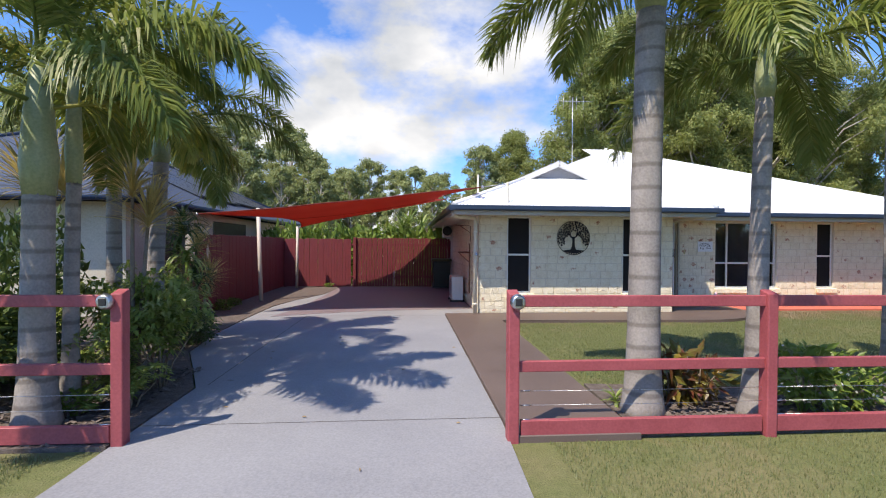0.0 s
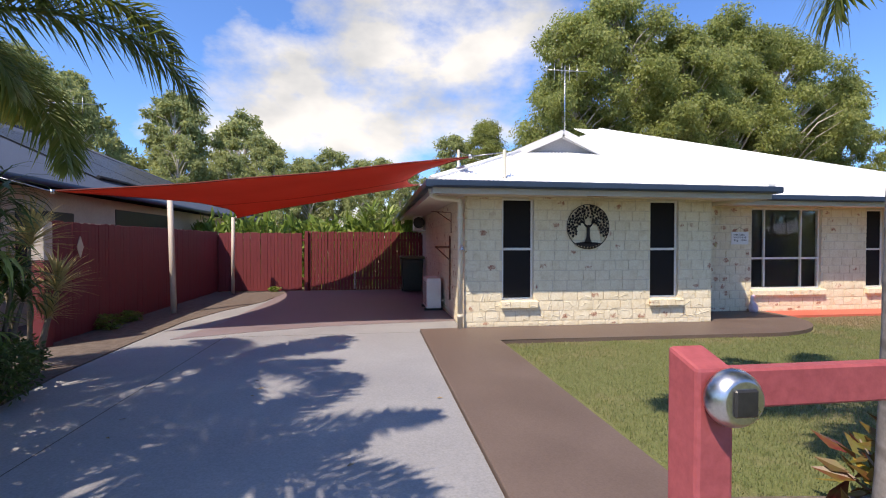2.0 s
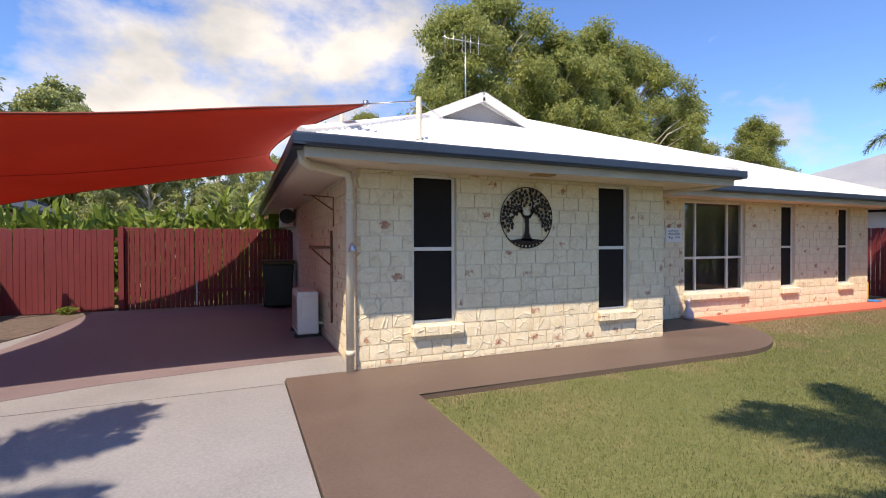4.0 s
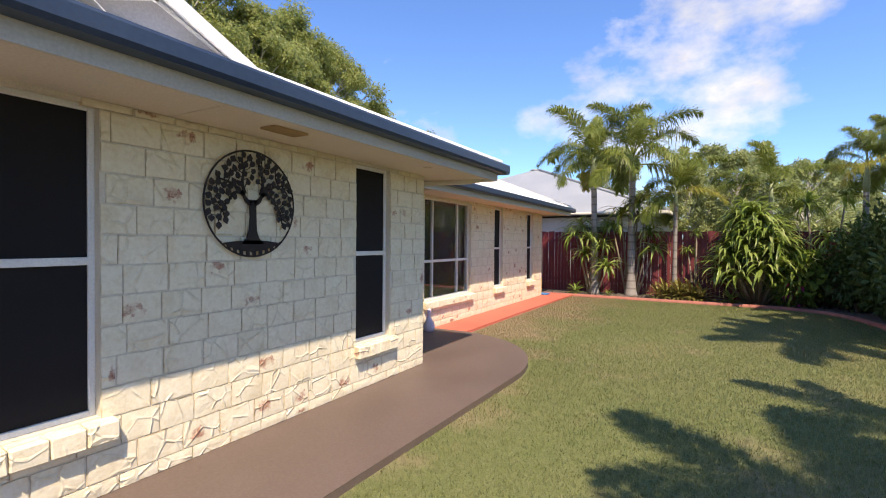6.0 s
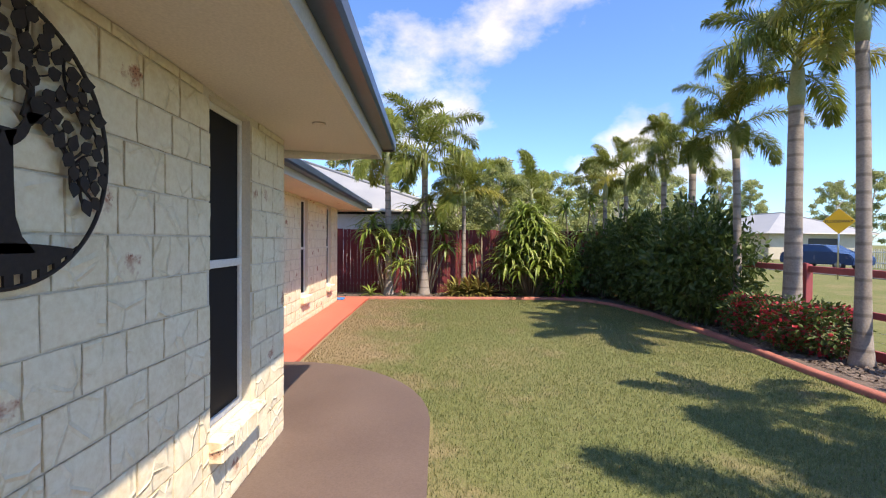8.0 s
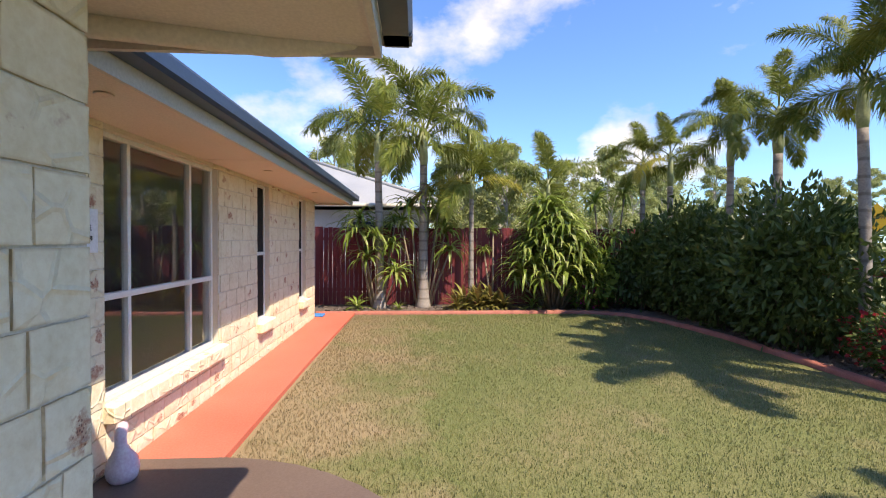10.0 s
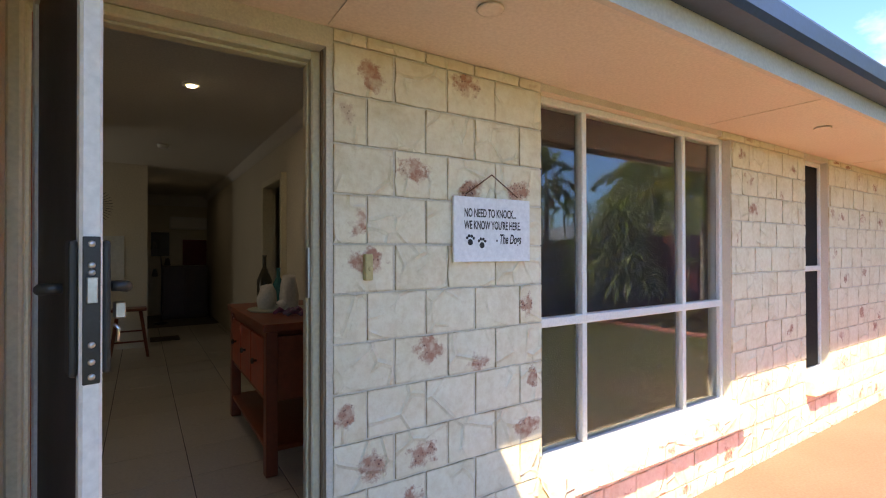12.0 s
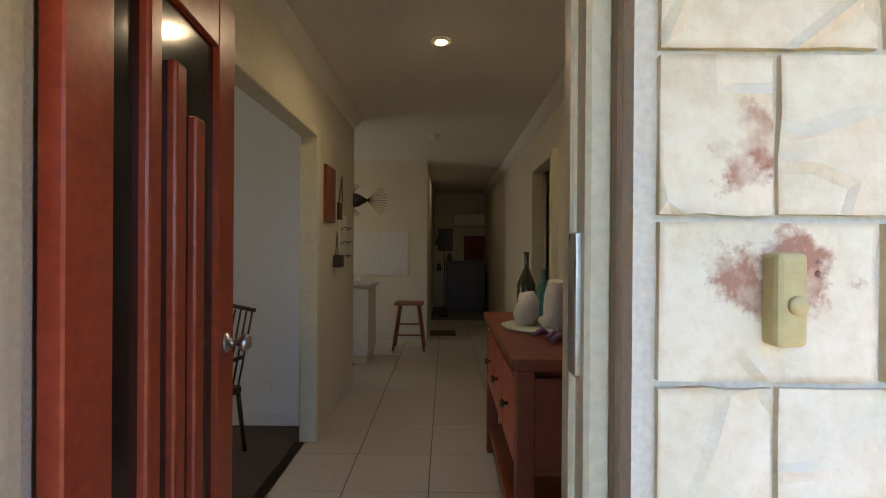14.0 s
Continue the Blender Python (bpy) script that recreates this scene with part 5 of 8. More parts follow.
stalked("cordyline", -4.05, 8.95, [(0.0, 0.0, 1.45), (0.1, 0.3, 0.9), (-0.05, -0.3, 1.0), (0.15, 0.05, 0.6)], SPIKES, "spiky tawny-leaved cordyline beside the red fence", "cordyline", 0.9, 8, group="cordylines")
stalked("dracaena", -3.98, 8.30, [(0.0, 0.0, 1.75), (0.1, -0.2, 1.25), (-0.1, 0.25, 1.95), (0.15, 0.2, 0.85), (-0.1, -0.3, 0.8), (-0.15, 0.1, 1.45), (0.12, 0.1, 1.05), (0.0, -0.1, 0.5)], [strap_mesh(44, 0.62, 0.018, 1.2, 1.9, 24, M_DARKLEAF), STRAPS[2]], "dark strap-leaved dracaena in the shaded bed", "dracaena", 1.0, 9)


def foliage_mesh(n, rx, ry, rz, leaf, seed, material, hollow=0.55, aspect=0.42, name="foliage"):
    """Separate leaves scattered in a lumpy, uneven mound."""
    rng = np.random.RandomState(seed)
    d = rng.normal(size=(n, 3))
    d /= np.linalg.norm(d, axis=1)[:, None]
    lump = np.array([1.0 + 0.32 * noise.noise(Vector(v) * 2.2 + Vector((seed * 1.7, 0, 0))) for v in d])
    r = (hollow + (1 - hollow) * rng.rand(n) ** 0.6) * lump
    c = d * r[:, None] * np.array([rx, ry, rz])
    c[:, 2] += rz
    c[:, 2] = np.maximum(c[:, 2], 0.03)
    a = rng.normal(size=(n, 3)) * 0.8 + d * 0.9
    a[:, 2] -= 0.1
    a /= np.linalg.norm(a, axis=1)[:, None]
    s = np.cross(a, rng.normal(size=(n, 3)))
    s /= np.linalg.norm(s, axis=1)[:, None]
    L = leaf * rng.uniform(0.65, 1.25, n)[:, None]
    w = L * aspect * 0.5
    nn = np.cross(a, s)
    p0, p1, p2, p3 = c, c + a * L * 0.45 + s * w + nn * L * 0.06, c + a * L, c + a * L * 0.45 - s * w + nn * L * 0.06
    verts = np.stack([p0, p1, p2, p3], 1).reshape(-1, 3)
    faces = [(4 * i, 4 * i + 1, 4 * i + 2, 4 * i + 3) for i in range(n)]
    return raw_mesh(name, verts.tolist(), faces, material)


def arching_mesh(branches, seed):
    """Arching branches clothed all along in short drooping strap leaves."""
    rng = random.Random(seed)
    verts, faces = [], []
    for k in range(branches):
        az = k * 2.4 + rng.uniform(-0.3, 0.3)
        reach, rise = rng.uniform(0.35, 0.62), rng.uniform(0.55, 0.95)
        for i in range(58):
            t = 0.22 + 0.78 * i / 57
            c = Vector((math.cos(az) * reach * t ** 1.3, math.sin(az) * reach * t ** 1.3, rise * math.sin(min(1.0, t * 1.02) * 2.2) / 0.9))
            a = rng.uniform(0, 6.283)
            way = Vector((math.cos(a), math.sin(a), rng.uniform(-0.1, 0.7))) + Vector((math.cos(az), math.sin(az), 0)) * 0.6
            way.normalize()
            L = rng.uniform(0.12, 0.19) * (1.1 - 0.4 * t)
            s = way.cross(Vector((0, 0, 1))).normalized() * 0.017
            m, e = c + way * L * 0.55, c + way * L - Vector((0, 0, L * rng.uniform(0.25, 0.6)))
            n = len(verts)
            verts += [tuple(p) for p in (c - s * 0.5, c + s * 0.5, m + s, m - s, e)]
            faces += [(n, n + 1, n + 2, n + 3), (n + 3, n + 2, n + 4)]
    return raw_mesh("foliage", verts, faces, M_FERN)


SHRUBS = {
    "dark": [foliage_mesh(2300, 0.72, 0.6, 0.78, 0.12, s, M_DARKLEAF) for s in (51, 52, 53)],
    "light": [foliage_mesh(420, 0.40, 0.40, 0.42, 0.17, s, M_LIGHTLEAF, 0.35) for s in (54, 55)],
    "mid": [foliage_mesh(1100, 0.55, 0.5, 0.6, 0.12, s, M_DARKLEAF, 0.4) for s in (56, 57)],
    "croton": [foliage_mesh(150, 0.34, 0.34, 0.32, 0.23, 58, M_CROTON, 0.25, 0.40)],
    "far": [foliage_mesh(5200, 0.55, 0.55, 0.55, 0.034, s, M_FAR, 0.45) for s in (64, 65)],
    "red": [foliage_mesh(420, 0.55, 0.4, 0.55, 0.09, 59, M_REDFLOWER, 0.6, 0.7)],
    "fern": [arching_mesh(16, 60), arching_mesh(15, 63)],
    "flower": [foliage_mesh(36, 0.40, 0.40, 0.42, 0.06, 61, M_WHITEFLOWER, 0.9, 0.9)],
    "pink": [foliage_mesh(40, 0.22, 0.22, 0.2, 0.08, 62, M_FLOWER, 0.4, 0.9)],
}


def shrub(kind, x, y, s=1.0, sz=1.0, label="", extra=None, name="shrub", z0=0.0):
    k = len(bpy.data.objects)
    sh = tagged(thing(name, (x, y, z0), label, "shrub", "garden shrubs"))
    bm = bmesh.new()
    rng = random.Random(x * 13.7 + y)
    for i in range(5):
        a = i * 1.26 + rng.random()
        h = 0.55 * s * sz
        bm = bmesh.new()
        tube(bm, [(0.03 * math.cos(a), 0.03 * math.sin(a), -0.02), (0.12 * s * math.cos(a), 0.12 * s * math.sin(a), h * 0.5), (0.3 * s * math.cos(a), 0.3 * s * math.sin(a), h)], [0.014, 0.010, 0.005], 5)
        part("stem", bm, M_STALK, sh)
    for j, kk in enumerate([kind] + ([extra] if extra else [])):
        ob = part("foliage" if j == 0 else "blossom", rng.choice(SHRUBS[kk]), M_DARKLEAF, sh)
        ob.matrix_basis = pose(0, 0, 0.02, 0, 0, rng.uniform(0, 360)) @ Matrix.Diagonal((s, s, s * sz, 1))
        tagged(ob, kind="stuff")
    return sh


for i in range(15):
    x = 10.95 + i * 0.33
    shrub("dark", x, 4.25 + 0.28 * math.sin(i * 2.3), 1.0 + 0.2 * math.sin(i * 1.7), 1.26 + 0.26 * math.sin(i * 3.1), "dense dark green hedge shrub in the garden bed")
for x, y, s, z in ((15.4, 5.0, 1.0, 1.1), (15.5, 5.7, 0.9, 1.3), (14.9, 3.6, 1.2, 1.3), (13.6, 3.5, 1.1, 1.3), (15.8, 4.4, 1.1, 1.4), (13.9, 4.3, 1.0, 2.0), (15.0, 4.9, 1.0, 1.7)):
    shrub("mid", x, y, s, z, "leafy green shrub by the fence")
shrub("light", 15.3, 5.95, 1.2, 1.4, "pale green shrub with magenta flowers", "pink")
shrub("mid", 15.4, 6.15, 0.9, 1.0, "dark shrub with magenta flowers", "pink")
for x, y in ((9.85, 4.35), (9.0, 4.45), (8.6, 4.25), (10.25, 4.2)):
    shrub("mid", x, y, 0.8, 0.8, "loose shrub with red bracts beside the rail fence", "red")
shrub("croton", 2.58, 4.72, 0.85, 1.0, "croton with red and yellow leaves in bark mulch")
shrub("croton", 2.86, 4.66, 0.72, 1.0, "croton with red and yellow leaves in bark mulch")
shrub("light", 3.78, 4.38, 0.80, 0.95, "leafy green shrub with white flowers behind the rail fence", "flower")
shrub("light", 4.28, 4.42, 0.72, 0.9, "leafy green shrub with white flowers behind the rail fence", "flower")
shrub("mid", 5.15, 4.45, 0.6, 0.75, "leafy green shrub behind the rail fence")
shrub("light", 5.7, 4.5, 0.9, 0.9, "leafy green shrub behind the rail fence")
shrub("light", 6.6, 4.45, 0.9, 0.8, "leafy green shrub behind the rail fence", "flower")
for x, y, s in ((1.95, 4.62, 0.42), (7.3, 4.4, 0.6), (8.9, 4.6, 0.4)):
    b = tagged(thing("strap_tuft", (x, y, 0.02), "small tuft of strap leaves in the mulch", "garden plant"))
    o = part("leaf_head", BROMS[1], M_STRAP, b)
    o.matrix_basis = Matrix.Scale(s * 1.2, 4)
for x, y, s, sz in ((-2.90, 5.40, 1.05, 1.05), (-3.25, 6.05, 1.15, 1.1), (-3.75, 6.9, 0.9, 1.0), (-2.85, 4.75, 0.70, 0.6), (-3.45, 5.6, 1.1, 1.2), (-3.1, 4.95, 0.85, 0.9)):
    shrub("fern", x, y, s, sz, "feathery light green shrub beside the drive")
for x, y, s, sz in ((-4.5, 4.7, 1.0, 1.0), (-5.2, 5.0, 1.1, 1.2), (-4.9, 6.0, 1.1, 1.3), (-4.3, 7.6, 0.9, 1.0), (-6.0, 5.6, 1.2, 1.4), (-5.6, 7.2, 1.2, 1.5), (-4.4, 5.6, 0.9, 1.0), (-3.9, 8.4, 0.6, 0.7), (-6.8, 4.9, 1.1, 1.3), (-3.5, 7.7, 0.6, 0.8)):
    shrub("mid", x, y, s, sz, "dark leafy shrub in the shaded bed")
for x, y, s, sz in ((-4.6, 4.5, 0.9, 1.2), (-5.0, 5.4, 1.0, 1.5), (-3.3, 4.6, 0.5, 0.6), (-4.55, 11.6, 0.5, 0.6), (-4.6, 12.4, 0.45, 0.5), (-3.05, 17.6, 0.4, 0.45)):
    shrub("light", x, y, s, sz, "broad-leaved green shrub in the bed")

# ---- trees in the distance ----
def gum_tree_meshes(height, spread, seed, leaves, material, leaf=0.34, low=0.26, clumps=64):
    """Forked trunk, a limb to each clump of an uneven egg-shaped crown, and hanging leaves in the clumps."""
    rng = random.Random(seed)
    nr = np.random.RandomState(seed)
    bm = bmesh.new()
    lean = Vector((rng.uniform(-0.06, 0.06), rng.uniform(-0.06, 0.06), 0))
    stem = [Vector((lean.x * z, lean.y * z, z)) + Vector((noise.noise((z * 0.4, seed, 0)), noise.noise((z * 0.4, 0, seed)), 0)) * 0.35 for z in (height * k / 8 for k in range(9))]
    stem[0] = Vector((0, 0, -0.1))
    tube(bm, stem, [height * 0.016 * (1 - 0.10 * k) for k in range(9)], 7, False)
    tips, sizes = [], []
    for k in range(clumps):
        t = (k + rng.random()) / clumps
        z = height * (low + (1.0 - low) * t)
        girth = spread * height * 0.5 * (math.sin(math.pi * min(1.0, 0.16 + 0.80 * t)) ** 0.75)
        a = k * 2.399 + rng.uniform(-0.5, 0.5)
        lump = 0.80 + 0.5 * noise.noise((math.cos(a) * 1.3 + seed, math.sin(a) * 1.3, t * 3))
        r = girth * lump * math.sqrt(rng.uniform(0.12, 1.0))
        tip = stem[min(8, int(t * 7) + 1)] * 1.0
        tip = Vector((tip.x + r * math.cos(a), tip.y + r * math.sin(a), z))
        f = max(0.12, z / height - 0.10 - 0.45 * r / height) * 8
        base = stem[int(f)].lerp(stem[min(8, int(f) + 1)], f - int(f))
        mid = base.lerp(tip, 0.55) + Vector((rng.uniform(-0.3, 0.3), rng.uniform(-0.3, 0.3), 0.05 * height * rng.random()))
        w = height * rng.uniform(0.0030, 0.0060)
        tube(bm, [base, mid, tip], [w, w * 0.7, w * 0.25], 5, False)
        tips.append(tuple(tip))
        sizes.append(height * rng.uniform(0.036, 0.074))
    trunk = to_mesh("trunk", bm, M_GUMBARK)
    tp, sz = np.array(tips), np.array(sizes)
    idx = nr.choice(len(tp), leaves, p=sz ** 2 / (sz ** 2).sum())
    out = nr.normal(size=(leaves, 3))
    out /= np.linalg.norm(out, axis=1)[:, None]
    rad = nr.uniform(0.10, 1.0, leaves) ** 0.6 * (1 + 0.38 * np.sin(out[:, 0] * 5 + idx) * np.cos(out[:, 2] * 6 + idx * 1.7))
    c = tp[idx] + out * (rad * sz[idx])[:, None] * np.array([1.0, 1.0, 0.72])
    a = nr.normal(size=(leaves, 3)) * 0.6 + out * 0.5
    a[:, 2] -= 0.7
    a /= np.linalg.norm(a, axis=1)[:, None]
    s = np.cross(a, nr.normal(size=(leaves, 3)) * 0.7 + out)
    s /= np.linalg.norm(s, axis=1)[:, None]
    L = leaf * nr.uniform(0.6, 1.3, leaves)[:, None]
    w = L * 0.20
    verts = np.stack([c, c + a * L * 0.5 + s * w, c + a * L, c + a * L * 0.5 - s * w], 1).reshape(-1, 3)
    crown = raw_mesh("crown", verts.tolist(), [(4 * i, 4 * i + 1, 4 * i + 2, 4 * i + 3) for i in range(leaves)], material)
    return trunk, crown


GUMS = [gum_tree_meshes(18, 0.54, 101, 72000, M_GUM, 0.25, clumps=96), gum_tree_meshes(18, 0.62, 102, 72000, M_GUM, 0.25, clumps=96), gum_tree_meshes(17, 0.50, 103, 68000, M_GUM, 0.25, clumps=90)]
FARS = [gum_tree_meshes(9, 0.62, 111, 16000, M_FAR, 0.22, 0.18, 44), gum_tree_meshes(9.5, 0.52, 112, 16000, M_FAR, 0.22, 0.22, 40), gum_tree_meshes(8.5, 0.75, 113, 16000, M_FAR, 0.22, 0.15, 48)]


def tree(kind, x, y, s, rz, label, sz=1.0):
    t = tagged(thing("gum_tree", (x, y, 0), label, "tree", "background trees"))
    for name, me in zip(("trunk", "crown"), kind):
        ob = part(name, me, M_GUM, t)
        ob.matrix_basis = pose(0, 0, 0, 0, 0, rz) @ Matrix.Diagonal((s, s, s * sz, 1))


BIG = "tall spreading gum tree with pale limbs behind the house"
for x, y, k, s, rz in ((14.8, 38, 0, 1.04, 10), (20.0, 40, 1, 1.18, 80), (25.0, 37, 2, 1.05, 200), (31, 40, 0, 1.2, 140), (37, 41, 1, 1.15, 300), (30, 48, 2, 1.3, 60), (44, 42, 2, 1.0, 33), (50, 38, 0, 0.8, 90), (10.0, 44, 2, 0.72, 90)):
    tree(GUMS[k], x, y, s, rz, BIG)
MID = "gum tree in the bushland behind the houses"
for i, (x, y, s) in enumerate(((-42, 38, 1.15), (-36, 34, 1.25), (-30, 36, 1.3), (-25, 33, 1.2), (-21, 37, 1.3), (-17.5, 34, 1.15), (-13.5, 36, 1.2), (-10, 40, 1.1), (-6.5, 44, 0.95), (-3.2, 42, 1.0), (0.5, 46, 0.95), (3.5, 43, 0.95), (6.2, 41, 1.15), (9.2, 44, 1.0), (-48, 30, 1.2), (-28, 30, 1.2), (-19, 31, 1.25), (-15, 30, 1.1), (-23, 42, 1.6), (-33, 44, 1.7), (-12, 46, 1.5), (-40, 46, 1.7), (-7.5, 36, 0.9), (-4.5, 38, 0.85), (2, 38, 0.8), (-1, 36, 0.75), (-9, 33, 0.8), (-11.5, 32, 0.85), (-6, 33, 0.7), (-8, 39, 1.0), (-5.2, 41, 0.9), (-14.5, 40, 1.3))):
    tree(FARS[i % 3], x, y, s, i * 67, MID)
for i, (x, y, s) in enumerate(((20.5, 8.6, 0.42), (19.8, 7.0, 0.40), (21.0, 5.2, 0.42), (28, 12, 0.62), (31, 8, 0.60), (27, 4.5, 0.50), (24, 6.5, 0.48), (22.5, 2.5, 0.45), (25.5, 0, 0.45), (29, -3, 0.5), (35, 15, 0.7), (60, -14, 0.9), (66, -24, 1.0), (72, -34, 1.1), (58, -40, 0.9), (52, -48, 0.9), (80, -6, 1.1), (46, 26, 0.7), (85, -48, 1.2), (64, 4, 0.8), (70, -55, 1.2))):
    tree(FARS[i % 3], x, y, s * 1.2, i * 41, "leafy tree beyond the street and fences")
# bushes beyond the neighbour's yard
for i in range(13):
    a = radians(-4 - i * 2.1)
    r = 36 + 6 * math.sin(i * 2.2)
    shrub("far", 5.5 + r * math.cos(a), 9.9 + r * math.sin(a), 6.0, 0.72 + 0.2 * math.sin(i * 1.3), "dense green bush beyond the neighbouring yard", name="distant_bush")
# low greenery behind the gate
for i in range(12):
    shrub("light", -5.4 + i * 0.62, 19.6 + 0.5 * math.sin(i * 1.9), 1.7, 1.6, "yellow-green leafy shrub behind the gate", name="garden_shrub")
stalked("dracaena", -0.4, 20.0, [(0, 0, 2.1), (0.4, 0.2, 1.8), (-0.4, 0.1, 1.9), (0.8, 0.1, 2.2), (0.3, -0.2, 2.4)], [strap_mesh(26, 1.1, 0.045, 1.35, 1.2, 26, M_STRAP)], "large-leaved plant standing above the gate", "garden plant", 1.0, 12)


# ---- neighbouring houses and the street ----
def hip_house(name, x0, x1, y0, y1, wall, eave, slope, over, wm, rm, label, windows=()):
    h = tagged(thing(name, ((x0 + x1) / 2, (y0 + y1) / 2, 0), label, "house", "neighbouring houses"))
    cx, cy = (x0 + x1) / 2, (y0 + y1) / 2
    bm = bmesh.new()
    box(bm, x0 - cx, x1 - cx, y0 - cy, y1 - cy, -0.05, wall)
    part("wall", bm, wm, h)
    X0, X1, Y0, Y1 = x0 - over - cx, x1 + over - cx, y0 - over - cy, y1 + over - cy
    half = min(X1 - X0, Y1 - Y0) / 2
    rz = eave + half * slope
    r0, r1 = ((X0 + half, 0), (X1 - half, 0)) if X1 - X0 > Y1 - Y0 else ((0, Y0 + half), (0, Y1 - half))
    bm = bmesh.new()
    c = [bm.verts.new((*p, eave)) for p in ((X0, Y0), (X1, Y0), (X1, Y1), (X0, Y1))]
    t = [bm.verts.new((*p, rz)) for p in (r0, r1)]
    if X1 - X0 > Y1 - Y0:
        fs = ((c[0], c[1], t[1], t[0]), (c[1], c[2], t[1]), (c[2], c[3], t[0], t[1]), (c[3], c[0], t[0]))
    else:
        fs = ((c[0], c[1], t[0]), (c[1], c[2], t[1], t[0]), (c[2], c[3], t[1]), (c[3], c[0], t[0], t[1]))
    for f in fs:
        bm.faces.new(f)
    bm.faces.new(c[::-1])
    roof_ob = part("roof", bm, rm, h)
    bm = bmesh.new()
    for a, b in ((c0, c1) for c0, c1 in (((X0, Y0), (X1, Y0)), ((X1, Y0), (X1, Y1)), ((X1, Y1), (X0, Y1)), ((X0, Y1), (X0, Y0)))):
        tube(bm, [(*a, eave - 0.05), (*b, eave - 0.05)], 0.07, 4)
    part("gutter", bm, M_GUTTER if rm is M_NROOF else M_FASCIA, h)
    bm = bmesh.new()
    for p, q in (((X0, Y0, eave), (*r0, rz)), ((X1, Y0, eave), (*(r1 if X1 - X0 > Y1 - Y0 else r0), rz)), ((X1, Y1, eave), (*r1, rz)), ((*r0, rz), (*r1, rz))):
        tube(bm, [Vector(p) + Vector((0, 0, 0.02)), Vector(q) + Vector((0, 0, 0.02))], 0.07, 6)
    part("ridge_cap", bm, rm, h)
    for side, a, b, lo, hi in windows:
        w = part("window", bmesh.new(), M_BLACK, h)
        bm = bmesh.new()
        if side == "E":
            soft_box(bm, x1 - cx - 0.02, x1 - cx + 0.02, a - cy, b - cy, lo, hi, 0.01, 1)
        elif side == "S":
            soft_box(bm, a - cx, b - cx, y0 - cy - 0.02, y0 - cy + 0.02, lo, hi, 0.01, 1)
        else:
            soft_box(bm, x0 - cx - 0.02, x0 - cx + 0.02, a - cy, b - cy, lo, hi, 0.01, 1)
        bm.to_mesh(w.data)
        bm.free()
    return h, (cx, cy, eave, slope, X1)


hn, _ = hip_house("neighbour_house", -15.8, -6.25, 10.65, 27.5, 2.5, 2.58, 0.46, 0.62, M_NWALL, M_NROOF, "single-storey cream brick house with a slate-blue steel roof", [("E", 15.2, 18.2, 0.0, 2.3), ("E", 12.0, 13.6, 0.9, 2.1), ("S", -12.5, -10.5, 0.6, 2.2)])
# pool-heating mats on the neighbour's roof
for k in range(3):
    d0, d1 = 0.9 + 0.15 * k, 4.3
    y0 = 15.0 + k * 3.35
    mat = thing("pool_heating_mat", (-5.63 - d0, y0, 2.58 + 0.46 * d0), "black rubber pool-heating mat lying on the blue roof", "solar mat", "roof mats")
    for i in range(9):
        bm = bmesh.new()
        vs = [bm.verts.new((d0 - d, i * 0.36 + v, 0.46 * (d - d0) + h)) for h in (0.03, 0.045) for d in (d0, d1) for v in (0, 0.34)]
        for f in ((0, 1, 3, 2), (4, 6, 7, 5), (0, 4, 5, 1), (2, 3, 7, 6), (0, 2, 6, 4), (1, 5, 7, 3)):
            bm.faces.new([vs[n] for n in f])
        bmesh.ops.recalc_face_normals(bm, faces=bm.faces)
        part("mat_strip", bm, M_BLACK, mat)
    bm = bmesh.new()
    tube(bm, [(0.05, -0.05, 0.05), (0.05, 3.2, 0.05)], 0.045, 6)
    part("header_pipe", bm, M_BLACK, mat)
hip_house("neighbour_house", 19.0, 31.0, 9.6, 22.0, 2.45, 2.60, 0.40, 0.6, M_GREYWALL, M_GREYROOF, "single-storey grey house with a pale steel roof behind the fence", [("W", 10.6, 11.8, 1.0, 2.1)])
hip_house("street_house", 48, 62, -34, -24, 2.5, 2.6, 0.42, 0.6, M_NWALL, M_GREYROOF, "pale roofed house across the street", [("W", -31, -28, 0.8, 2.1)])
hip_house("street_house", 50, 64, -20, -9, 2.5, 2.6, 0.42, 0.6, M_GREYWALL, M_ROOF, "white roofed house across the street", [("W", -18, -15, 0.8, 2.1)])
hip_house("street_house", 38, 50, -50, -40, 2.5, 2.6, 0.42, 0.6, M_NWALL, M_ROOF, "white roofed house across the street", [])
M_ROAD = surf("asphalt", (0.045, 0.045, 0.047), (0.075, 0.075, 0.078), 1.0, 60, 0.9, 0.3, own=False)
bm = bmesh.new()
prism(bm, [(-400, -17.5), (400, -17.5), (400, -10.5), (-400, -10.5)], -0.05, 0.012)
setting("road", bm, M_ROAD, "grey asphalt street", "road")
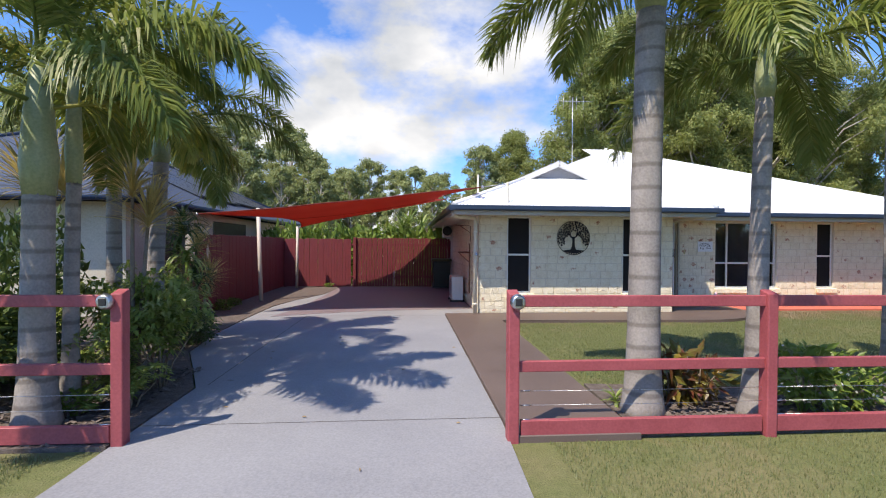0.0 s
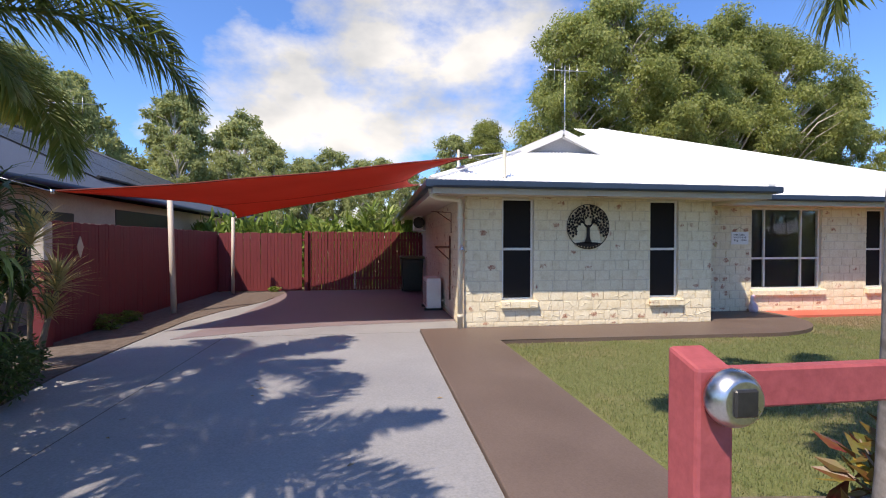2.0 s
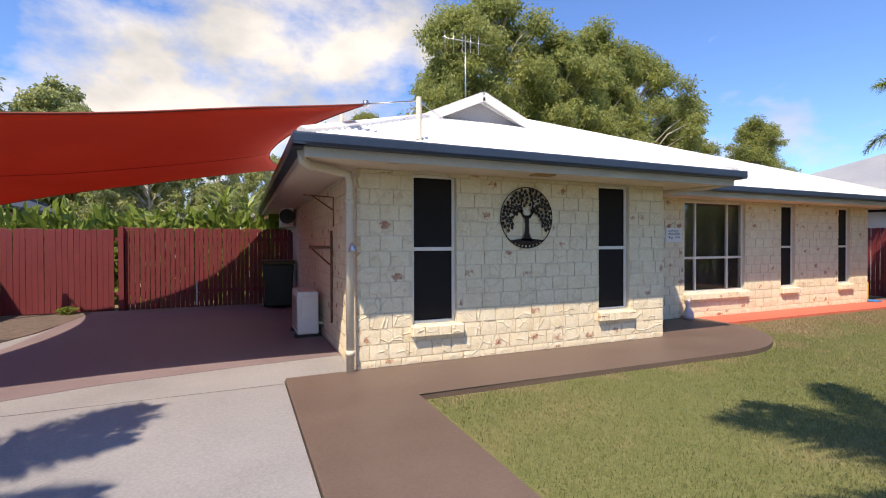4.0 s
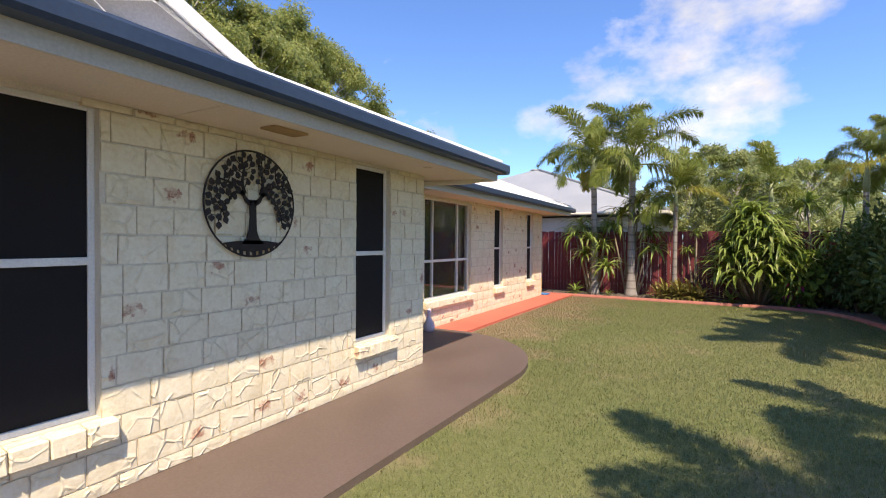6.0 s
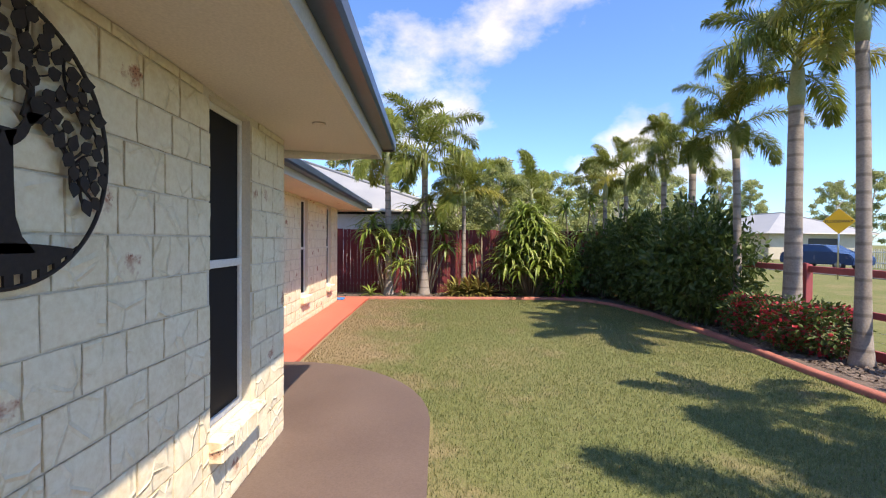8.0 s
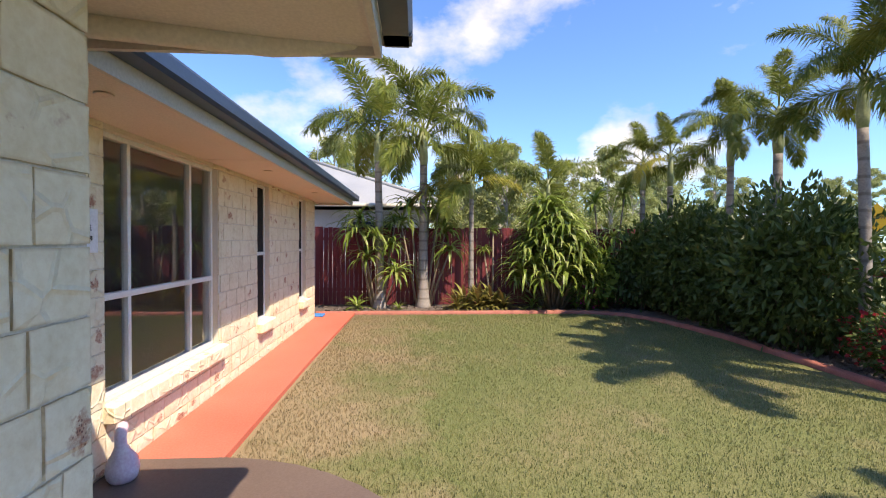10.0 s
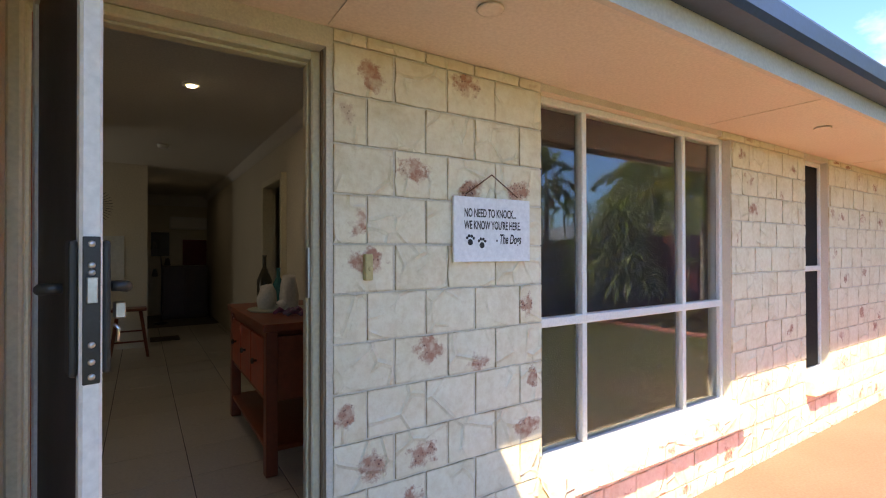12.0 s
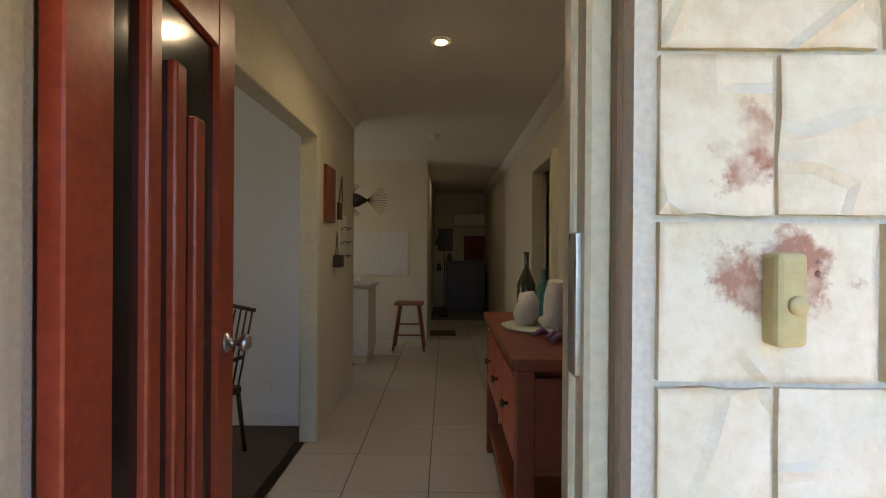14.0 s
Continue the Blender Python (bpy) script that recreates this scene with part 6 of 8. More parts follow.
# antenna masts
for x, y, z0, z1, arms in ((5.9, 17.0, 4.6, 7.1, 5), (27, 14.5, 4.2, 7.0, 4), (-9.4, 18.0, 4.1, 5.7, 7)):
    an = tagged(thing("tv_antenna", (x, y, z0), "thin metal television antenna on a roof", "antenna"))
    bm = bmesh.new()
    tube(bm, [(0, 0, 0), (0, 0, z1 - z0)], 0.018, 6)
    part("mast", bm, M_STEEL, an)
    for k in range(arms):
        bm = bmesh.new()
        zz1 = z1 - z0 - 0.1
        tube(bm, [(-0.6 + 0.25 * k, 0, zz1 - 0.35), (-0.6 + 0.25 * k, 0, zz1 + 0.15)], 0.008, 4)
        part("antenna_rod", bm, M_STEEL, an)
    bm = bmesh.new()
    tube(bm, [(-0.7, 0, z1 - z0 - 0.15), (0.25 * arms - 0.5, 0, z1 - z0 - 0.15)], 0.01, 5)
    part("boom", bm, M_STEEL, an)


def text_mesh(body, size, material, align="CENTER", shear=0.0, extrude=0.0):
    cu = bpy.data.curves.new("lettering", "FONT")
    cu.body, cu.size, cu.align_x, cu.shear, cu.extrude, cu.space_character, cu.offset = body, size, align, shear, extrude, 1.0, size * 0.022
    tmp = bpy.data.objects.new("lettering_tmp", cu)
    scene.collection.objects.link(tmp)
    bpy.context.view_layer.update()
    me = bpy.data.meshes.new_from_object(tmp.evaluated_get(bpy.context.evaluated_depsgraph_get()))
    bpy.data.objects.remove(tmp)
    me.materials.clear()
    me.materials.append(material)
    return me


M_YELLOW = surf("yellow_sign_sheet", (0.68, 0.36, 0.01), (0.76, 0.42, 0.02), 2, 40, 0.5, 0.02)
rs = tagged(thing("road_sign", (22.6, -8.4, 0), "yellow diamond floodway warning sign on a pole", "road sign", rz=-132))
bm = bmesh.new()
tube(bm, [(0, 0, -0.1), (0, 0, 3.1)], 0.03, 8)
part("pole", bm, M_STEEL, rs)
bm = bmesh.new()
soft_box(bm, -0.40, 0.40, -0.045, -0.03, -0.40, 0.40, 0.01, 1)
bm.transform(pose(0, 0, 2.55, 0, 45, 0))
part("sign_plate", bm, M_YELLOW, rs)
o = part("lettering", text_mesh("FLOODWAY", 0.17, M_BLACK), M_BLACK, rs, "black lettering")
o.matrix_basis = pose(0, -0.05, 2.49, 90, 0, 0)


def parked_car(x, y, rz):
    M_CAR = surf("blue_car_paint", (0.018, 0.050, 0.13), (0.024, 0.065, 0.16), 2, 60, 0.25, 0.0)
    car = tagged(thing("parked_car", (x, y, 0), "dark blue car parked on the street verge", "car", rz=rz))
    bm = bmesh.new()
    side = [(-2.2, 0.35), (-2.25, 0.75), (-2.0, 0.98), (-1.1, 1.05), (-0.5, 1.48), (0.9, 1.52), (1.6, 1.05), (2.15, 0.98), (2.25, 0.6), (2.2, 0.32)]
    rows = [[bm.verts.new((px, s * (0.86 if pz < 1.1 else 0.68), pz)) for px, pz in side] for s in (-1, 1)]
    n = len(side)
    for k in range(n):
        bm.faces.new((rows[0][k], rows[0][(k + 1) % n], rows[1][(k + 1) % n], rows[1][k]))
    bm.faces.new(rows[0][::-1])
    bm.faces.new(rows[1])
    bmesh.ops.bevel(bm, geom=bm.edges[:], offset=0.05, segments=2, affect="EDGES")
    part("body", bm, M_CAR, car)
    for s in (-1, 1):
        bm = bmesh.new()
        vs = [bm.verts.new((px, s * (0.80 if pz < 1.15 else 0.71), pz)) for px, pz in ((-0.95, 1.08), (-0.5, 1.42), (0.85, 1.45), (1.35, 1.08))]
        bm.faces.new(vs)
        part("side_window", bm, M_BLACK, car)
        for wx in (-1.4, 1.4):
            bm = bmesh.new()
            lathe(bm, [(0.1, 0), (0.31, 0.0), (0.33, 0.04), (0.33, 0.16), (0.30, 0.2), (0.2, 0.2)], sides=18)
            bm.transform(pose(wx, s * 0.74 + (0.0 if s < 0 else 0.0), 0.33, 90, 0, 0) @ pose(0, 0, -0.1))
            w = part("wheel", bm, M_BLACK, car)
            bm = bmesh.new()
            lathe(bm, [(0.05, 0), (0.19, 0.0), (0.19, 0.02), (0.05, 0.03)], sides=14)
            bm.transform(pose(wx, s * 0.86, 0.33, 90, 0, 0))
            part("rim", bm, M_STEEL, w)


parked_car(30.5, -14.6, 12)
pf = tagged(thing("picket_fence", (34, -19.5, 0), "pale picket fence across the street", "fence"))
bm = bmesh.new()
soft_box(bm, -0.03, 0.03, -0.01, 0.01, 0, 1.25, 0.004, 1)
pick = to_mesh("picket", bm, M_WHITEFRAME)
for i in range(110):
    part("picket", pick, M_WHITEFRAME, pf, loc=(-14 + i * 0.16, 0, 0))
for z in (0.3, 1.0):
    bm = bmesh.new()
    soft_box(bm, -14.1, 3.6, 0.012, 0.05, z, z + 0.08, 0.004, 1)
    part("fence_rail", bm, M_WHITEFRAME, pf)

# ---- fixtures on the outside of the house ----
dp = tagged(thing("downpipe", (1.385, 10.68, 0.02), "cream round downpipe with an offset elbow at the eaves", "downpipe"))
bm = bmesh.new()
tube(bm, [(0, 0, 0.0), (0, 0, 2.10), (-0.02, 0.0, 2.20), (-0.12, -0.02, 2.225), (-0.46, -0.30, 2.225), (-0.54, -0.40, 2.25), (-0.56, -0.42, 2.36)], 0.045, 12)
part("pipe", bm, M_PIPE, dp)
for z in (0.24, 1.9):
    bm = bmesh.new()
    lathe(bm, [(0.05, -0.03), (0.054, -0.03), (0.054, 0.03), (0.05, 0.03)], (0, 0, z), 14)
    part("collar", bm, M_PIPE, dp)
dp2 = tagged(thing("downpipe", (6.40, 10.09, 2.33), "short cream pipe elbow under the gutter end", "downpipe"))
bm = bmesh.new()
tube(bm, [(0.35, 0.0, 0.06), (0.34, 0.06, 0.0), (0.30, 0.35, -0.03), (0.0, 1.45, -0.05), (-0.22, 1.72, -0.05), (-0.25, 1.75, -0.10)], 0.045, 12)
part("pipe", bm, M_PIPE, dp2)
bl = tagged(thing("wall_bell", (1.40, 10.60, 1.46), "small hanging metal bell by the downpipe", "bell"))
bm = bmesh.new()
lathe(bm, [(0.055, -0.08), (0.045, -0.06), (0.034, -0.01), (0.012, 0.01), (0.004, 0.02)], sides=16)
part("bell_cup", bm, M_STEEL, bl)
bm = bmesh.new()
tube(bm, [(0, 0, -0.02), (0, 0, -0.24)], 0.004, 5)
part("cord", bm, M_PIPE, bl)


def air_conditioner():
    ac = tagged(thing("air_conditioner", (1.31, 13.25, 0.03), "white outdoor air conditioner unit standing against the wall", "air conditioner"))
    bm = bmesh.new()
    soft_box(bm, -0.24, 0.08, -0.25, 0.55, 0.04, 0.70, 0.02, 2)
    part("casing", bm, M_WHITEFRAME, ac)
    bm = bmesh.new()
    for k in range(10):
        soft_box(bm, -0.252, -0.238, -0.18, 0.46, 0.12 + k * 0.052, 0.135 + k * 0.052, 0.003, 1)
    part("grille", bm, M_BLACK, ac)
    bm = bmesh.new()
    soft_box(bm, -0.18, 0.02, -0.262, -0.245, 0.30, 0.62, 0.004, 1)
    part("service_panel", bm, M_WHITEFRAME, ac)
    for y in (-0.15, 0.45):
        bm = bmesh.new()
        soft_box(bm, -0.28, 0.12, y - 0.03, y + 0.03, -0.03, 0.045, 0.005, 1)
        part("foot", bm, M_BLACK, ac)
    bm = bmesh.new()
    tube(bm, [(0.06, -0.2, 0.2), (0.14, -0.22, 0.2), (0.16, -0.22, 0.16)], 0.022, 8)
    part("pipe", bm, M_PIPE, ac)


air_conditioner()


def wall_condenser():
    c = tagged(thing("wall_condenser", (1.27, 17.25, 1.86), "white air conditioner condenser on brackets high on the side wall", "air conditioner"))
    bm = bmesh.new()
    soft_box(bm, -0.13, 0.13, -0.34, 0.34, 0.03, 0.46, 0.015, 2)
    part("casing", bm, M_WHITEFRAME, c)
    bm = bmesh.new()
    lathe(bm, [(0.15, 0.0), (0.17, 0.0), (0.17, 0.012), (0.15, 0.012), (0.03, 0.014), (0.01, 0.014)], sides=24)
    bm.transform(pose(0.0, -0.341, 0.25, 90))
    part("fan_guard", bm, M_BLACK, c)
    for y in (-0.22, 0.22):
        bm = bmesh.new()
        soft_box(bm, -0.15, 0.20, y - 0.015, y + 0.015, 0.0, 0.029, 0.004, 1)
        part("bracket", bm, M_STEEL, c)


wall_condenser()


def wheelie_bin():
    M_BIN = surf("dark_green_plastic", (0.010, 0.020, 0.016), (0.018, 0.030, 0.025), 4, 70, 0.5, 0.1)
    b = tagged(thing("wheelie_bin", (1.06, 16.95, 0.017), "dark green wheelie bin with a flat lid", "bin"))
    bm = bmesh.new()
    soft_box(bm, -0.33, 0.33, -0.33, 0.33, 0.06, 1.0, 0.03, 2)
    for v in bm.verts:
        k = 0.80 + 0.20 * v.co.z
        v.co.x *= k
        v.co.y *= k
    part("body", bm, M_BIN, b)
    bm = bmesh.new()
    soft_box(bm, -0.36, 0.36, -0.37, 0.36, 1.0, 1.09, 0.03, 2)
    part("lid", bm, surf("faded_lid_plastic", (0.05, 0.05, 0.022), (0.09, 0.085, 0.04), 4, 60, 0.6, 0.1), b, "faded olive lid")
    bm = bmesh.new()
    tube(bm, [(-0.25, 0.40, 0.98), (0.25, 0.40, 0.98)], 0.018, 8)
    part("handle", bm, M_BIN, b)
    for x in (-0.27, 0.27):
        bm = bmesh.new()
        lathe(bm, [(0.02, -0.02), (0.10, -0.02), (0.10, 0.02), (0.02, 0.02)], sides=14)
        bm.transform(pose(x, 0.30, 0.10, 0, 90, 0))
        part("wheel", bm, M_BLACK, b)


wheelie_bin()
# hose reel shelf and drip rail on the side wall
sb = tagged(thing("wall_bracket", (1.46, 12.25, 0.35), "rusty steel bracket shelf fixed to the side wall", "bracket"))
M_RUST = surf("rusty_steel", (0.11, 0.045, 0.025), (0.20, 0.085, 0.05), 8, 70, 0.8, 0.3)
bm = bmesh.new()
tube(bm, [(0, 0, 0), (0, 0, 1.30)], 0.018, 6)
part("upright", bm, M_RUST, sb)
bm = bmesh.new()
soft_box(bm, -0.30, 0.0, -0.07, 0.07, 1.05, 1.09, 0.006, 1)
part("shelf", bm, M_RUST, sb)
bm = bmesh.new()
tube(bm, [(-0.27, 0, 1.05), (-0.02, 0, 0.82)], 0.012, 6)
part("brace", bm, M_RUST, sb)
hk = tagged(thing("hanging_bracket", (1.46, 12.1, 1.95), "thin steel hanging-basket bracket on the side wall", "bracket"))
bm = bmesh.new()
tube(bm, [(0, 0, -0.25), (0, 0, 0.16), (-0.40, 0, 0.18)], 0.009, 6)
tube(bm, [(0, 0, -0.02), (-0.28, 0, 0.17)], 0.009, 6)
part("arm", bm, M_RUST, hk)
# small vents and lamps in the eaves
M_VENT = surf("yellowed_vent_plastic", (0.42, 0.27, 0.13), (0.52, 0.35, 0.19), 8, 80, 0.6, 0.05)
ev = tagged(thing("eave_vent", (3.70, 10.36, WALL_TOP - 0.004), "tan plastic vent with a fine brown grille in the eaves", "vent"))
bm = bmesh.new()
for a in ((-0.15, 0.15, -0.075, -0.063), (-0.15, 0.15, 0.063, 0.075), (-0.15, -0.138, -0.063, 0.063), (0.138, 0.15, -0.063, 0.063)):
    box(bm, a[0], a[1], a[2], a[3], -0.012, 0.002)
part("vent_frame", bm, M_VENT, ev)
for k in range(8):
    bm = bmesh.new()
    box(bm, -0.138, 0.138, -0.061 + k * 0.0155, -0.053 + k * 0.0155, -0.009, 0.001)
    part("slat", bm, M_VENT, ev)
bm = bmesh.new()
box(bm, -0.138, 0.138, -0.063, 0.063, -0.002, 0.0015)
part("vent_backing", bm, M_DARKWOOD, ev)


def eave_light(x, y):
    l = tagged(thing("eave_downlight", (x, y, WALL_TOP - 0.001), "small round recessed downlight in the eaves, off", "downlight", "eave downlights"))
    bm = bmesh.new()
    lathe(bm, [(0.030, -0.001), (0.044, -0.003), (0.046, -0.007), (0.036, -0.010), (0.030, -0.007)], sides=20)
    part("trim_ring", bm, M_SOFFIT, l)
    bm = bmesh.new()
    lathe(bm, [(0.001, -0.002), (0.031, -0.002), (0.031, -0.004), (0.001, -0.004)], sides=16)
    part("lamp_glass", bm, M_STEEL, l)


for x, y in ((1.77, 10.30), (5.58, 10.33), (7.39, 11.49), (10.07, 11.50), (12.4, 11.5)):
    eave_light(x, y)
# joint strips between eaves sheets
for x, y0, y1 in ((3.1, 10.07, 10.71), (6.99, 11.26, 11.87), (9.4, 11.26, 11.87), (11.8, 11.26, 11.87)):
    bm = bmesh.new()
    box(bm, x - 0.006, x + 0.006, y0, y1, WALL_TOP - 0.003, WALL_TOP - 0.0005)
    tagged(part("eave_joint", bm, M_SOFFIT), "", "", "", "structure")


def tree_wall_art():
    """A round cut-metal tree of life, a little off the wall."""
    art = tagged(thing("tree_wall_art", (3.697, 10.700, 1.797), "round dark metal tree-of-life wall art on the block wall", "wall art"))
    R = 0.392
    bm = bmesh.new()
    ring = [(R * math.cos(a), 0, R * math.sin(a)) for a in (2 * math.pi * k / 72 for k in range(73))]
    tube(bm, ring, 0.007, 6, False)
    part("ring", bm, M_BRONZE, art)
    rng = random.Random(17)
    bm = bmesh.new()
    limbs = []

    def ribbon(pts, widths):
        lo = []
        for i, p in enumerate(pts):
            d = (Vector(pts[min(i + 1, len(pts) - 1)]) - Vector(pts[max(i - 1, 0)])).normalized()
            n = Vector((-d.y, d.x)) * widths[i] / 2
            q = Vector(p)
            lo.append([bm.verts.new((q.x + s * n.x, y, q.y + s * n.y)) for y in (-0.004, 0.004) for s in (-1, 1)])
        for a, b in zip(lo, lo[1:]):
            for i, j in ((0, 1), (1, 3), (3, 2), (2, 0)):
                bm.faces.new((a[i], a[j], b[j], b[i]))
        for e in (lo[0], lo[-1]):
            bm.faces.new((e[0], e[1], e[3], e[2]))

    def curve(p, q, bend, n=7):
        p, q = Vector(p), Vector(q)
        nrm = Vector((-(q - p).y, (q - p).x))
        return [tuple(p.lerp(q, t) + nrm * bend * math.sin(math.pi * t)) for t in (k / n for k in range(n + 1))]

    twigs = []
    ribbon([(0.0, -0.30), (0.0, -0.255), (0.0, -0.20), (0.003, -0.10), (0.0, 0.0), (0.0, 0.03)], [0.20, 0.11, 0.07, 0.055, 0.058, 0.085])
    for sgn in (-1, 1):
        for p, q, bend, w in (((0.012, 0.0), (0.085, 0.085), -0.15, 0.042), ((0.075, 0.07), (0.20, 0.01), 0.25, 0.030), ((0.08, 0.06), (0.27, 0.16), 0.10, 0.026), ((0.07, 0.07), (0.075, 0.24), -0.10, 0.028), ((0.18, 0.03), (0.27, -0.10), 0.10, 0.014)):
            c = curve((sgn * p[0], p[1]), (sgn * q[0], q[1]), sgn * bend)
            ribbon(c, [w * (1 - 0.6 * k / 7) for k in range(8)])
            twigs.append(c)
    part("tree_trunk", bm, M_BRONZE, art)
    bm = bmesh.new()
    mound = [(R * math.sin(a), -R * math.cos(a)) for a in (-0.86 + 1.72 * k / 24 for k in range(25))]
    rise = [(x, max(z, -0.272 - 0.03 * (abs(x) / 0.3) ** 2)) for x, z in mound]
    for k in range(24):
        lo = [mound[k], mound[k + 1]] if k % 2 == 0 else [(x, z + 0.035 * (1 - (x / 0.32) ** 2)) for x, z in (mound[k], mound[k + 1])]
        vs = [bm.verts.new((p[0], y, p[1])) for y in (-0.004, 0.004) for p in (lo[0], lo[1], rise[k + 1], rise[k])]
        for f in ((0, 1, 2, 3), (7, 6, 5, 4), (0, 4, 5, 1), (1, 5, 6, 2), (2, 6, 7, 3), (3, 7, 4, 0)):
            bm.faces.new([vs[n] for n in f])
    part("root_band", bm, M_BRONZE, art)
    done, tries = [], 0
    while len(done) < 104 and tries < 6000:
        tries += 1
        a, r = rng.uniform(-0.55, math.pi + 0.55), R * math.sqrt(rng.uniform(0.14, 0.90))
        x, z = r * math.cos(a), r * math.sin(a)
        if z < 0.03 and abs(x) < 0.20 or z < -0.20 or (abs(x) < 0.10 and z < 0.15):
            continue
        if any((x - u) ** 2 + (z - v) ** 2 < 0.0019 for u, v in done):
            continue
        done.append((x, z))
    bm = bmesh.new()
    for x, z in done:
        near = min((q for c in twigs for q in c[3:]), key=lambda q: (q[0] - x) ** 2 + (q[1] - z) ** 2 + (0.05 if math.hypot(*q) > math.hypot(x, z) else 0))
        ribbon(curve(near, (x, z), rng.uniform(-0.12, 0.12), 4), [0.006, 0.005, 0.0045, 0.004, 0.004])
    part("twig_spray", bm, M_BRONZE, art)
    for x, z in done:
        bm = bmesh.new()
        ang = math.atan2(z + 0.1, x) + rng.uniform(-0.9, 0.9) if z > -0.02 else -math.pi / 2 + rng.uniform(-0.7, 0.7)
        L, w = rng.uniform(0.050, 0.062), rng.uniform(0.020, 0.025)
        u, n = Vector((math.cos(ang), math.sin(ang))), Vector((-math.sin(ang), math.cos(ang)))
        o = Vector((x, z)) - u * L / 2
        outline = [o, o + u * L * 0.25 + n * w * 0.9, o + u * L * 0.55 + n * w, o + u * L, o + u * L * 0.55 - n * w, o + u * L * 0.25 - n * w * 0.9]
        tilt = rng.uniform(-0.008, 0.004)
        f0 = [bm.verts.new((p.x, -0.007 + tilt * ((p - o).length / L), p.y)) for p in outline]
        f1 = [bm.verts.new((p.x, -0.004 + tilt * ((p - o).length / L), p.y)) for p in outline]
        bm.faces.new(f0)
        bm.faces.new(f1[::-1])
        for k in range(6):
            bm.faces.new((f0[k], f0[(k + 1) % 6], f1[(k + 1) % 6], f1[k]))
        bmesh.ops.recalc_face_normals(bm, faces=bm.faces)
        part("leaf", bm, M_BRONZE, art)


tree_wall_art()


def wall_sign():
    M_SIGN = surf("white_sign_board", (0.74, 0.75, 0.77), (0.80, 0.81, 0.82), 2, 60, 0.5, 0.03)
    M_INK = surf("black_ink", (0.015, 0.015, 0.016), (0.025, 0.025, 0.026), 6, 60, 0.7, 0.0)
    x0, x1, z0, z1 = 7.496, 7.906, 1.482, 1.750
    cx, cz = (x0 + x1) / 2, (z0 + z1) / 2
    s = tagged(thing("wall_sign", (cx, PORCH_Y - 0.027, cz), "white sign about dogs hanging on a cord on the wall", "sign"))
    bm = bmesh.new()
    soft_box(bm, x0 - cx, x1 - cx, -0.008, 0.006, z0 - cz, z1 - cz, 0.002, 1)
    part("board", bm, M_SIGN, s)
    for body, size, x, z, al, sh in (("NO NEED TO KNOCK...", 0.042, -0.155, 0.052, "LEFT", 0.0), ("WE KNOW YOU'RE HERE.", 0.042, -0.155, 0.002, "LEFT", 0.0), ("- The Dogs", 0.050, 0.008, -0.058, "LEFT", 0.25)):
        o = part("lettering", text_mesh(body, size, M_INK, al, sh), M_INK, s, "black lettering")
        o.matrix_basis = pose(x, -0.0095, z, 90, 0, 0) @ Matrix.Diagonal((0.62, 1.15, 1, 1))
    for px in (-0.125, -0.065):
        bm = bmesh.new()
        for dx, dz, r in ((0, -0.008, 0.013), (-0.016, 0.010, 0.0062), (-0.006, 0.018, 0.0066), (0.007, 0.017, 0.0066), (0.017, 0.009, 0.0062)):
            vs = [bm.verts.new((px + dx + r * math.cos(a), -0.0095, -0.045 - (0.012 if px > -0.1 else 0) + dz + r * math.sin(a))) for a in (2 * math.pi * k / 12 for k in range(12))]
            bm.faces.new(vs)
        part("paw_print", bm, M_INK, s)
    bm = bmesh.new()
    tube(bm, [(-0.14, 0.0, 0.145), (0.0, 0.006, 0.235), (0.14, 0.0, 0.145)], 0.003, 5)
    part("cord", bm, M_RUST, s)


wall_sign()
bell = tagged(thing("door_bell", (7.131, PORCH_Y - 0.019, 1.469), "cream door bell push on a stained block", "door bell"))
bm = bmesh.new()
soft_box(bm, -0.016, 0.016, -0.018, 0.01, -0.048, 0.048, 0.006, 2)
M_YELLOWED = surf("yellowed_plastic", (0.46, 0.38, 0.17), (0.55, 0.46, 0.23), 6, 60, 0.5, 0.05)
part("bell_case", bm, M_YELLOWED, bell)
bm = bmesh.new()
lathe(bm, [(0.001, 0.0), (0.010, 0.0), (0.009, 0.004), (0.001, 0.005)], sides=14)
bm.transform(pose(0.004, -0.0175, -0.005, 90))
part("push_button", bm, M_YELLOWED, bell)

# garden bird figure by the path: one plain shape
bm = bmesh.new()
tube(bm, [(0.0, 0.0, 0.0), (0, 0, 0.02), (0, 0, 0.07), (0.0, 0, 0.13), (0.02, 0, 0.18), (0.045, 0, 0.24), (0.05, 0, 0.29), (0.03, 0, 0.325), (0.0, 0, 0.335), (-0.04, 0, 0.31), (-0.075, 0, 0.27)], [0.07, 0.085, 0.095, 0.085, 0.055, 0.034, 0.032, 0.036, 0.036, 0.024, 0.008], 12)
bird = part("bird_figurine", bm, surf("white_pink_glaze", (0.74, 0.42, 0.52), (0.80, 0.74, 0.76), 7, 60, 0.4, 0.05))
bird.matrix_world = pose(7.93, 11.74, PATHZ, 0, 0, 200)
tagged(bird, "white and pink bird figurine at the path corner", "figurine")

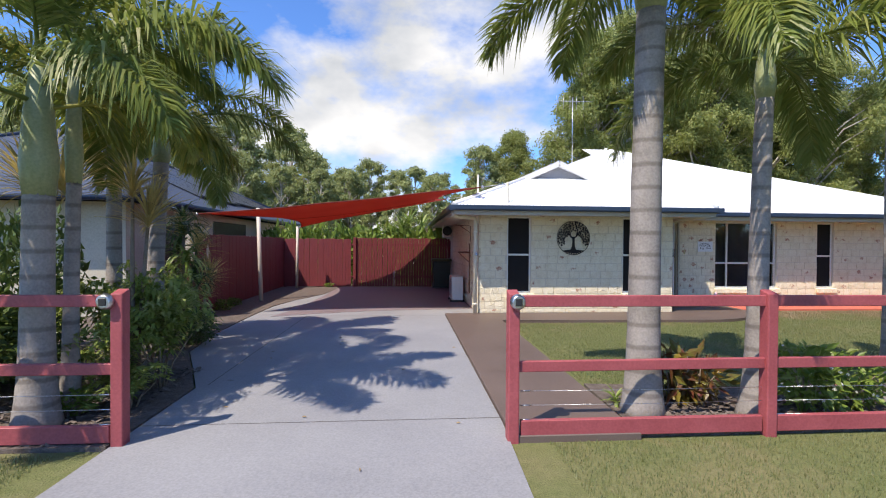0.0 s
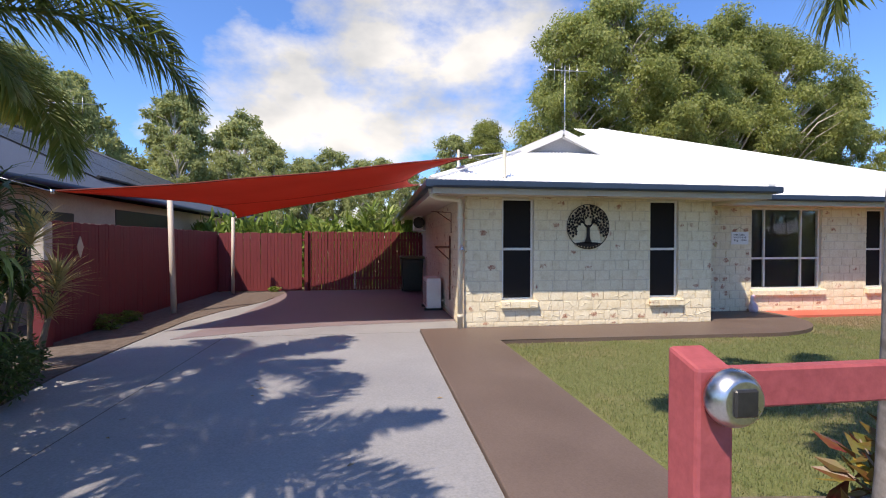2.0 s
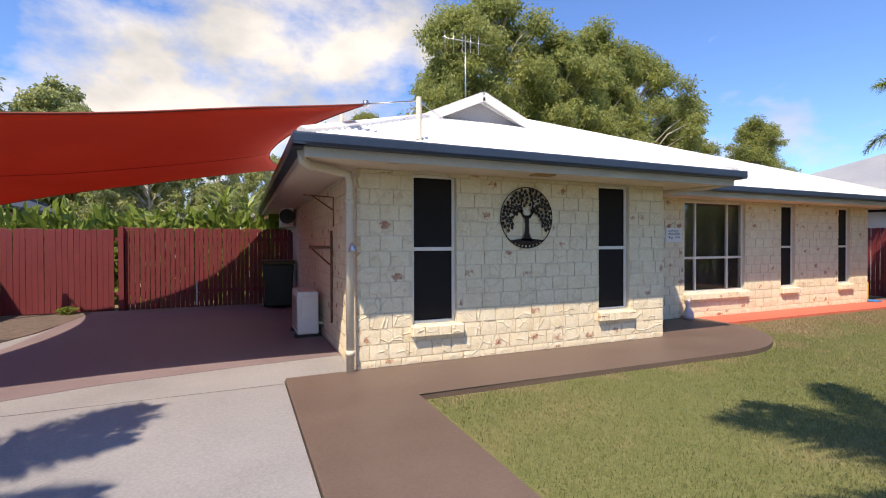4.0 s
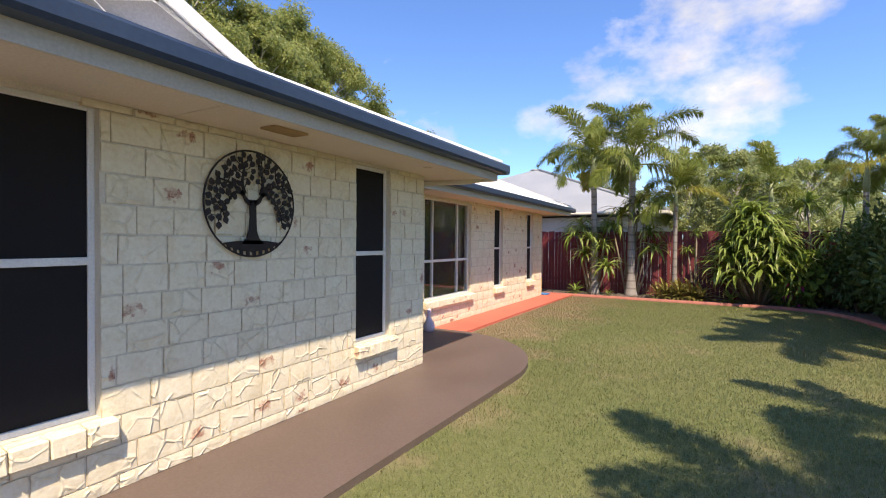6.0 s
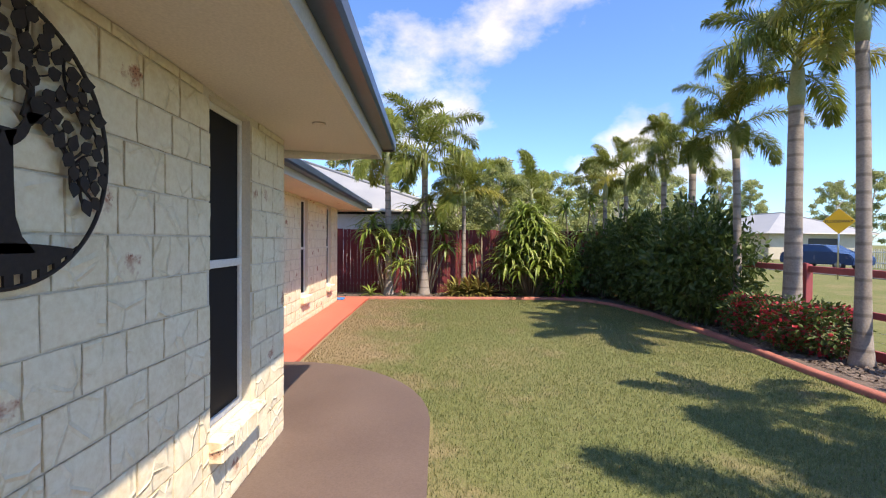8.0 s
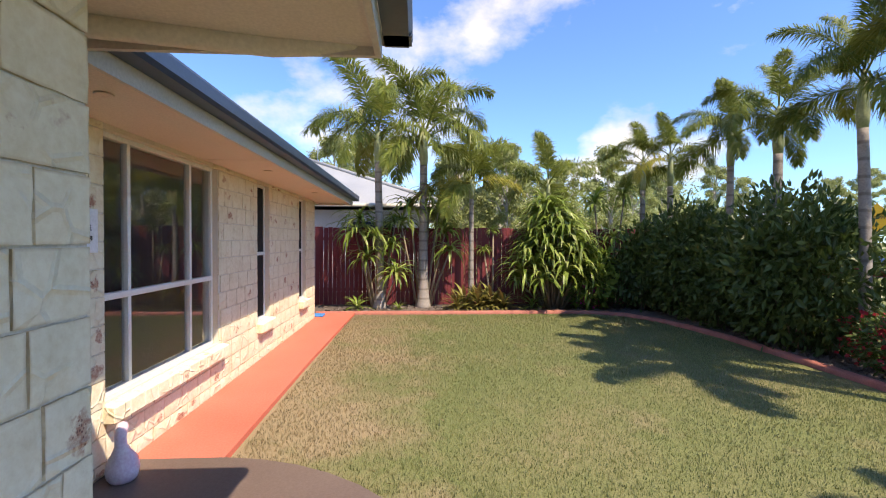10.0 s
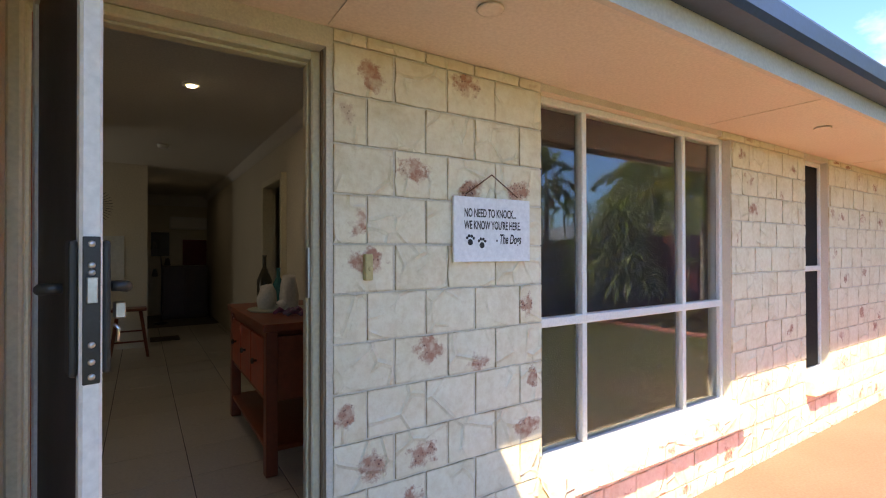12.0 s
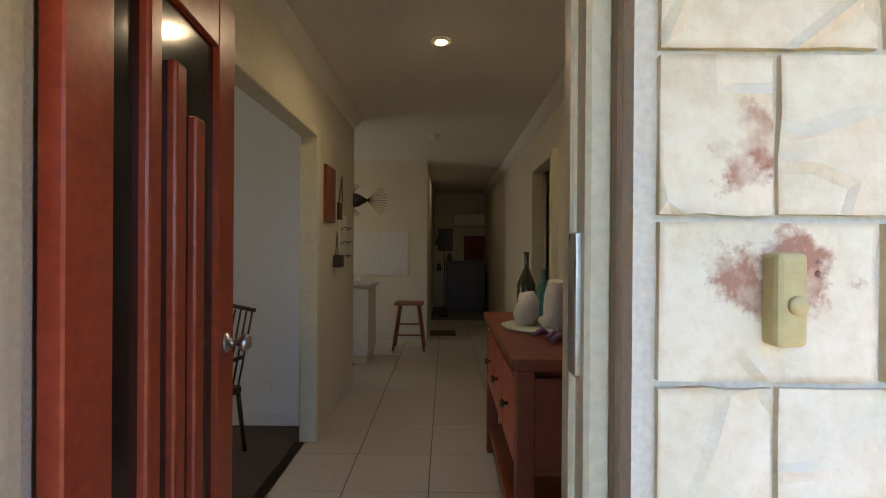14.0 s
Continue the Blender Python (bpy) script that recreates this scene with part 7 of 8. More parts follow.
# ---- the doors ----
def screen_door():
    d = tagged(thing("screen_door", (6.222, 11.883, 0.13), "open black security screen door with a pale frame and lock", "door", rz=-78))
    W, H = 0.80, 2.07
    bm = bmesh.new()
    soft_box(bm, 0.0, 0.05, -0.012, 0.012, 0, H, 0.003, 1)
    part("hinge_stile", bm, M_WHITEFRAME, d)
    bm = bmesh.new()
    soft_box(bm, W - 0.032, W, -0.013, 0.013, 0, H, 0.004, 1)
    part("lock_stile", bm, M_WHITEFRAME, d)
    for z in (0.0, H - 0.06):
        bm = bmesh.new()
        soft_box(bm, 0.05, W - 0.033, -0.012, 0.012, z, z + 0.06, 0.003, 1)
        part("rail", bm, M_WHITEFRAME, d)
    bm = bmesh.new()
    box(bm, 0.05, W - 0.033, -0.003, 0.003, 0.06, H - 0.06)
    part("mesh_panel", bm, surf("plum_security_mesh", (0.030, 0.017, 0.019), (0.050, 0.030, 0.032), 5, 260, 0.5, 0.3), d, "black security mesh")
    bm = bmesh.new()
    for s in (-1, 1):
        soft_box(bm, W - 0.050, W - 0.006, s * 0.0185 - 0.005, s * 0.0185 + 0.005, 1.225, 1.41, 0.004, 2)
    lock = part("lock_case", bm, M_BLACK, d, "black lock case")
    bm = bmesh.new()
    soft_box(bm, W + 0.0005, W + 0.003, -0.010, 0.010, 1.215, 1.415, 0.001, 1)
    part("face_plate", bm, M_BLACK, lock)
    for z in (1.225, 1.245, 1.268, 1.366, 1.376, 1.405):
        bm = bmesh.new()
        lathe(bm, [(0.0005, 0.0), (0.0045, 0.0), (0.004, 0.0015), (0.0005, 0.002)], sides=10)
        bm.transform(pose(W + 0.003, 0, z, 0, 90, 0))
        part("screw", bm, M_STEEL, lock)
    for s in (-1, 1):
        bm = bmesh.new()
        tube(bm, [(W - 0.03, s * 0.028, 1.345), (W - 0.03, s * 0.042, 1.345), (W - 0.045, s * 0.048, 1.343), (W - 0.115, s * 0.047, 1.338)], [0.008, 0.008, 0.009, 0.006], 10)
        part("handle", bm, M_BLACK, lock)
    bm = bmesh.new()
    soft_box(bm, W + 0.002, W + 0.011, -0.006, 0.006, 1.325, 1.36, 0.001, 1)
    part("latch", bm, M_STEEL, lock)
    bm = bmesh.new()
    soft_box(bm, W - 0.036, W - 0.02, 0.030, 0.044, 1.298, 1.322, 0.002, 1)
    part("key", bm, M_STEEL, lock, "steel key in the lock")
    bm = bmesh.new()
    tube(bm, [(W - 0.028, 0.03, 1.29), (W - 0.028, 0.036, 1.283), (W - 0.028, 0.035, 1.265)], 0.003, 6)
    part("key_ring", bm, M_STEEL, lock)


screen_door()


def timber_door():
    d = tagged(thing("front_door", (6.158, 12.10, FLOOR + 0.01), "open red-stained timber door with tall dark glass strips", "door", rz=96))
    W, H, T = 0.76, 2.04, 0.04
    for a, b in ((0.0, 0.13), (W - 0.13, W)):
        bm = bmesh.new()
        soft_box(bm, a, b, -T, 0, 0, H, 0.004, 1)
        part("stile", bm, M_REDWOOD, d)
    for a, b in ((0.0, 0.20), (H - 0.16, H)):
        bm = bmesh.new()
        soft_box(bm, 0.131, W - 0.131, -T, 0, a, b, 0.004, 1)
        part("rail", bm, M_REDWOOD, d)
    xs = [0.131, 0.27, 0.39, 0.50, W - 0.131]
    for x in xs[1:-1]:
        bm = bmesh.new()
        soft_box(bm, x - 0.028, x + 0.028, -T - 0.004, 0.004, 0.201, H - 0.30 + 0.14 * (x == 0.27) - 0.1 * (x > 0.45), 0.008, 2)
        part("muntin", bm, M_REDWOOD, d)
    bm = bmesh.new()
    box(bm, 0.131, W - 0.131, -0.023, -0.017, 0.20, H - 0.16)
    part("glass_strip", bm, surf("dark_door_glass", (0.010, 0.009, 0.010), (0.018, 0.016, 0.017), 3, 40, 0.12, 0.0), d, "dark glass")
    for s in (-1, 1):
        bm = bmesh.new()
        y = 0.0 if s > 0 else -T
        lathe(bm, [(0.002, 0), (0.030, 0.0), (0.030, 0.006), (0.012, 0.010), (0.010, 0.04), (0.024, 0.045), (0.027, 0.058), (0.018, 0.07), (0.002, 0.072)], sides=18)
        bm.transform(pose(W - 0.065, y, 1.02, -90 * s))
        part("knob", bm, M_STEEL, d, "steel knob")
    for z in (0.25, 1.80):
        bm = bmesh.new()
        soft_box(bm, -0.016, 0.004, -T - 0.002, -T + 0.036, z, z + 0.10, 0.002, 1)
        tube(bm, [(-0.012, -T, z), (-0.012, -T, z + 0.10)], 0.007, 8)
        part("hinge", bm, M_STEEL, d)


timber_door()

# ---- things in the hall ----
SET_OUT = Vector((-0.10, -0.10, 0))
def dresser():
    d = tagged(thing("dresser", (7.46, 13.93, FLOOR), "orange-red timber sideboard with drawers against the hall wall", "sideboard"))
    L, D, H = 0.65, 0.30, 0.90
    bm = bmesh.new()
    soft_box(bm, -D - 0.02, D + 0.02, -L - 0.02, L + 0.02, H - 0.045, H, 0.006, 2)
    part("top", bm, M_PINE, d)
    for sx in (-1, 1):
        for sy in (-1, 1):
            bm = bmesh.new()
            soft_box(bm, sx * (D - 0.035) - 0.035, sx * (D - 0.035) + 0.035, sy * (L - 0.035) - 0.035, sy * (L - 0.035) + 0.035, 0, H - 0.046, 0.005, 1)
            part("leg", bm, M_PINE, d)
    bm = bmesh.new()
    box(bm, -D + 0.02, D - 0.01, -L + 0.07, L - 0.07, 0.42, H - 0.05)
    part("carcass", bm, M_PINE, d)
    for sy in (-1, 1):
        bm = bmesh.new()
        soft_box(bm, -D + 0.07, D - 0.07, sy * (L - 0.03) - 0.012, sy * (L - 0.03) + 0.012, 0.44, H - 0.08, 0.004, 1)
        part("end_panel", bm, M_PINE, d)
    for k in range(3):
        y0 = -L + 0.09 + k * 0.38
        bm = bmesh.new()
        soft_box(bm, -D + 0.002, -D + 0.022, y0, y0 + 0.36, 0.46, H - 0.10, 0.004, 1)
        dr = part("drawer", bm, M_REDWOOD, d)
        bm = bmesh.new()
        lathe(bm, [(0.008, 0), (0.008, 0.015), (0.02, 0.022), (0.018, 0.034), (0.002, 0.038)], sides=12)
        bm.transform(pose(-D + 0.002, y0 + 0.18, 0.64, 0, -90, 0))
        part("drawer_knob", bm, M_DARKWOOD, dr)
    bm = bmesh.new()
    soft_box(bm, -D + 0.01, D - 0.01, -L + 0.01, L - 0.01, 0.14, 0.17, 0.005, 1)
    part("lower_shelf", bm, M_PINE, d)


dresser()
TOPZ = FLOOR + 0.90


def bottle(x, y, h, r, colour, label):
    m = surf("bottle_glaze", colour, tuple(min(1, c * 1.5) for c in colour), 4, 40, 0.15, 0.0)
    bm = bmesh.new()
    lathe(bm, [(r * 0.9, 0), (r, 0.02), (r, h * 0.5), (r * 0.55, h * 0.66), (r * 0.26, h * 0.76), (r * 0.26, h * 0.96), (r * 0.32, h)], sides=18)
    b = part("bottle", bm, m, loc=(x, y, TOPZ))
    tagged(b, label, "bottle", "bottles on the sideboard")


bottle(7.38, 14.36, 0.40, 0.058, (0.030, 0.026, 0.018), "dark brown glass bottle with a long neck")
bottle(7.46, 14.24, 0.30, 0.055, (0.02, 0.10, 0.10), "teal glass bottle on the sideboard")
bm = bmesh.new()
lathe(bm, [(0.02, 0), (0.20, 0.0), (0.22, 0.012), (0.20, 0.015), (0.02, 0.012)], (0, 0, 0), 24)
tagged(part("round_tray", bm, surf("pale_green_plate", (0.35, 0.42, 0.33), (0.45, 0.50, 0.42), 4, 50, 0.4, 0.02), loc=(7.40, 13.98, TOPZ)), "pale green round tray on the sideboard", "tray")
fig = bmesh.new()
for (bx, by), pts, rr in (((-0.08, 0.05), [(0, 0, 0), (0.0, 0, 0.06), (0.01, 0, 0.12), (0.0, 0, 0.17)], [0.06, 0.075, 0.06, 0.042]), ((0.06, -0.04), [(0, 0, 0), (0, 0, 0.09), (0.0, 0.01, 0.17), (0, 0, 0.24)], [0.065, 0.07, 0.06, 0.045]), ((-0.02, -0.06), [(0, 0, 0.02), (0.05, 0, 0.05), (0.10, 0, 0.10)], [0.035, 0.035, 0.028])):
    tube(fig, [Vector(p) + Vector((bx, by, 0.0)) for p in pts], rr, 10)
tagged(part("stone_figurine", fig, surf("pale_stone", (0.50, 0.47, 0.42), (0.62, 0.59, 0.54), 6, 60, 0.8, 0.2), loc=(7.40, 13.96, TOPZ + 0.013)), "pale stone seated figurine on a tray", "figurine")
bm = bmesh.new()
rng1 = random.Random(3)
for k in range(9):
    p = Vector((rng1.uniform(-0.10, 0.10), rng1.uniform(-0.12, 0.12), 0.012))
    tube(bm, [p, p + Vector((0.04, 0.02, 0.02)), p + Vector((0.08, 0.01, 0.0))], [0.012, 0.02, 0.008], 6)
tagged(part("bead_pile", bm, surf("teal_magenta_beads", (0.02, 0.16, 0.18), (0.30, 0.04, 0.16), 16, 60, 0.4, 0.1), loc=(7.40, 13.62, TOPZ)), "small pile of teal and magenta trinkets on the sideboard", "trinkets")

# counter and stool
kc = tagged(thing("kitchen_bench", (5.60, 17.05, FLOOR), "white kitchen bench end with a stone top", "kitchen bench"))
bm = bmesh.new()
soft_box(bm, -1.6, 0.42, -0.28, 0.30, 0.10, 0.86, 0.004, 1)
part("cabinet", bm, surf("white_laminate", (0.66, 0.65, 0.60), (0.72, 0.71, 0.66), 2, 50, 0.4, 0.02), kc)
bm = bmesh.new()
soft_box(bm, -1.6, 0.40, -0.24, 0.28, 0.0, 0.10, 0.003, 1)
part("kickboard", bm, M_CREAM, kc)
bm = bmesh.new()
soft_box(bm, -1.6, 0.46, -0.32, 0.34, 0.861, 0.90, 0.006, 1)
part("benchtop", bm, surf("speckled_stone_top", (0.33, 0.30, 0.26), (0.46, 0.43, 0.38), 30, 120, 0.3, 0.0), kc)
for k, (dx, h, r) in enumerate(((0.05, 0.10, 0.035), (0.18, 0.13, 0.04), (0.32, 0.09, 0.03))):
    bm = bmesh.new()
    lathe(bm, [(r * 0.8, 0), (r, 0.01), (r, h * 0.8), (r * 0.9, h)], sides=14)
    tagged(part("kitchen_jar", bm, M_WHITEFRAME, loc=(5.60 + dx, 16.95, FLOOR + 0.90)), "small pale jar on the kitchen bench", "jar", "jars on the bench")
sp = bmesh.new()
soft_box(sp, 5.2, 6.35, 18.185, 18.197, 1.12, 1.75, 0.002, 1)
tagged(part("splashback", sp, surf("pale_glass_splashback", (0.60, 0.62, 0.60), (0.64, 0.66, 0.64), 1, 30, 0.15, 0.0)), "pale glass splashback on the kitchen wall", "splashback")
st = tagged(thing("wooden_stool", (6.42, 17.62, FLOOR), "orange-brown timber stool with splayed legs", "stool"))
bm = bmesh.new()
soft_box(bm, -0.19, 0.19, -0.15, 0.15, 0.58, 0.615, 0.015, 2)
part("seat", bm, M_PINE, st)
for sx in (-1, 1):
    for sy in (-1, 1):
        bm = bmesh.new()
        tube(bm, [(sx * 0.20, sy * 0.16, 0), (sx * 0.12, sy * 0.10, 0.58)], [0.016, 0.020], 8)
        part("leg", bm, M_PINE, st)
for z, y in ((0.20, 0.0), (0.3, 0.0)):
    bm = bmesh.new()
    tube(bm, [(-0.17, 0.13 if z > 0.25 else -0.13, z), (0.17, 0.13 if z > 0.25 else -0.13, z)], 0.011, 8)
    part("stretcher", bm, M_PINE, st)

# wall hangings on the left hall wall
wh = tagged(thing("wall_hanging", (5.985, 15.05, 1.55), "framed timber wall hanging on the hall wall", "wall hanging"))
bm = bmesh.new()
soft_box(bm, 0.0, 0.03, -0.14, 0.14, 0.16, 0.58, 0.004, 1)
part("panel", bm, M_PINE, wh)
bm = bmesh.new()
tube(bm, [(0.02, 0.30, 0.34), (0.03, 0.36, 0.56), (0.02, 0.42, 0.34)], 0.004, 5)
soft_box(bm, 0.0, 0.02, 0.29, 0.43, 0.20, 0.34, 0.003, 1)
part("hook_board", bm, M_DARKWOOD, wh)
lb = tagged(thing("letter_rack", (5.985, 15.55, 1.35), "white wire letter rack on the hall wall", "letter rack"))
bm = bmesh.new()
soft_box(bm, 0.0, 0.015, -0.13, 0.13, 0.0, 0.45, 0.003, 1)
part("back_board", bm, M_WHITEFRAME, lb)
for z in (0.08, 0.20, 0.32):
    bm = bmesh.new()
    tube(bm, [(0.015, -0.12, z), (0.06, -0.12, z + 0.02), (0.06, 0.12, z + 0.02), (0.015, 0.12, z)], 0.004, 5)
    part("wire_tray", bm, M_BLACK, lb)
cb = tagged(thing("small_basket", (6.0, 15.22, 1.36), "small dark basket hanging on a cord", "basket"))
bm = bmesh.new()
soft_box(bm, 0.0, 0.07, -0.05, 0.05, 0.0, 0.10, 0.01, 1)
tube(bm, [(0.02, -0.04, 0.10), (0.02, 0.0, 0.28), (0.02, 0.04, 0.10)], 0.003, 5)
part("basket_body", bm, M_DARKWOOD, cb)
fs = tagged(thing("fish_sculpture", (6.02, 16.06, 1.98), "dark wire fish sculpture fixed to the wall end", "sculpture"))
bm = bmesh.new()
tube(bm, [(-0.22, 0, 0), (-0.10, 0, 0.0), (0.02, 0, 0), (0.10, 0, 0)], [0.02, 0.09, 0.06, 0.012], 12)
part("fish_body", bm, M_BLACK, fs)
bm = bmesh.new()
for k in range(11):
    a = -0.75 + 1.5 * k / 10
    tube(bm, [(0.09, 0, 0), (0.09 + 0.20 * math.cos(a), 0, 0.20 * math.sin(a))], 0.003, 4)
for k in range(8):
    a = 1.0 + 1.0 * k / 7
    for s in (-1, 1):
        tube(bm, [(-0.06, 0, s * 0.05), (-0.06 + 0.16 * math.cos(a), 0, s * (0.05 + 0.11 * math.sin(a)))], 0.003, 4)
part("wire_fins", bm, M_BLACK, fs)
# study chair, power point
ch = tagged(thing("rattan_chair", (5.28, 14.35, FLOOR), "dark rattan armchair with a purple cushion in the study", "chair", rz=-20))
bm = bmesh.new()
soft_box(bm, -0.24, 0.24, -0.24, 0.24, 0.38, 0.43, 0.01, 1)
part("seat", bm, M_DARKWOOD, ch)
for sx in (-1, 1):
    for sy in (-1, 1):
        bm = bmesh.new()
        tube(bm, [(sx * 0.24, sy * 0.26, 0), (sx * 0.22, sy * 0.22, 0.40)], 0.014, 8)
        part("leg", bm, M_DARKWOOD, ch)
    bm = bmesh.new()
    tube(bm, [(sx * 0.25, -0.22, 0.40), (sx * 0.27, -0.22, 0.60), (sx * 0.27, 0.2, 0.62)], 0.014, 8)
    part("arm", bm, M_DARKWOOD, ch)
bm = bmesh.new()
for k in range(11):
    x = -0.22 + 0.044 * k
    tube(bm, [(x, 0.22, 0.42), (x * 1.1, 0.32, 0.90)], 0.007, 5)
tube(bm, [(-0.25, 0.33, 0.90), (0, 0.36, 0.92), (0.25, 0.33, 0.90)], 0.014, 8)
part("backrest", bm, M_DARKWOOD, ch)
bm = bmesh.new()
soft_box(bm, -0.20, 0.20, 0.06, 0.20, 0.44, 0.74, 0.05, 3)
part("cushion", bm, surf("plum_cushion_cloth", (0.12, 0.05, 0.09), (0.18, 0.08, 0.13), 5, 120, 0.9, 0.3), ch, "plum cushion")
bm = bmesh.new()
soft_box(bm, 5.48, 5.60, 14.938, 14.949, 0.45, 0.53, 0.003, 1)
tagged(part("power_point", bm, M_WHITEFRAME), "white power point on the study wall", "power point")
bm = bmesh.new()
soft_box(bm, 2.41, 5.88, 14.935, 14.949, FLOOR, FLOOR + 0.09, 0.004, 1)
setting("baseboard", bm, M_INWHITE, "white skirting board", "skirting")

# far living room
cab = tagged(thing("dark_cabinet", (7.30, 21.4, FLOOR), "very dark timber cabinet in the living room", "cabinet"))
bm = bmesh.new()
soft_box(bm, -0.40, 0.40, -0.25, 0.25, 0.0, 1.05, 0.008, 1)
part("body", bm, M_DARKWOOD, cab)
for s in (-1, 1):
    bm = bmesh.new()
    soft_box(bm, s * 0.20 - 0.18, s * 0.20 + 0.18, -0.268, -0.252, 0.08, 1.0, 0.004, 1)
    part("door", bm, M_DARKWOOD, cab)
fl = tagged(thing("floor_lamp", (6.86, 20.6, FLOOR), "thin black floor lamp with small shades", "lamp"))
bm = bmesh.new()
lathe(bm, [(0.01, 0), (0.13, 0), (0.13, 0.02), (0.012, 0.04)], sides=18)
tube(bm, [(0, 0, 0.03), (0.01, 0, 1.0), (-0.03, 0, 1.6), (0.03, 0, 1.65)], 0.010, 8)
part("stand", bm, M_BLACK, fl)
for dx, z in ((-0.12, 1.45), (0.10, 1.15), (-0.1, 0.95)):
    bm = bmesh.new()
    lathe(bm, [(0.05, -0.07), (0.055, -0.06), (0.03, 0.06), (0.01, 0.07)], (dx, 0, z), 12)
    part("shade", bm, M_BLACK, fl)
bm = bmesh.new()
soft_box(bm, 6.72, 7.05, 21.955, 21.985, 1.45, 1.95, 0.004, 1)
tagged(part("picture_frame", bm, M_BLACK), "black framed picture on the far wall", "picture")
bm = bmesh.new()
soft_box(bm, 7.30, 7.76, 21.97, 21.992, 1.25, 1.80, 0.004, 1)
tagged(part("red_wall_cloth", bm, M_FENCE), "dark red cloth hanging on the far wall", "wall hanging")
bm = bmesh.new()
soft_box(bm, 7.05, 7.76, 21.80, 21.99, 2.02, 2.28, 0.03, 2)
tagged(part("wall_air_conditioner", bm, M_WHITEFRAME), "white split-system air conditioner high on the far wall", "air conditioner")
bm = bmesh.new()
soft_box(bm, 6.66, 7.05, 18.55, 18.95, FLOOR + 0.001, FLOOR + 0.012, 0.004, 1)
tagged(part("door_mat", bm, M_DARKWOOD), "small dark mat on the tiles", "mat")

# ceiling lights of the hall
M_LAMP = glowing("warm_downlight", (1.0, 0.86, 0.62), 30.0)


def downlight(x, y, on=True):
    l = tagged(thing("downlight", (x, y, CEIL_Z), "round recessed downlight, lit", "downlight", "hall downlights"))
    bm = bmesh.new()
    lathe(bm, [(0.042, -0.001), (0.058, -0.002), (0.060, -0.010), (0.044, -0.012)], sides=20)
    part("trim_ring", bm, M_CEIL, l)
    bm = bmesh.new()
    lathe(bm, [(0.001, -0.0125), (0.030, -0.0125), (0.028, -0.017), (0.001, -0.018)], sides=18)
    part("lamp_face", bm, M_LAMP, l)


downlight(6.85, 14.27)
sd = tagged(thing("smoke_alarm", (6.75, 16.6, CEIL_Z), "small white smoke alarm on the ceiling", "smoke alarm"))
bm = bmesh.new()
lathe(bm, [(0.02, -0.045), (0.05, -0.04), (0.06, -0.01), (0.06, 0.0)], sides=18)
part("case", bm, M_WHITEFRAME, sd)
# first: the downlight's light; second: added fill for the living room, no fitting
for x, y, w in ((6.85, 14.27, 0.46), (6.9, 19.6, 0.12)):
    la = bpy.data.lights.new("hall_lamp_and_fill", "AREA")
    la.shape, la.size, la.energy, la.color = "DISK", 0.07, w, (1.0, 0.91, 0.78)
    lo = new("hall_lamp_and_fill", la)
    lo.matrix_world = pose(x + SET_OUT.x, y + SET_OUT.y, CEIL_Z - 0.03)
# unseen area lamp added to brighten the study; its wall has no window
la = bpy.data.lights.new("study_fill_light", "AREA")
la.shape, la.size, la.size_y, la.energy, la.color = "RECTANGLE", 1.6, 1.3, 2.4, (0.86, 0.93, 1.0)
lo = new("study_fill_light", la)
lo.matrix_world = look((2.46, 13.6, 1.6), (5.0, 14.2, 1.2))
# out-of-view lamp added for the kitchen's daylight; no window is modelled
la = bpy.data.lights.new("kitchen_fill_light", "AREA")
la.shape, la.size, la.size_y, la.energy, la.color = "RECTANGLE", 1.2, 0.9, 1.6, (0.90, 0.95, 1.0)
lo = new("kitchen_fill_light", la)
lo.matrix_world = look((3.5, 17.1, 1.7), (6.0, 17.3, 1.2))

SET_OUT = Vector((0, 0, 0))

# small litter on the ground
rngc = random.Random(9)
M_DRY = surf("dry_leaf", (0.16, 0.10, 0.05), (0.33, 0.24, 0.13), 12, 60, 0.9, 0.1)
bm = bmesh.new()
for k in range(26):
    L, w = rngc.uniform(0.02, 0.05), rngc.uniform(0.006, 0.014)
    x, y = (rngc.uniform(-2.4, 0.6), rngc.uniform(2.5, 10.8)) if k % 2 else (rngc.uniform(5, 15), rngc.uniform(5.2, 11.2))
    a = rngc.uniform(0, 6.28)
    u, n = Vector((math.cos(a), math.sin(a), 0)), Vector((-math.sin(a), math.cos(a), 0))
    o = Vector((x, y, 0.022 if k % 2 else 0.045))
    bm.faces.new([bm.verts.new(o + d) for d in (-u * L, n * w + Vector((0, 0, 0.008)), u * L, -n * w)])
tagged(part("fallen_leaves", bm, M_DRY), "a few dry leaves lying about", "leaves", "", "stuff")
tb = tagged(thing("garden_toy", (14.38, 11.96, 0.035), "yellow and blue plastic toy tucked behind the wall's end", "toy"))
bm = bmesh.new()
soft_box(bm, -0.125, -0.055, -0.045, 0.20, 0.03, 0.48, 0.02, 2)
part("toy_body", bm, M_YELLOW, tb)
bm = bmesh.new()
soft_box(bm, -0.13, 0.15, -0.22, 0.26, 0.0, 0.035, 0.015, 2)
part("toy_tray", bm, surf("blue_plastic", (0.03, 0.20, 0.55), (0.05, 0.27, 0.62), 4, 60, 0.4, 0.0), tb)


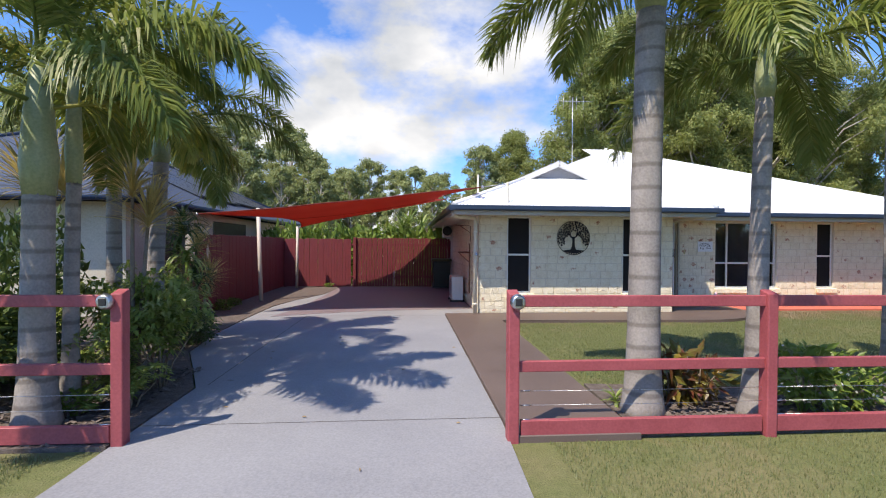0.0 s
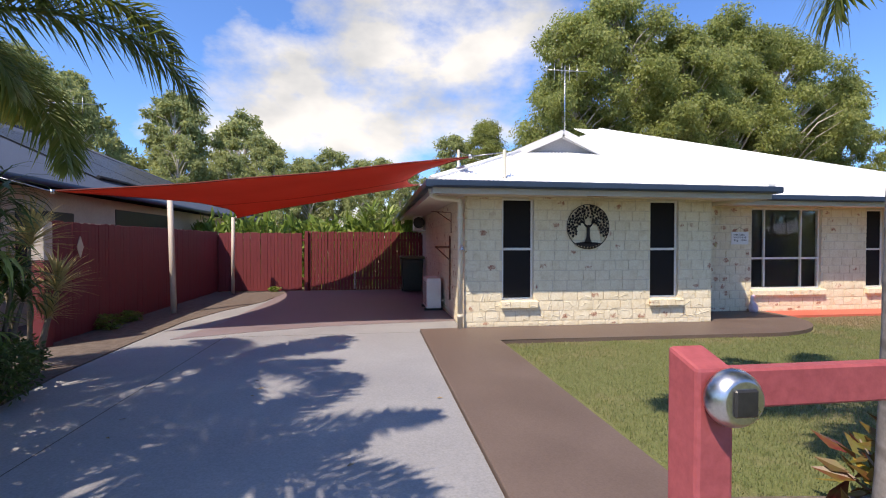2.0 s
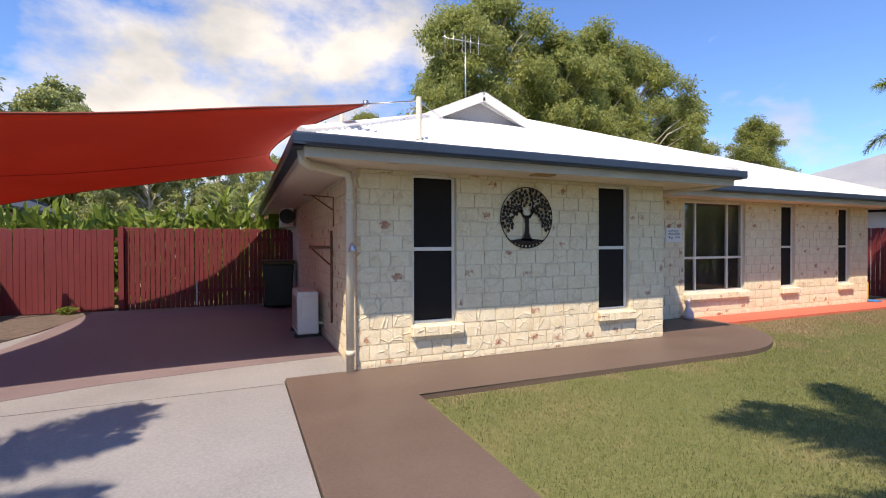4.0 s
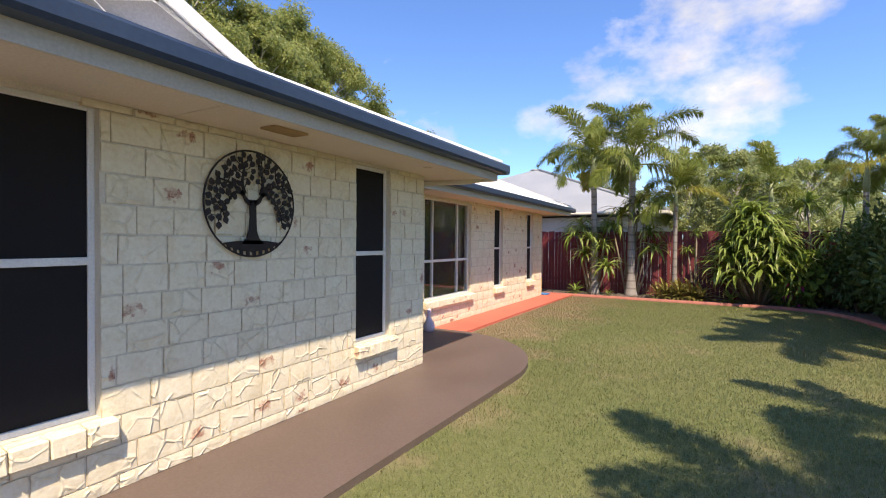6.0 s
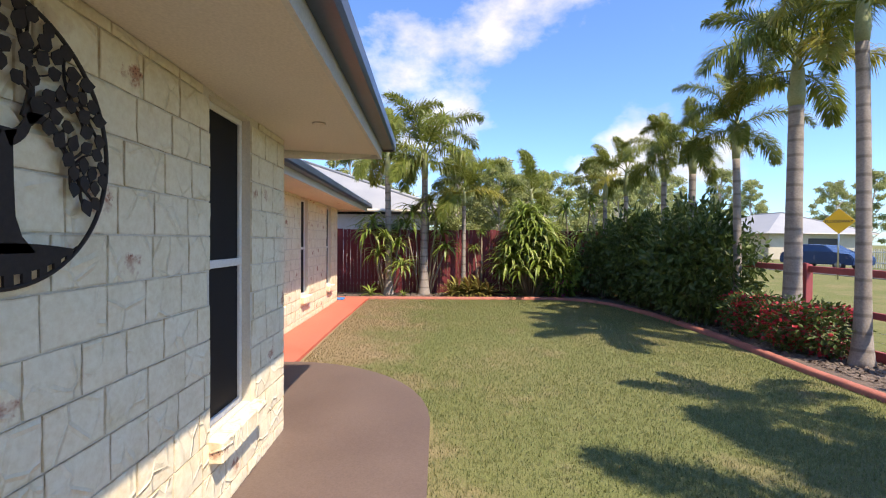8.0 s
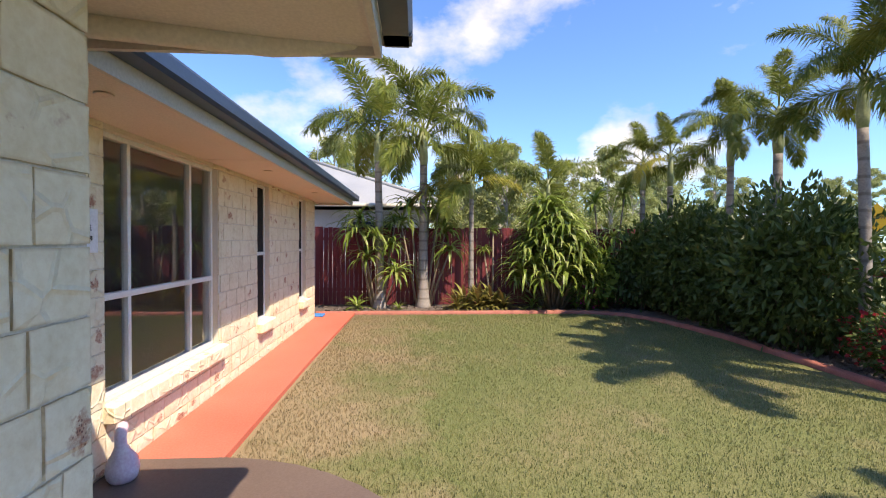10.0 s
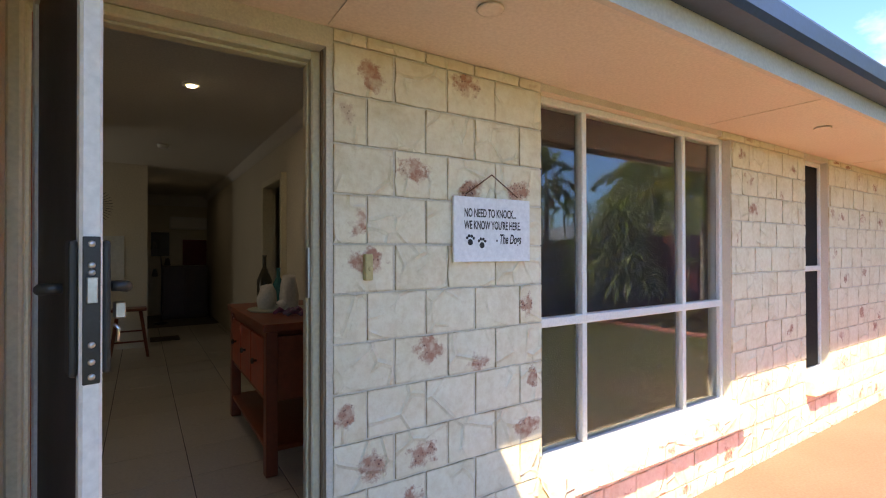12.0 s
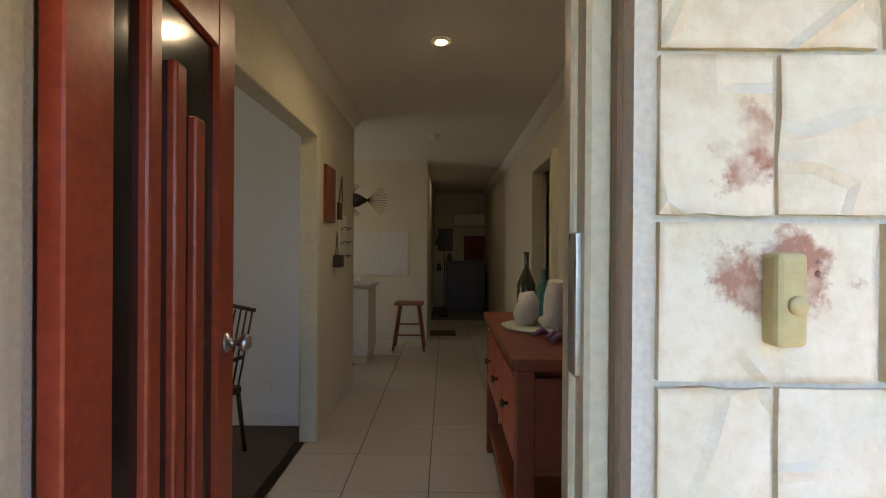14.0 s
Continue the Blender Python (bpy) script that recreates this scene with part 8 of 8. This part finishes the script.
# ---- bark chips and grass ----
def scatter_quads(name, n, area, size, seed, material, upright, label, category, keep=None):
    nr = np.random.RandomState(seed)
    xy = np.column_stack([nr.uniform(area[0], area[1], n), nr.uniform(area[2], area[3], n)])
    if keep is not None:
        xy = xy[keep(xy[:, 0], xy[:, 1])]
    n = len(xy)
    a = nr.uniform(0, 2 * np.pi, n)
    L = size * nr.uniform(0.5, 1.3, n)
    if upright:
        lean = nr.uniform(-0.7, 0.7, (n, 2)) * L[:, None]
        w = 0.0035 * nr.uniform(0.7, 1.6, n)
        c = np.column_stack([xy, np.full(n, -0.012)])
        s = np.column_stack([np.cos(a) * w, np.sin(a) * w, np.zeros(n)])
        t = c + np.column_stack([lean, L + 0.012])
        verts = np.stack([c - s, c + s, t], 1).reshape(-1, 3)
        faces = [(3 * i, 3 * i + 1, 3 * i + 2) for i in range(n)]
    else:
        c = np.column_stack([xy, 0.026 + 0.02 * nr.rand(n)])
        u = np.column_stack([np.cos(a), np.sin(a), nr.uniform(-0.5, 0.5, n)]) * L[:, None]
        v = np.column_stack([-np.sin(a), np.cos(a), nr.uniform(-0.5, 0.5, n)]) * (L * 0.45)[:, None]
        verts = np.stack([c - u - v, c + u - v * 0.7, c + u * 0.9 + v, c - u * 0.8 + v], 1).reshape(-1, 3)
        faces = [(4 * i, 4 * i + 1, 4 * i + 2, 4 * i + 3) for i in range(n)]
    ob = new(name, raw_mesh(name, verts.tolist(), faces, material))
    return tagged(ob, label, category, "", "stuff")


def on_lawn(x, y):
    inside = (x > 1.82) & (y > 5.12) & (y < 11.2) & (x < 14.78)
    path = (y > 9.62) & (x < 6.4) | ((x - 6.3) ** 2 / 1.95 ** 2 + (y - 11.35) ** 2 / 1.80 ** 2 < 1)
    corner = (x > 13.1) & (y < 6.5) & ((x - 13.1) ** 2 + (y - 6.6) ** 2 > 1.65 ** 2)
    return inside & ~path & ~corner


scatter_quads("grass", 210000, (1.9, 15.4, 4.9, 11.38), 0.017, 71, M_GRASS, True, "short couch grass blades of the front lawn", "grass", on_lawn)
scatter_quads("grass", 60000, (0.9, 9.0, 0.2, 3.78), 0.02, 72, M_GRASS, True, "short verge grass outside the fence", "grass", lambda x, y: (x > 1.0))
scatter_quads("grass", 30000, (-7.0, -2.85, 1.2, 3.78), 0.02, 73, M_GRASS, True, "short dry verge grass outside the fence", "grass")
scatter_quads("bark_chips", 5000, (2.0, 16.4, 3.9, 4.75), 0.028, 74, M_CHIP, False, "loose bark chips on the garden bed", "bark chips")
scatter_quads("bark_chips", 2200, (14.98, 16.0, 4.8, 12.0), 0.028, 75, M_CHIP, False, "loose bark chips on the garden bed", "bark chips")
scatter_quads("bark_chips", 3000, (-5.5, -2.75, 3.9, 6.2), 0.028, 76, M_CHIP, False, "loose bark chips under the palms", "bark chips")
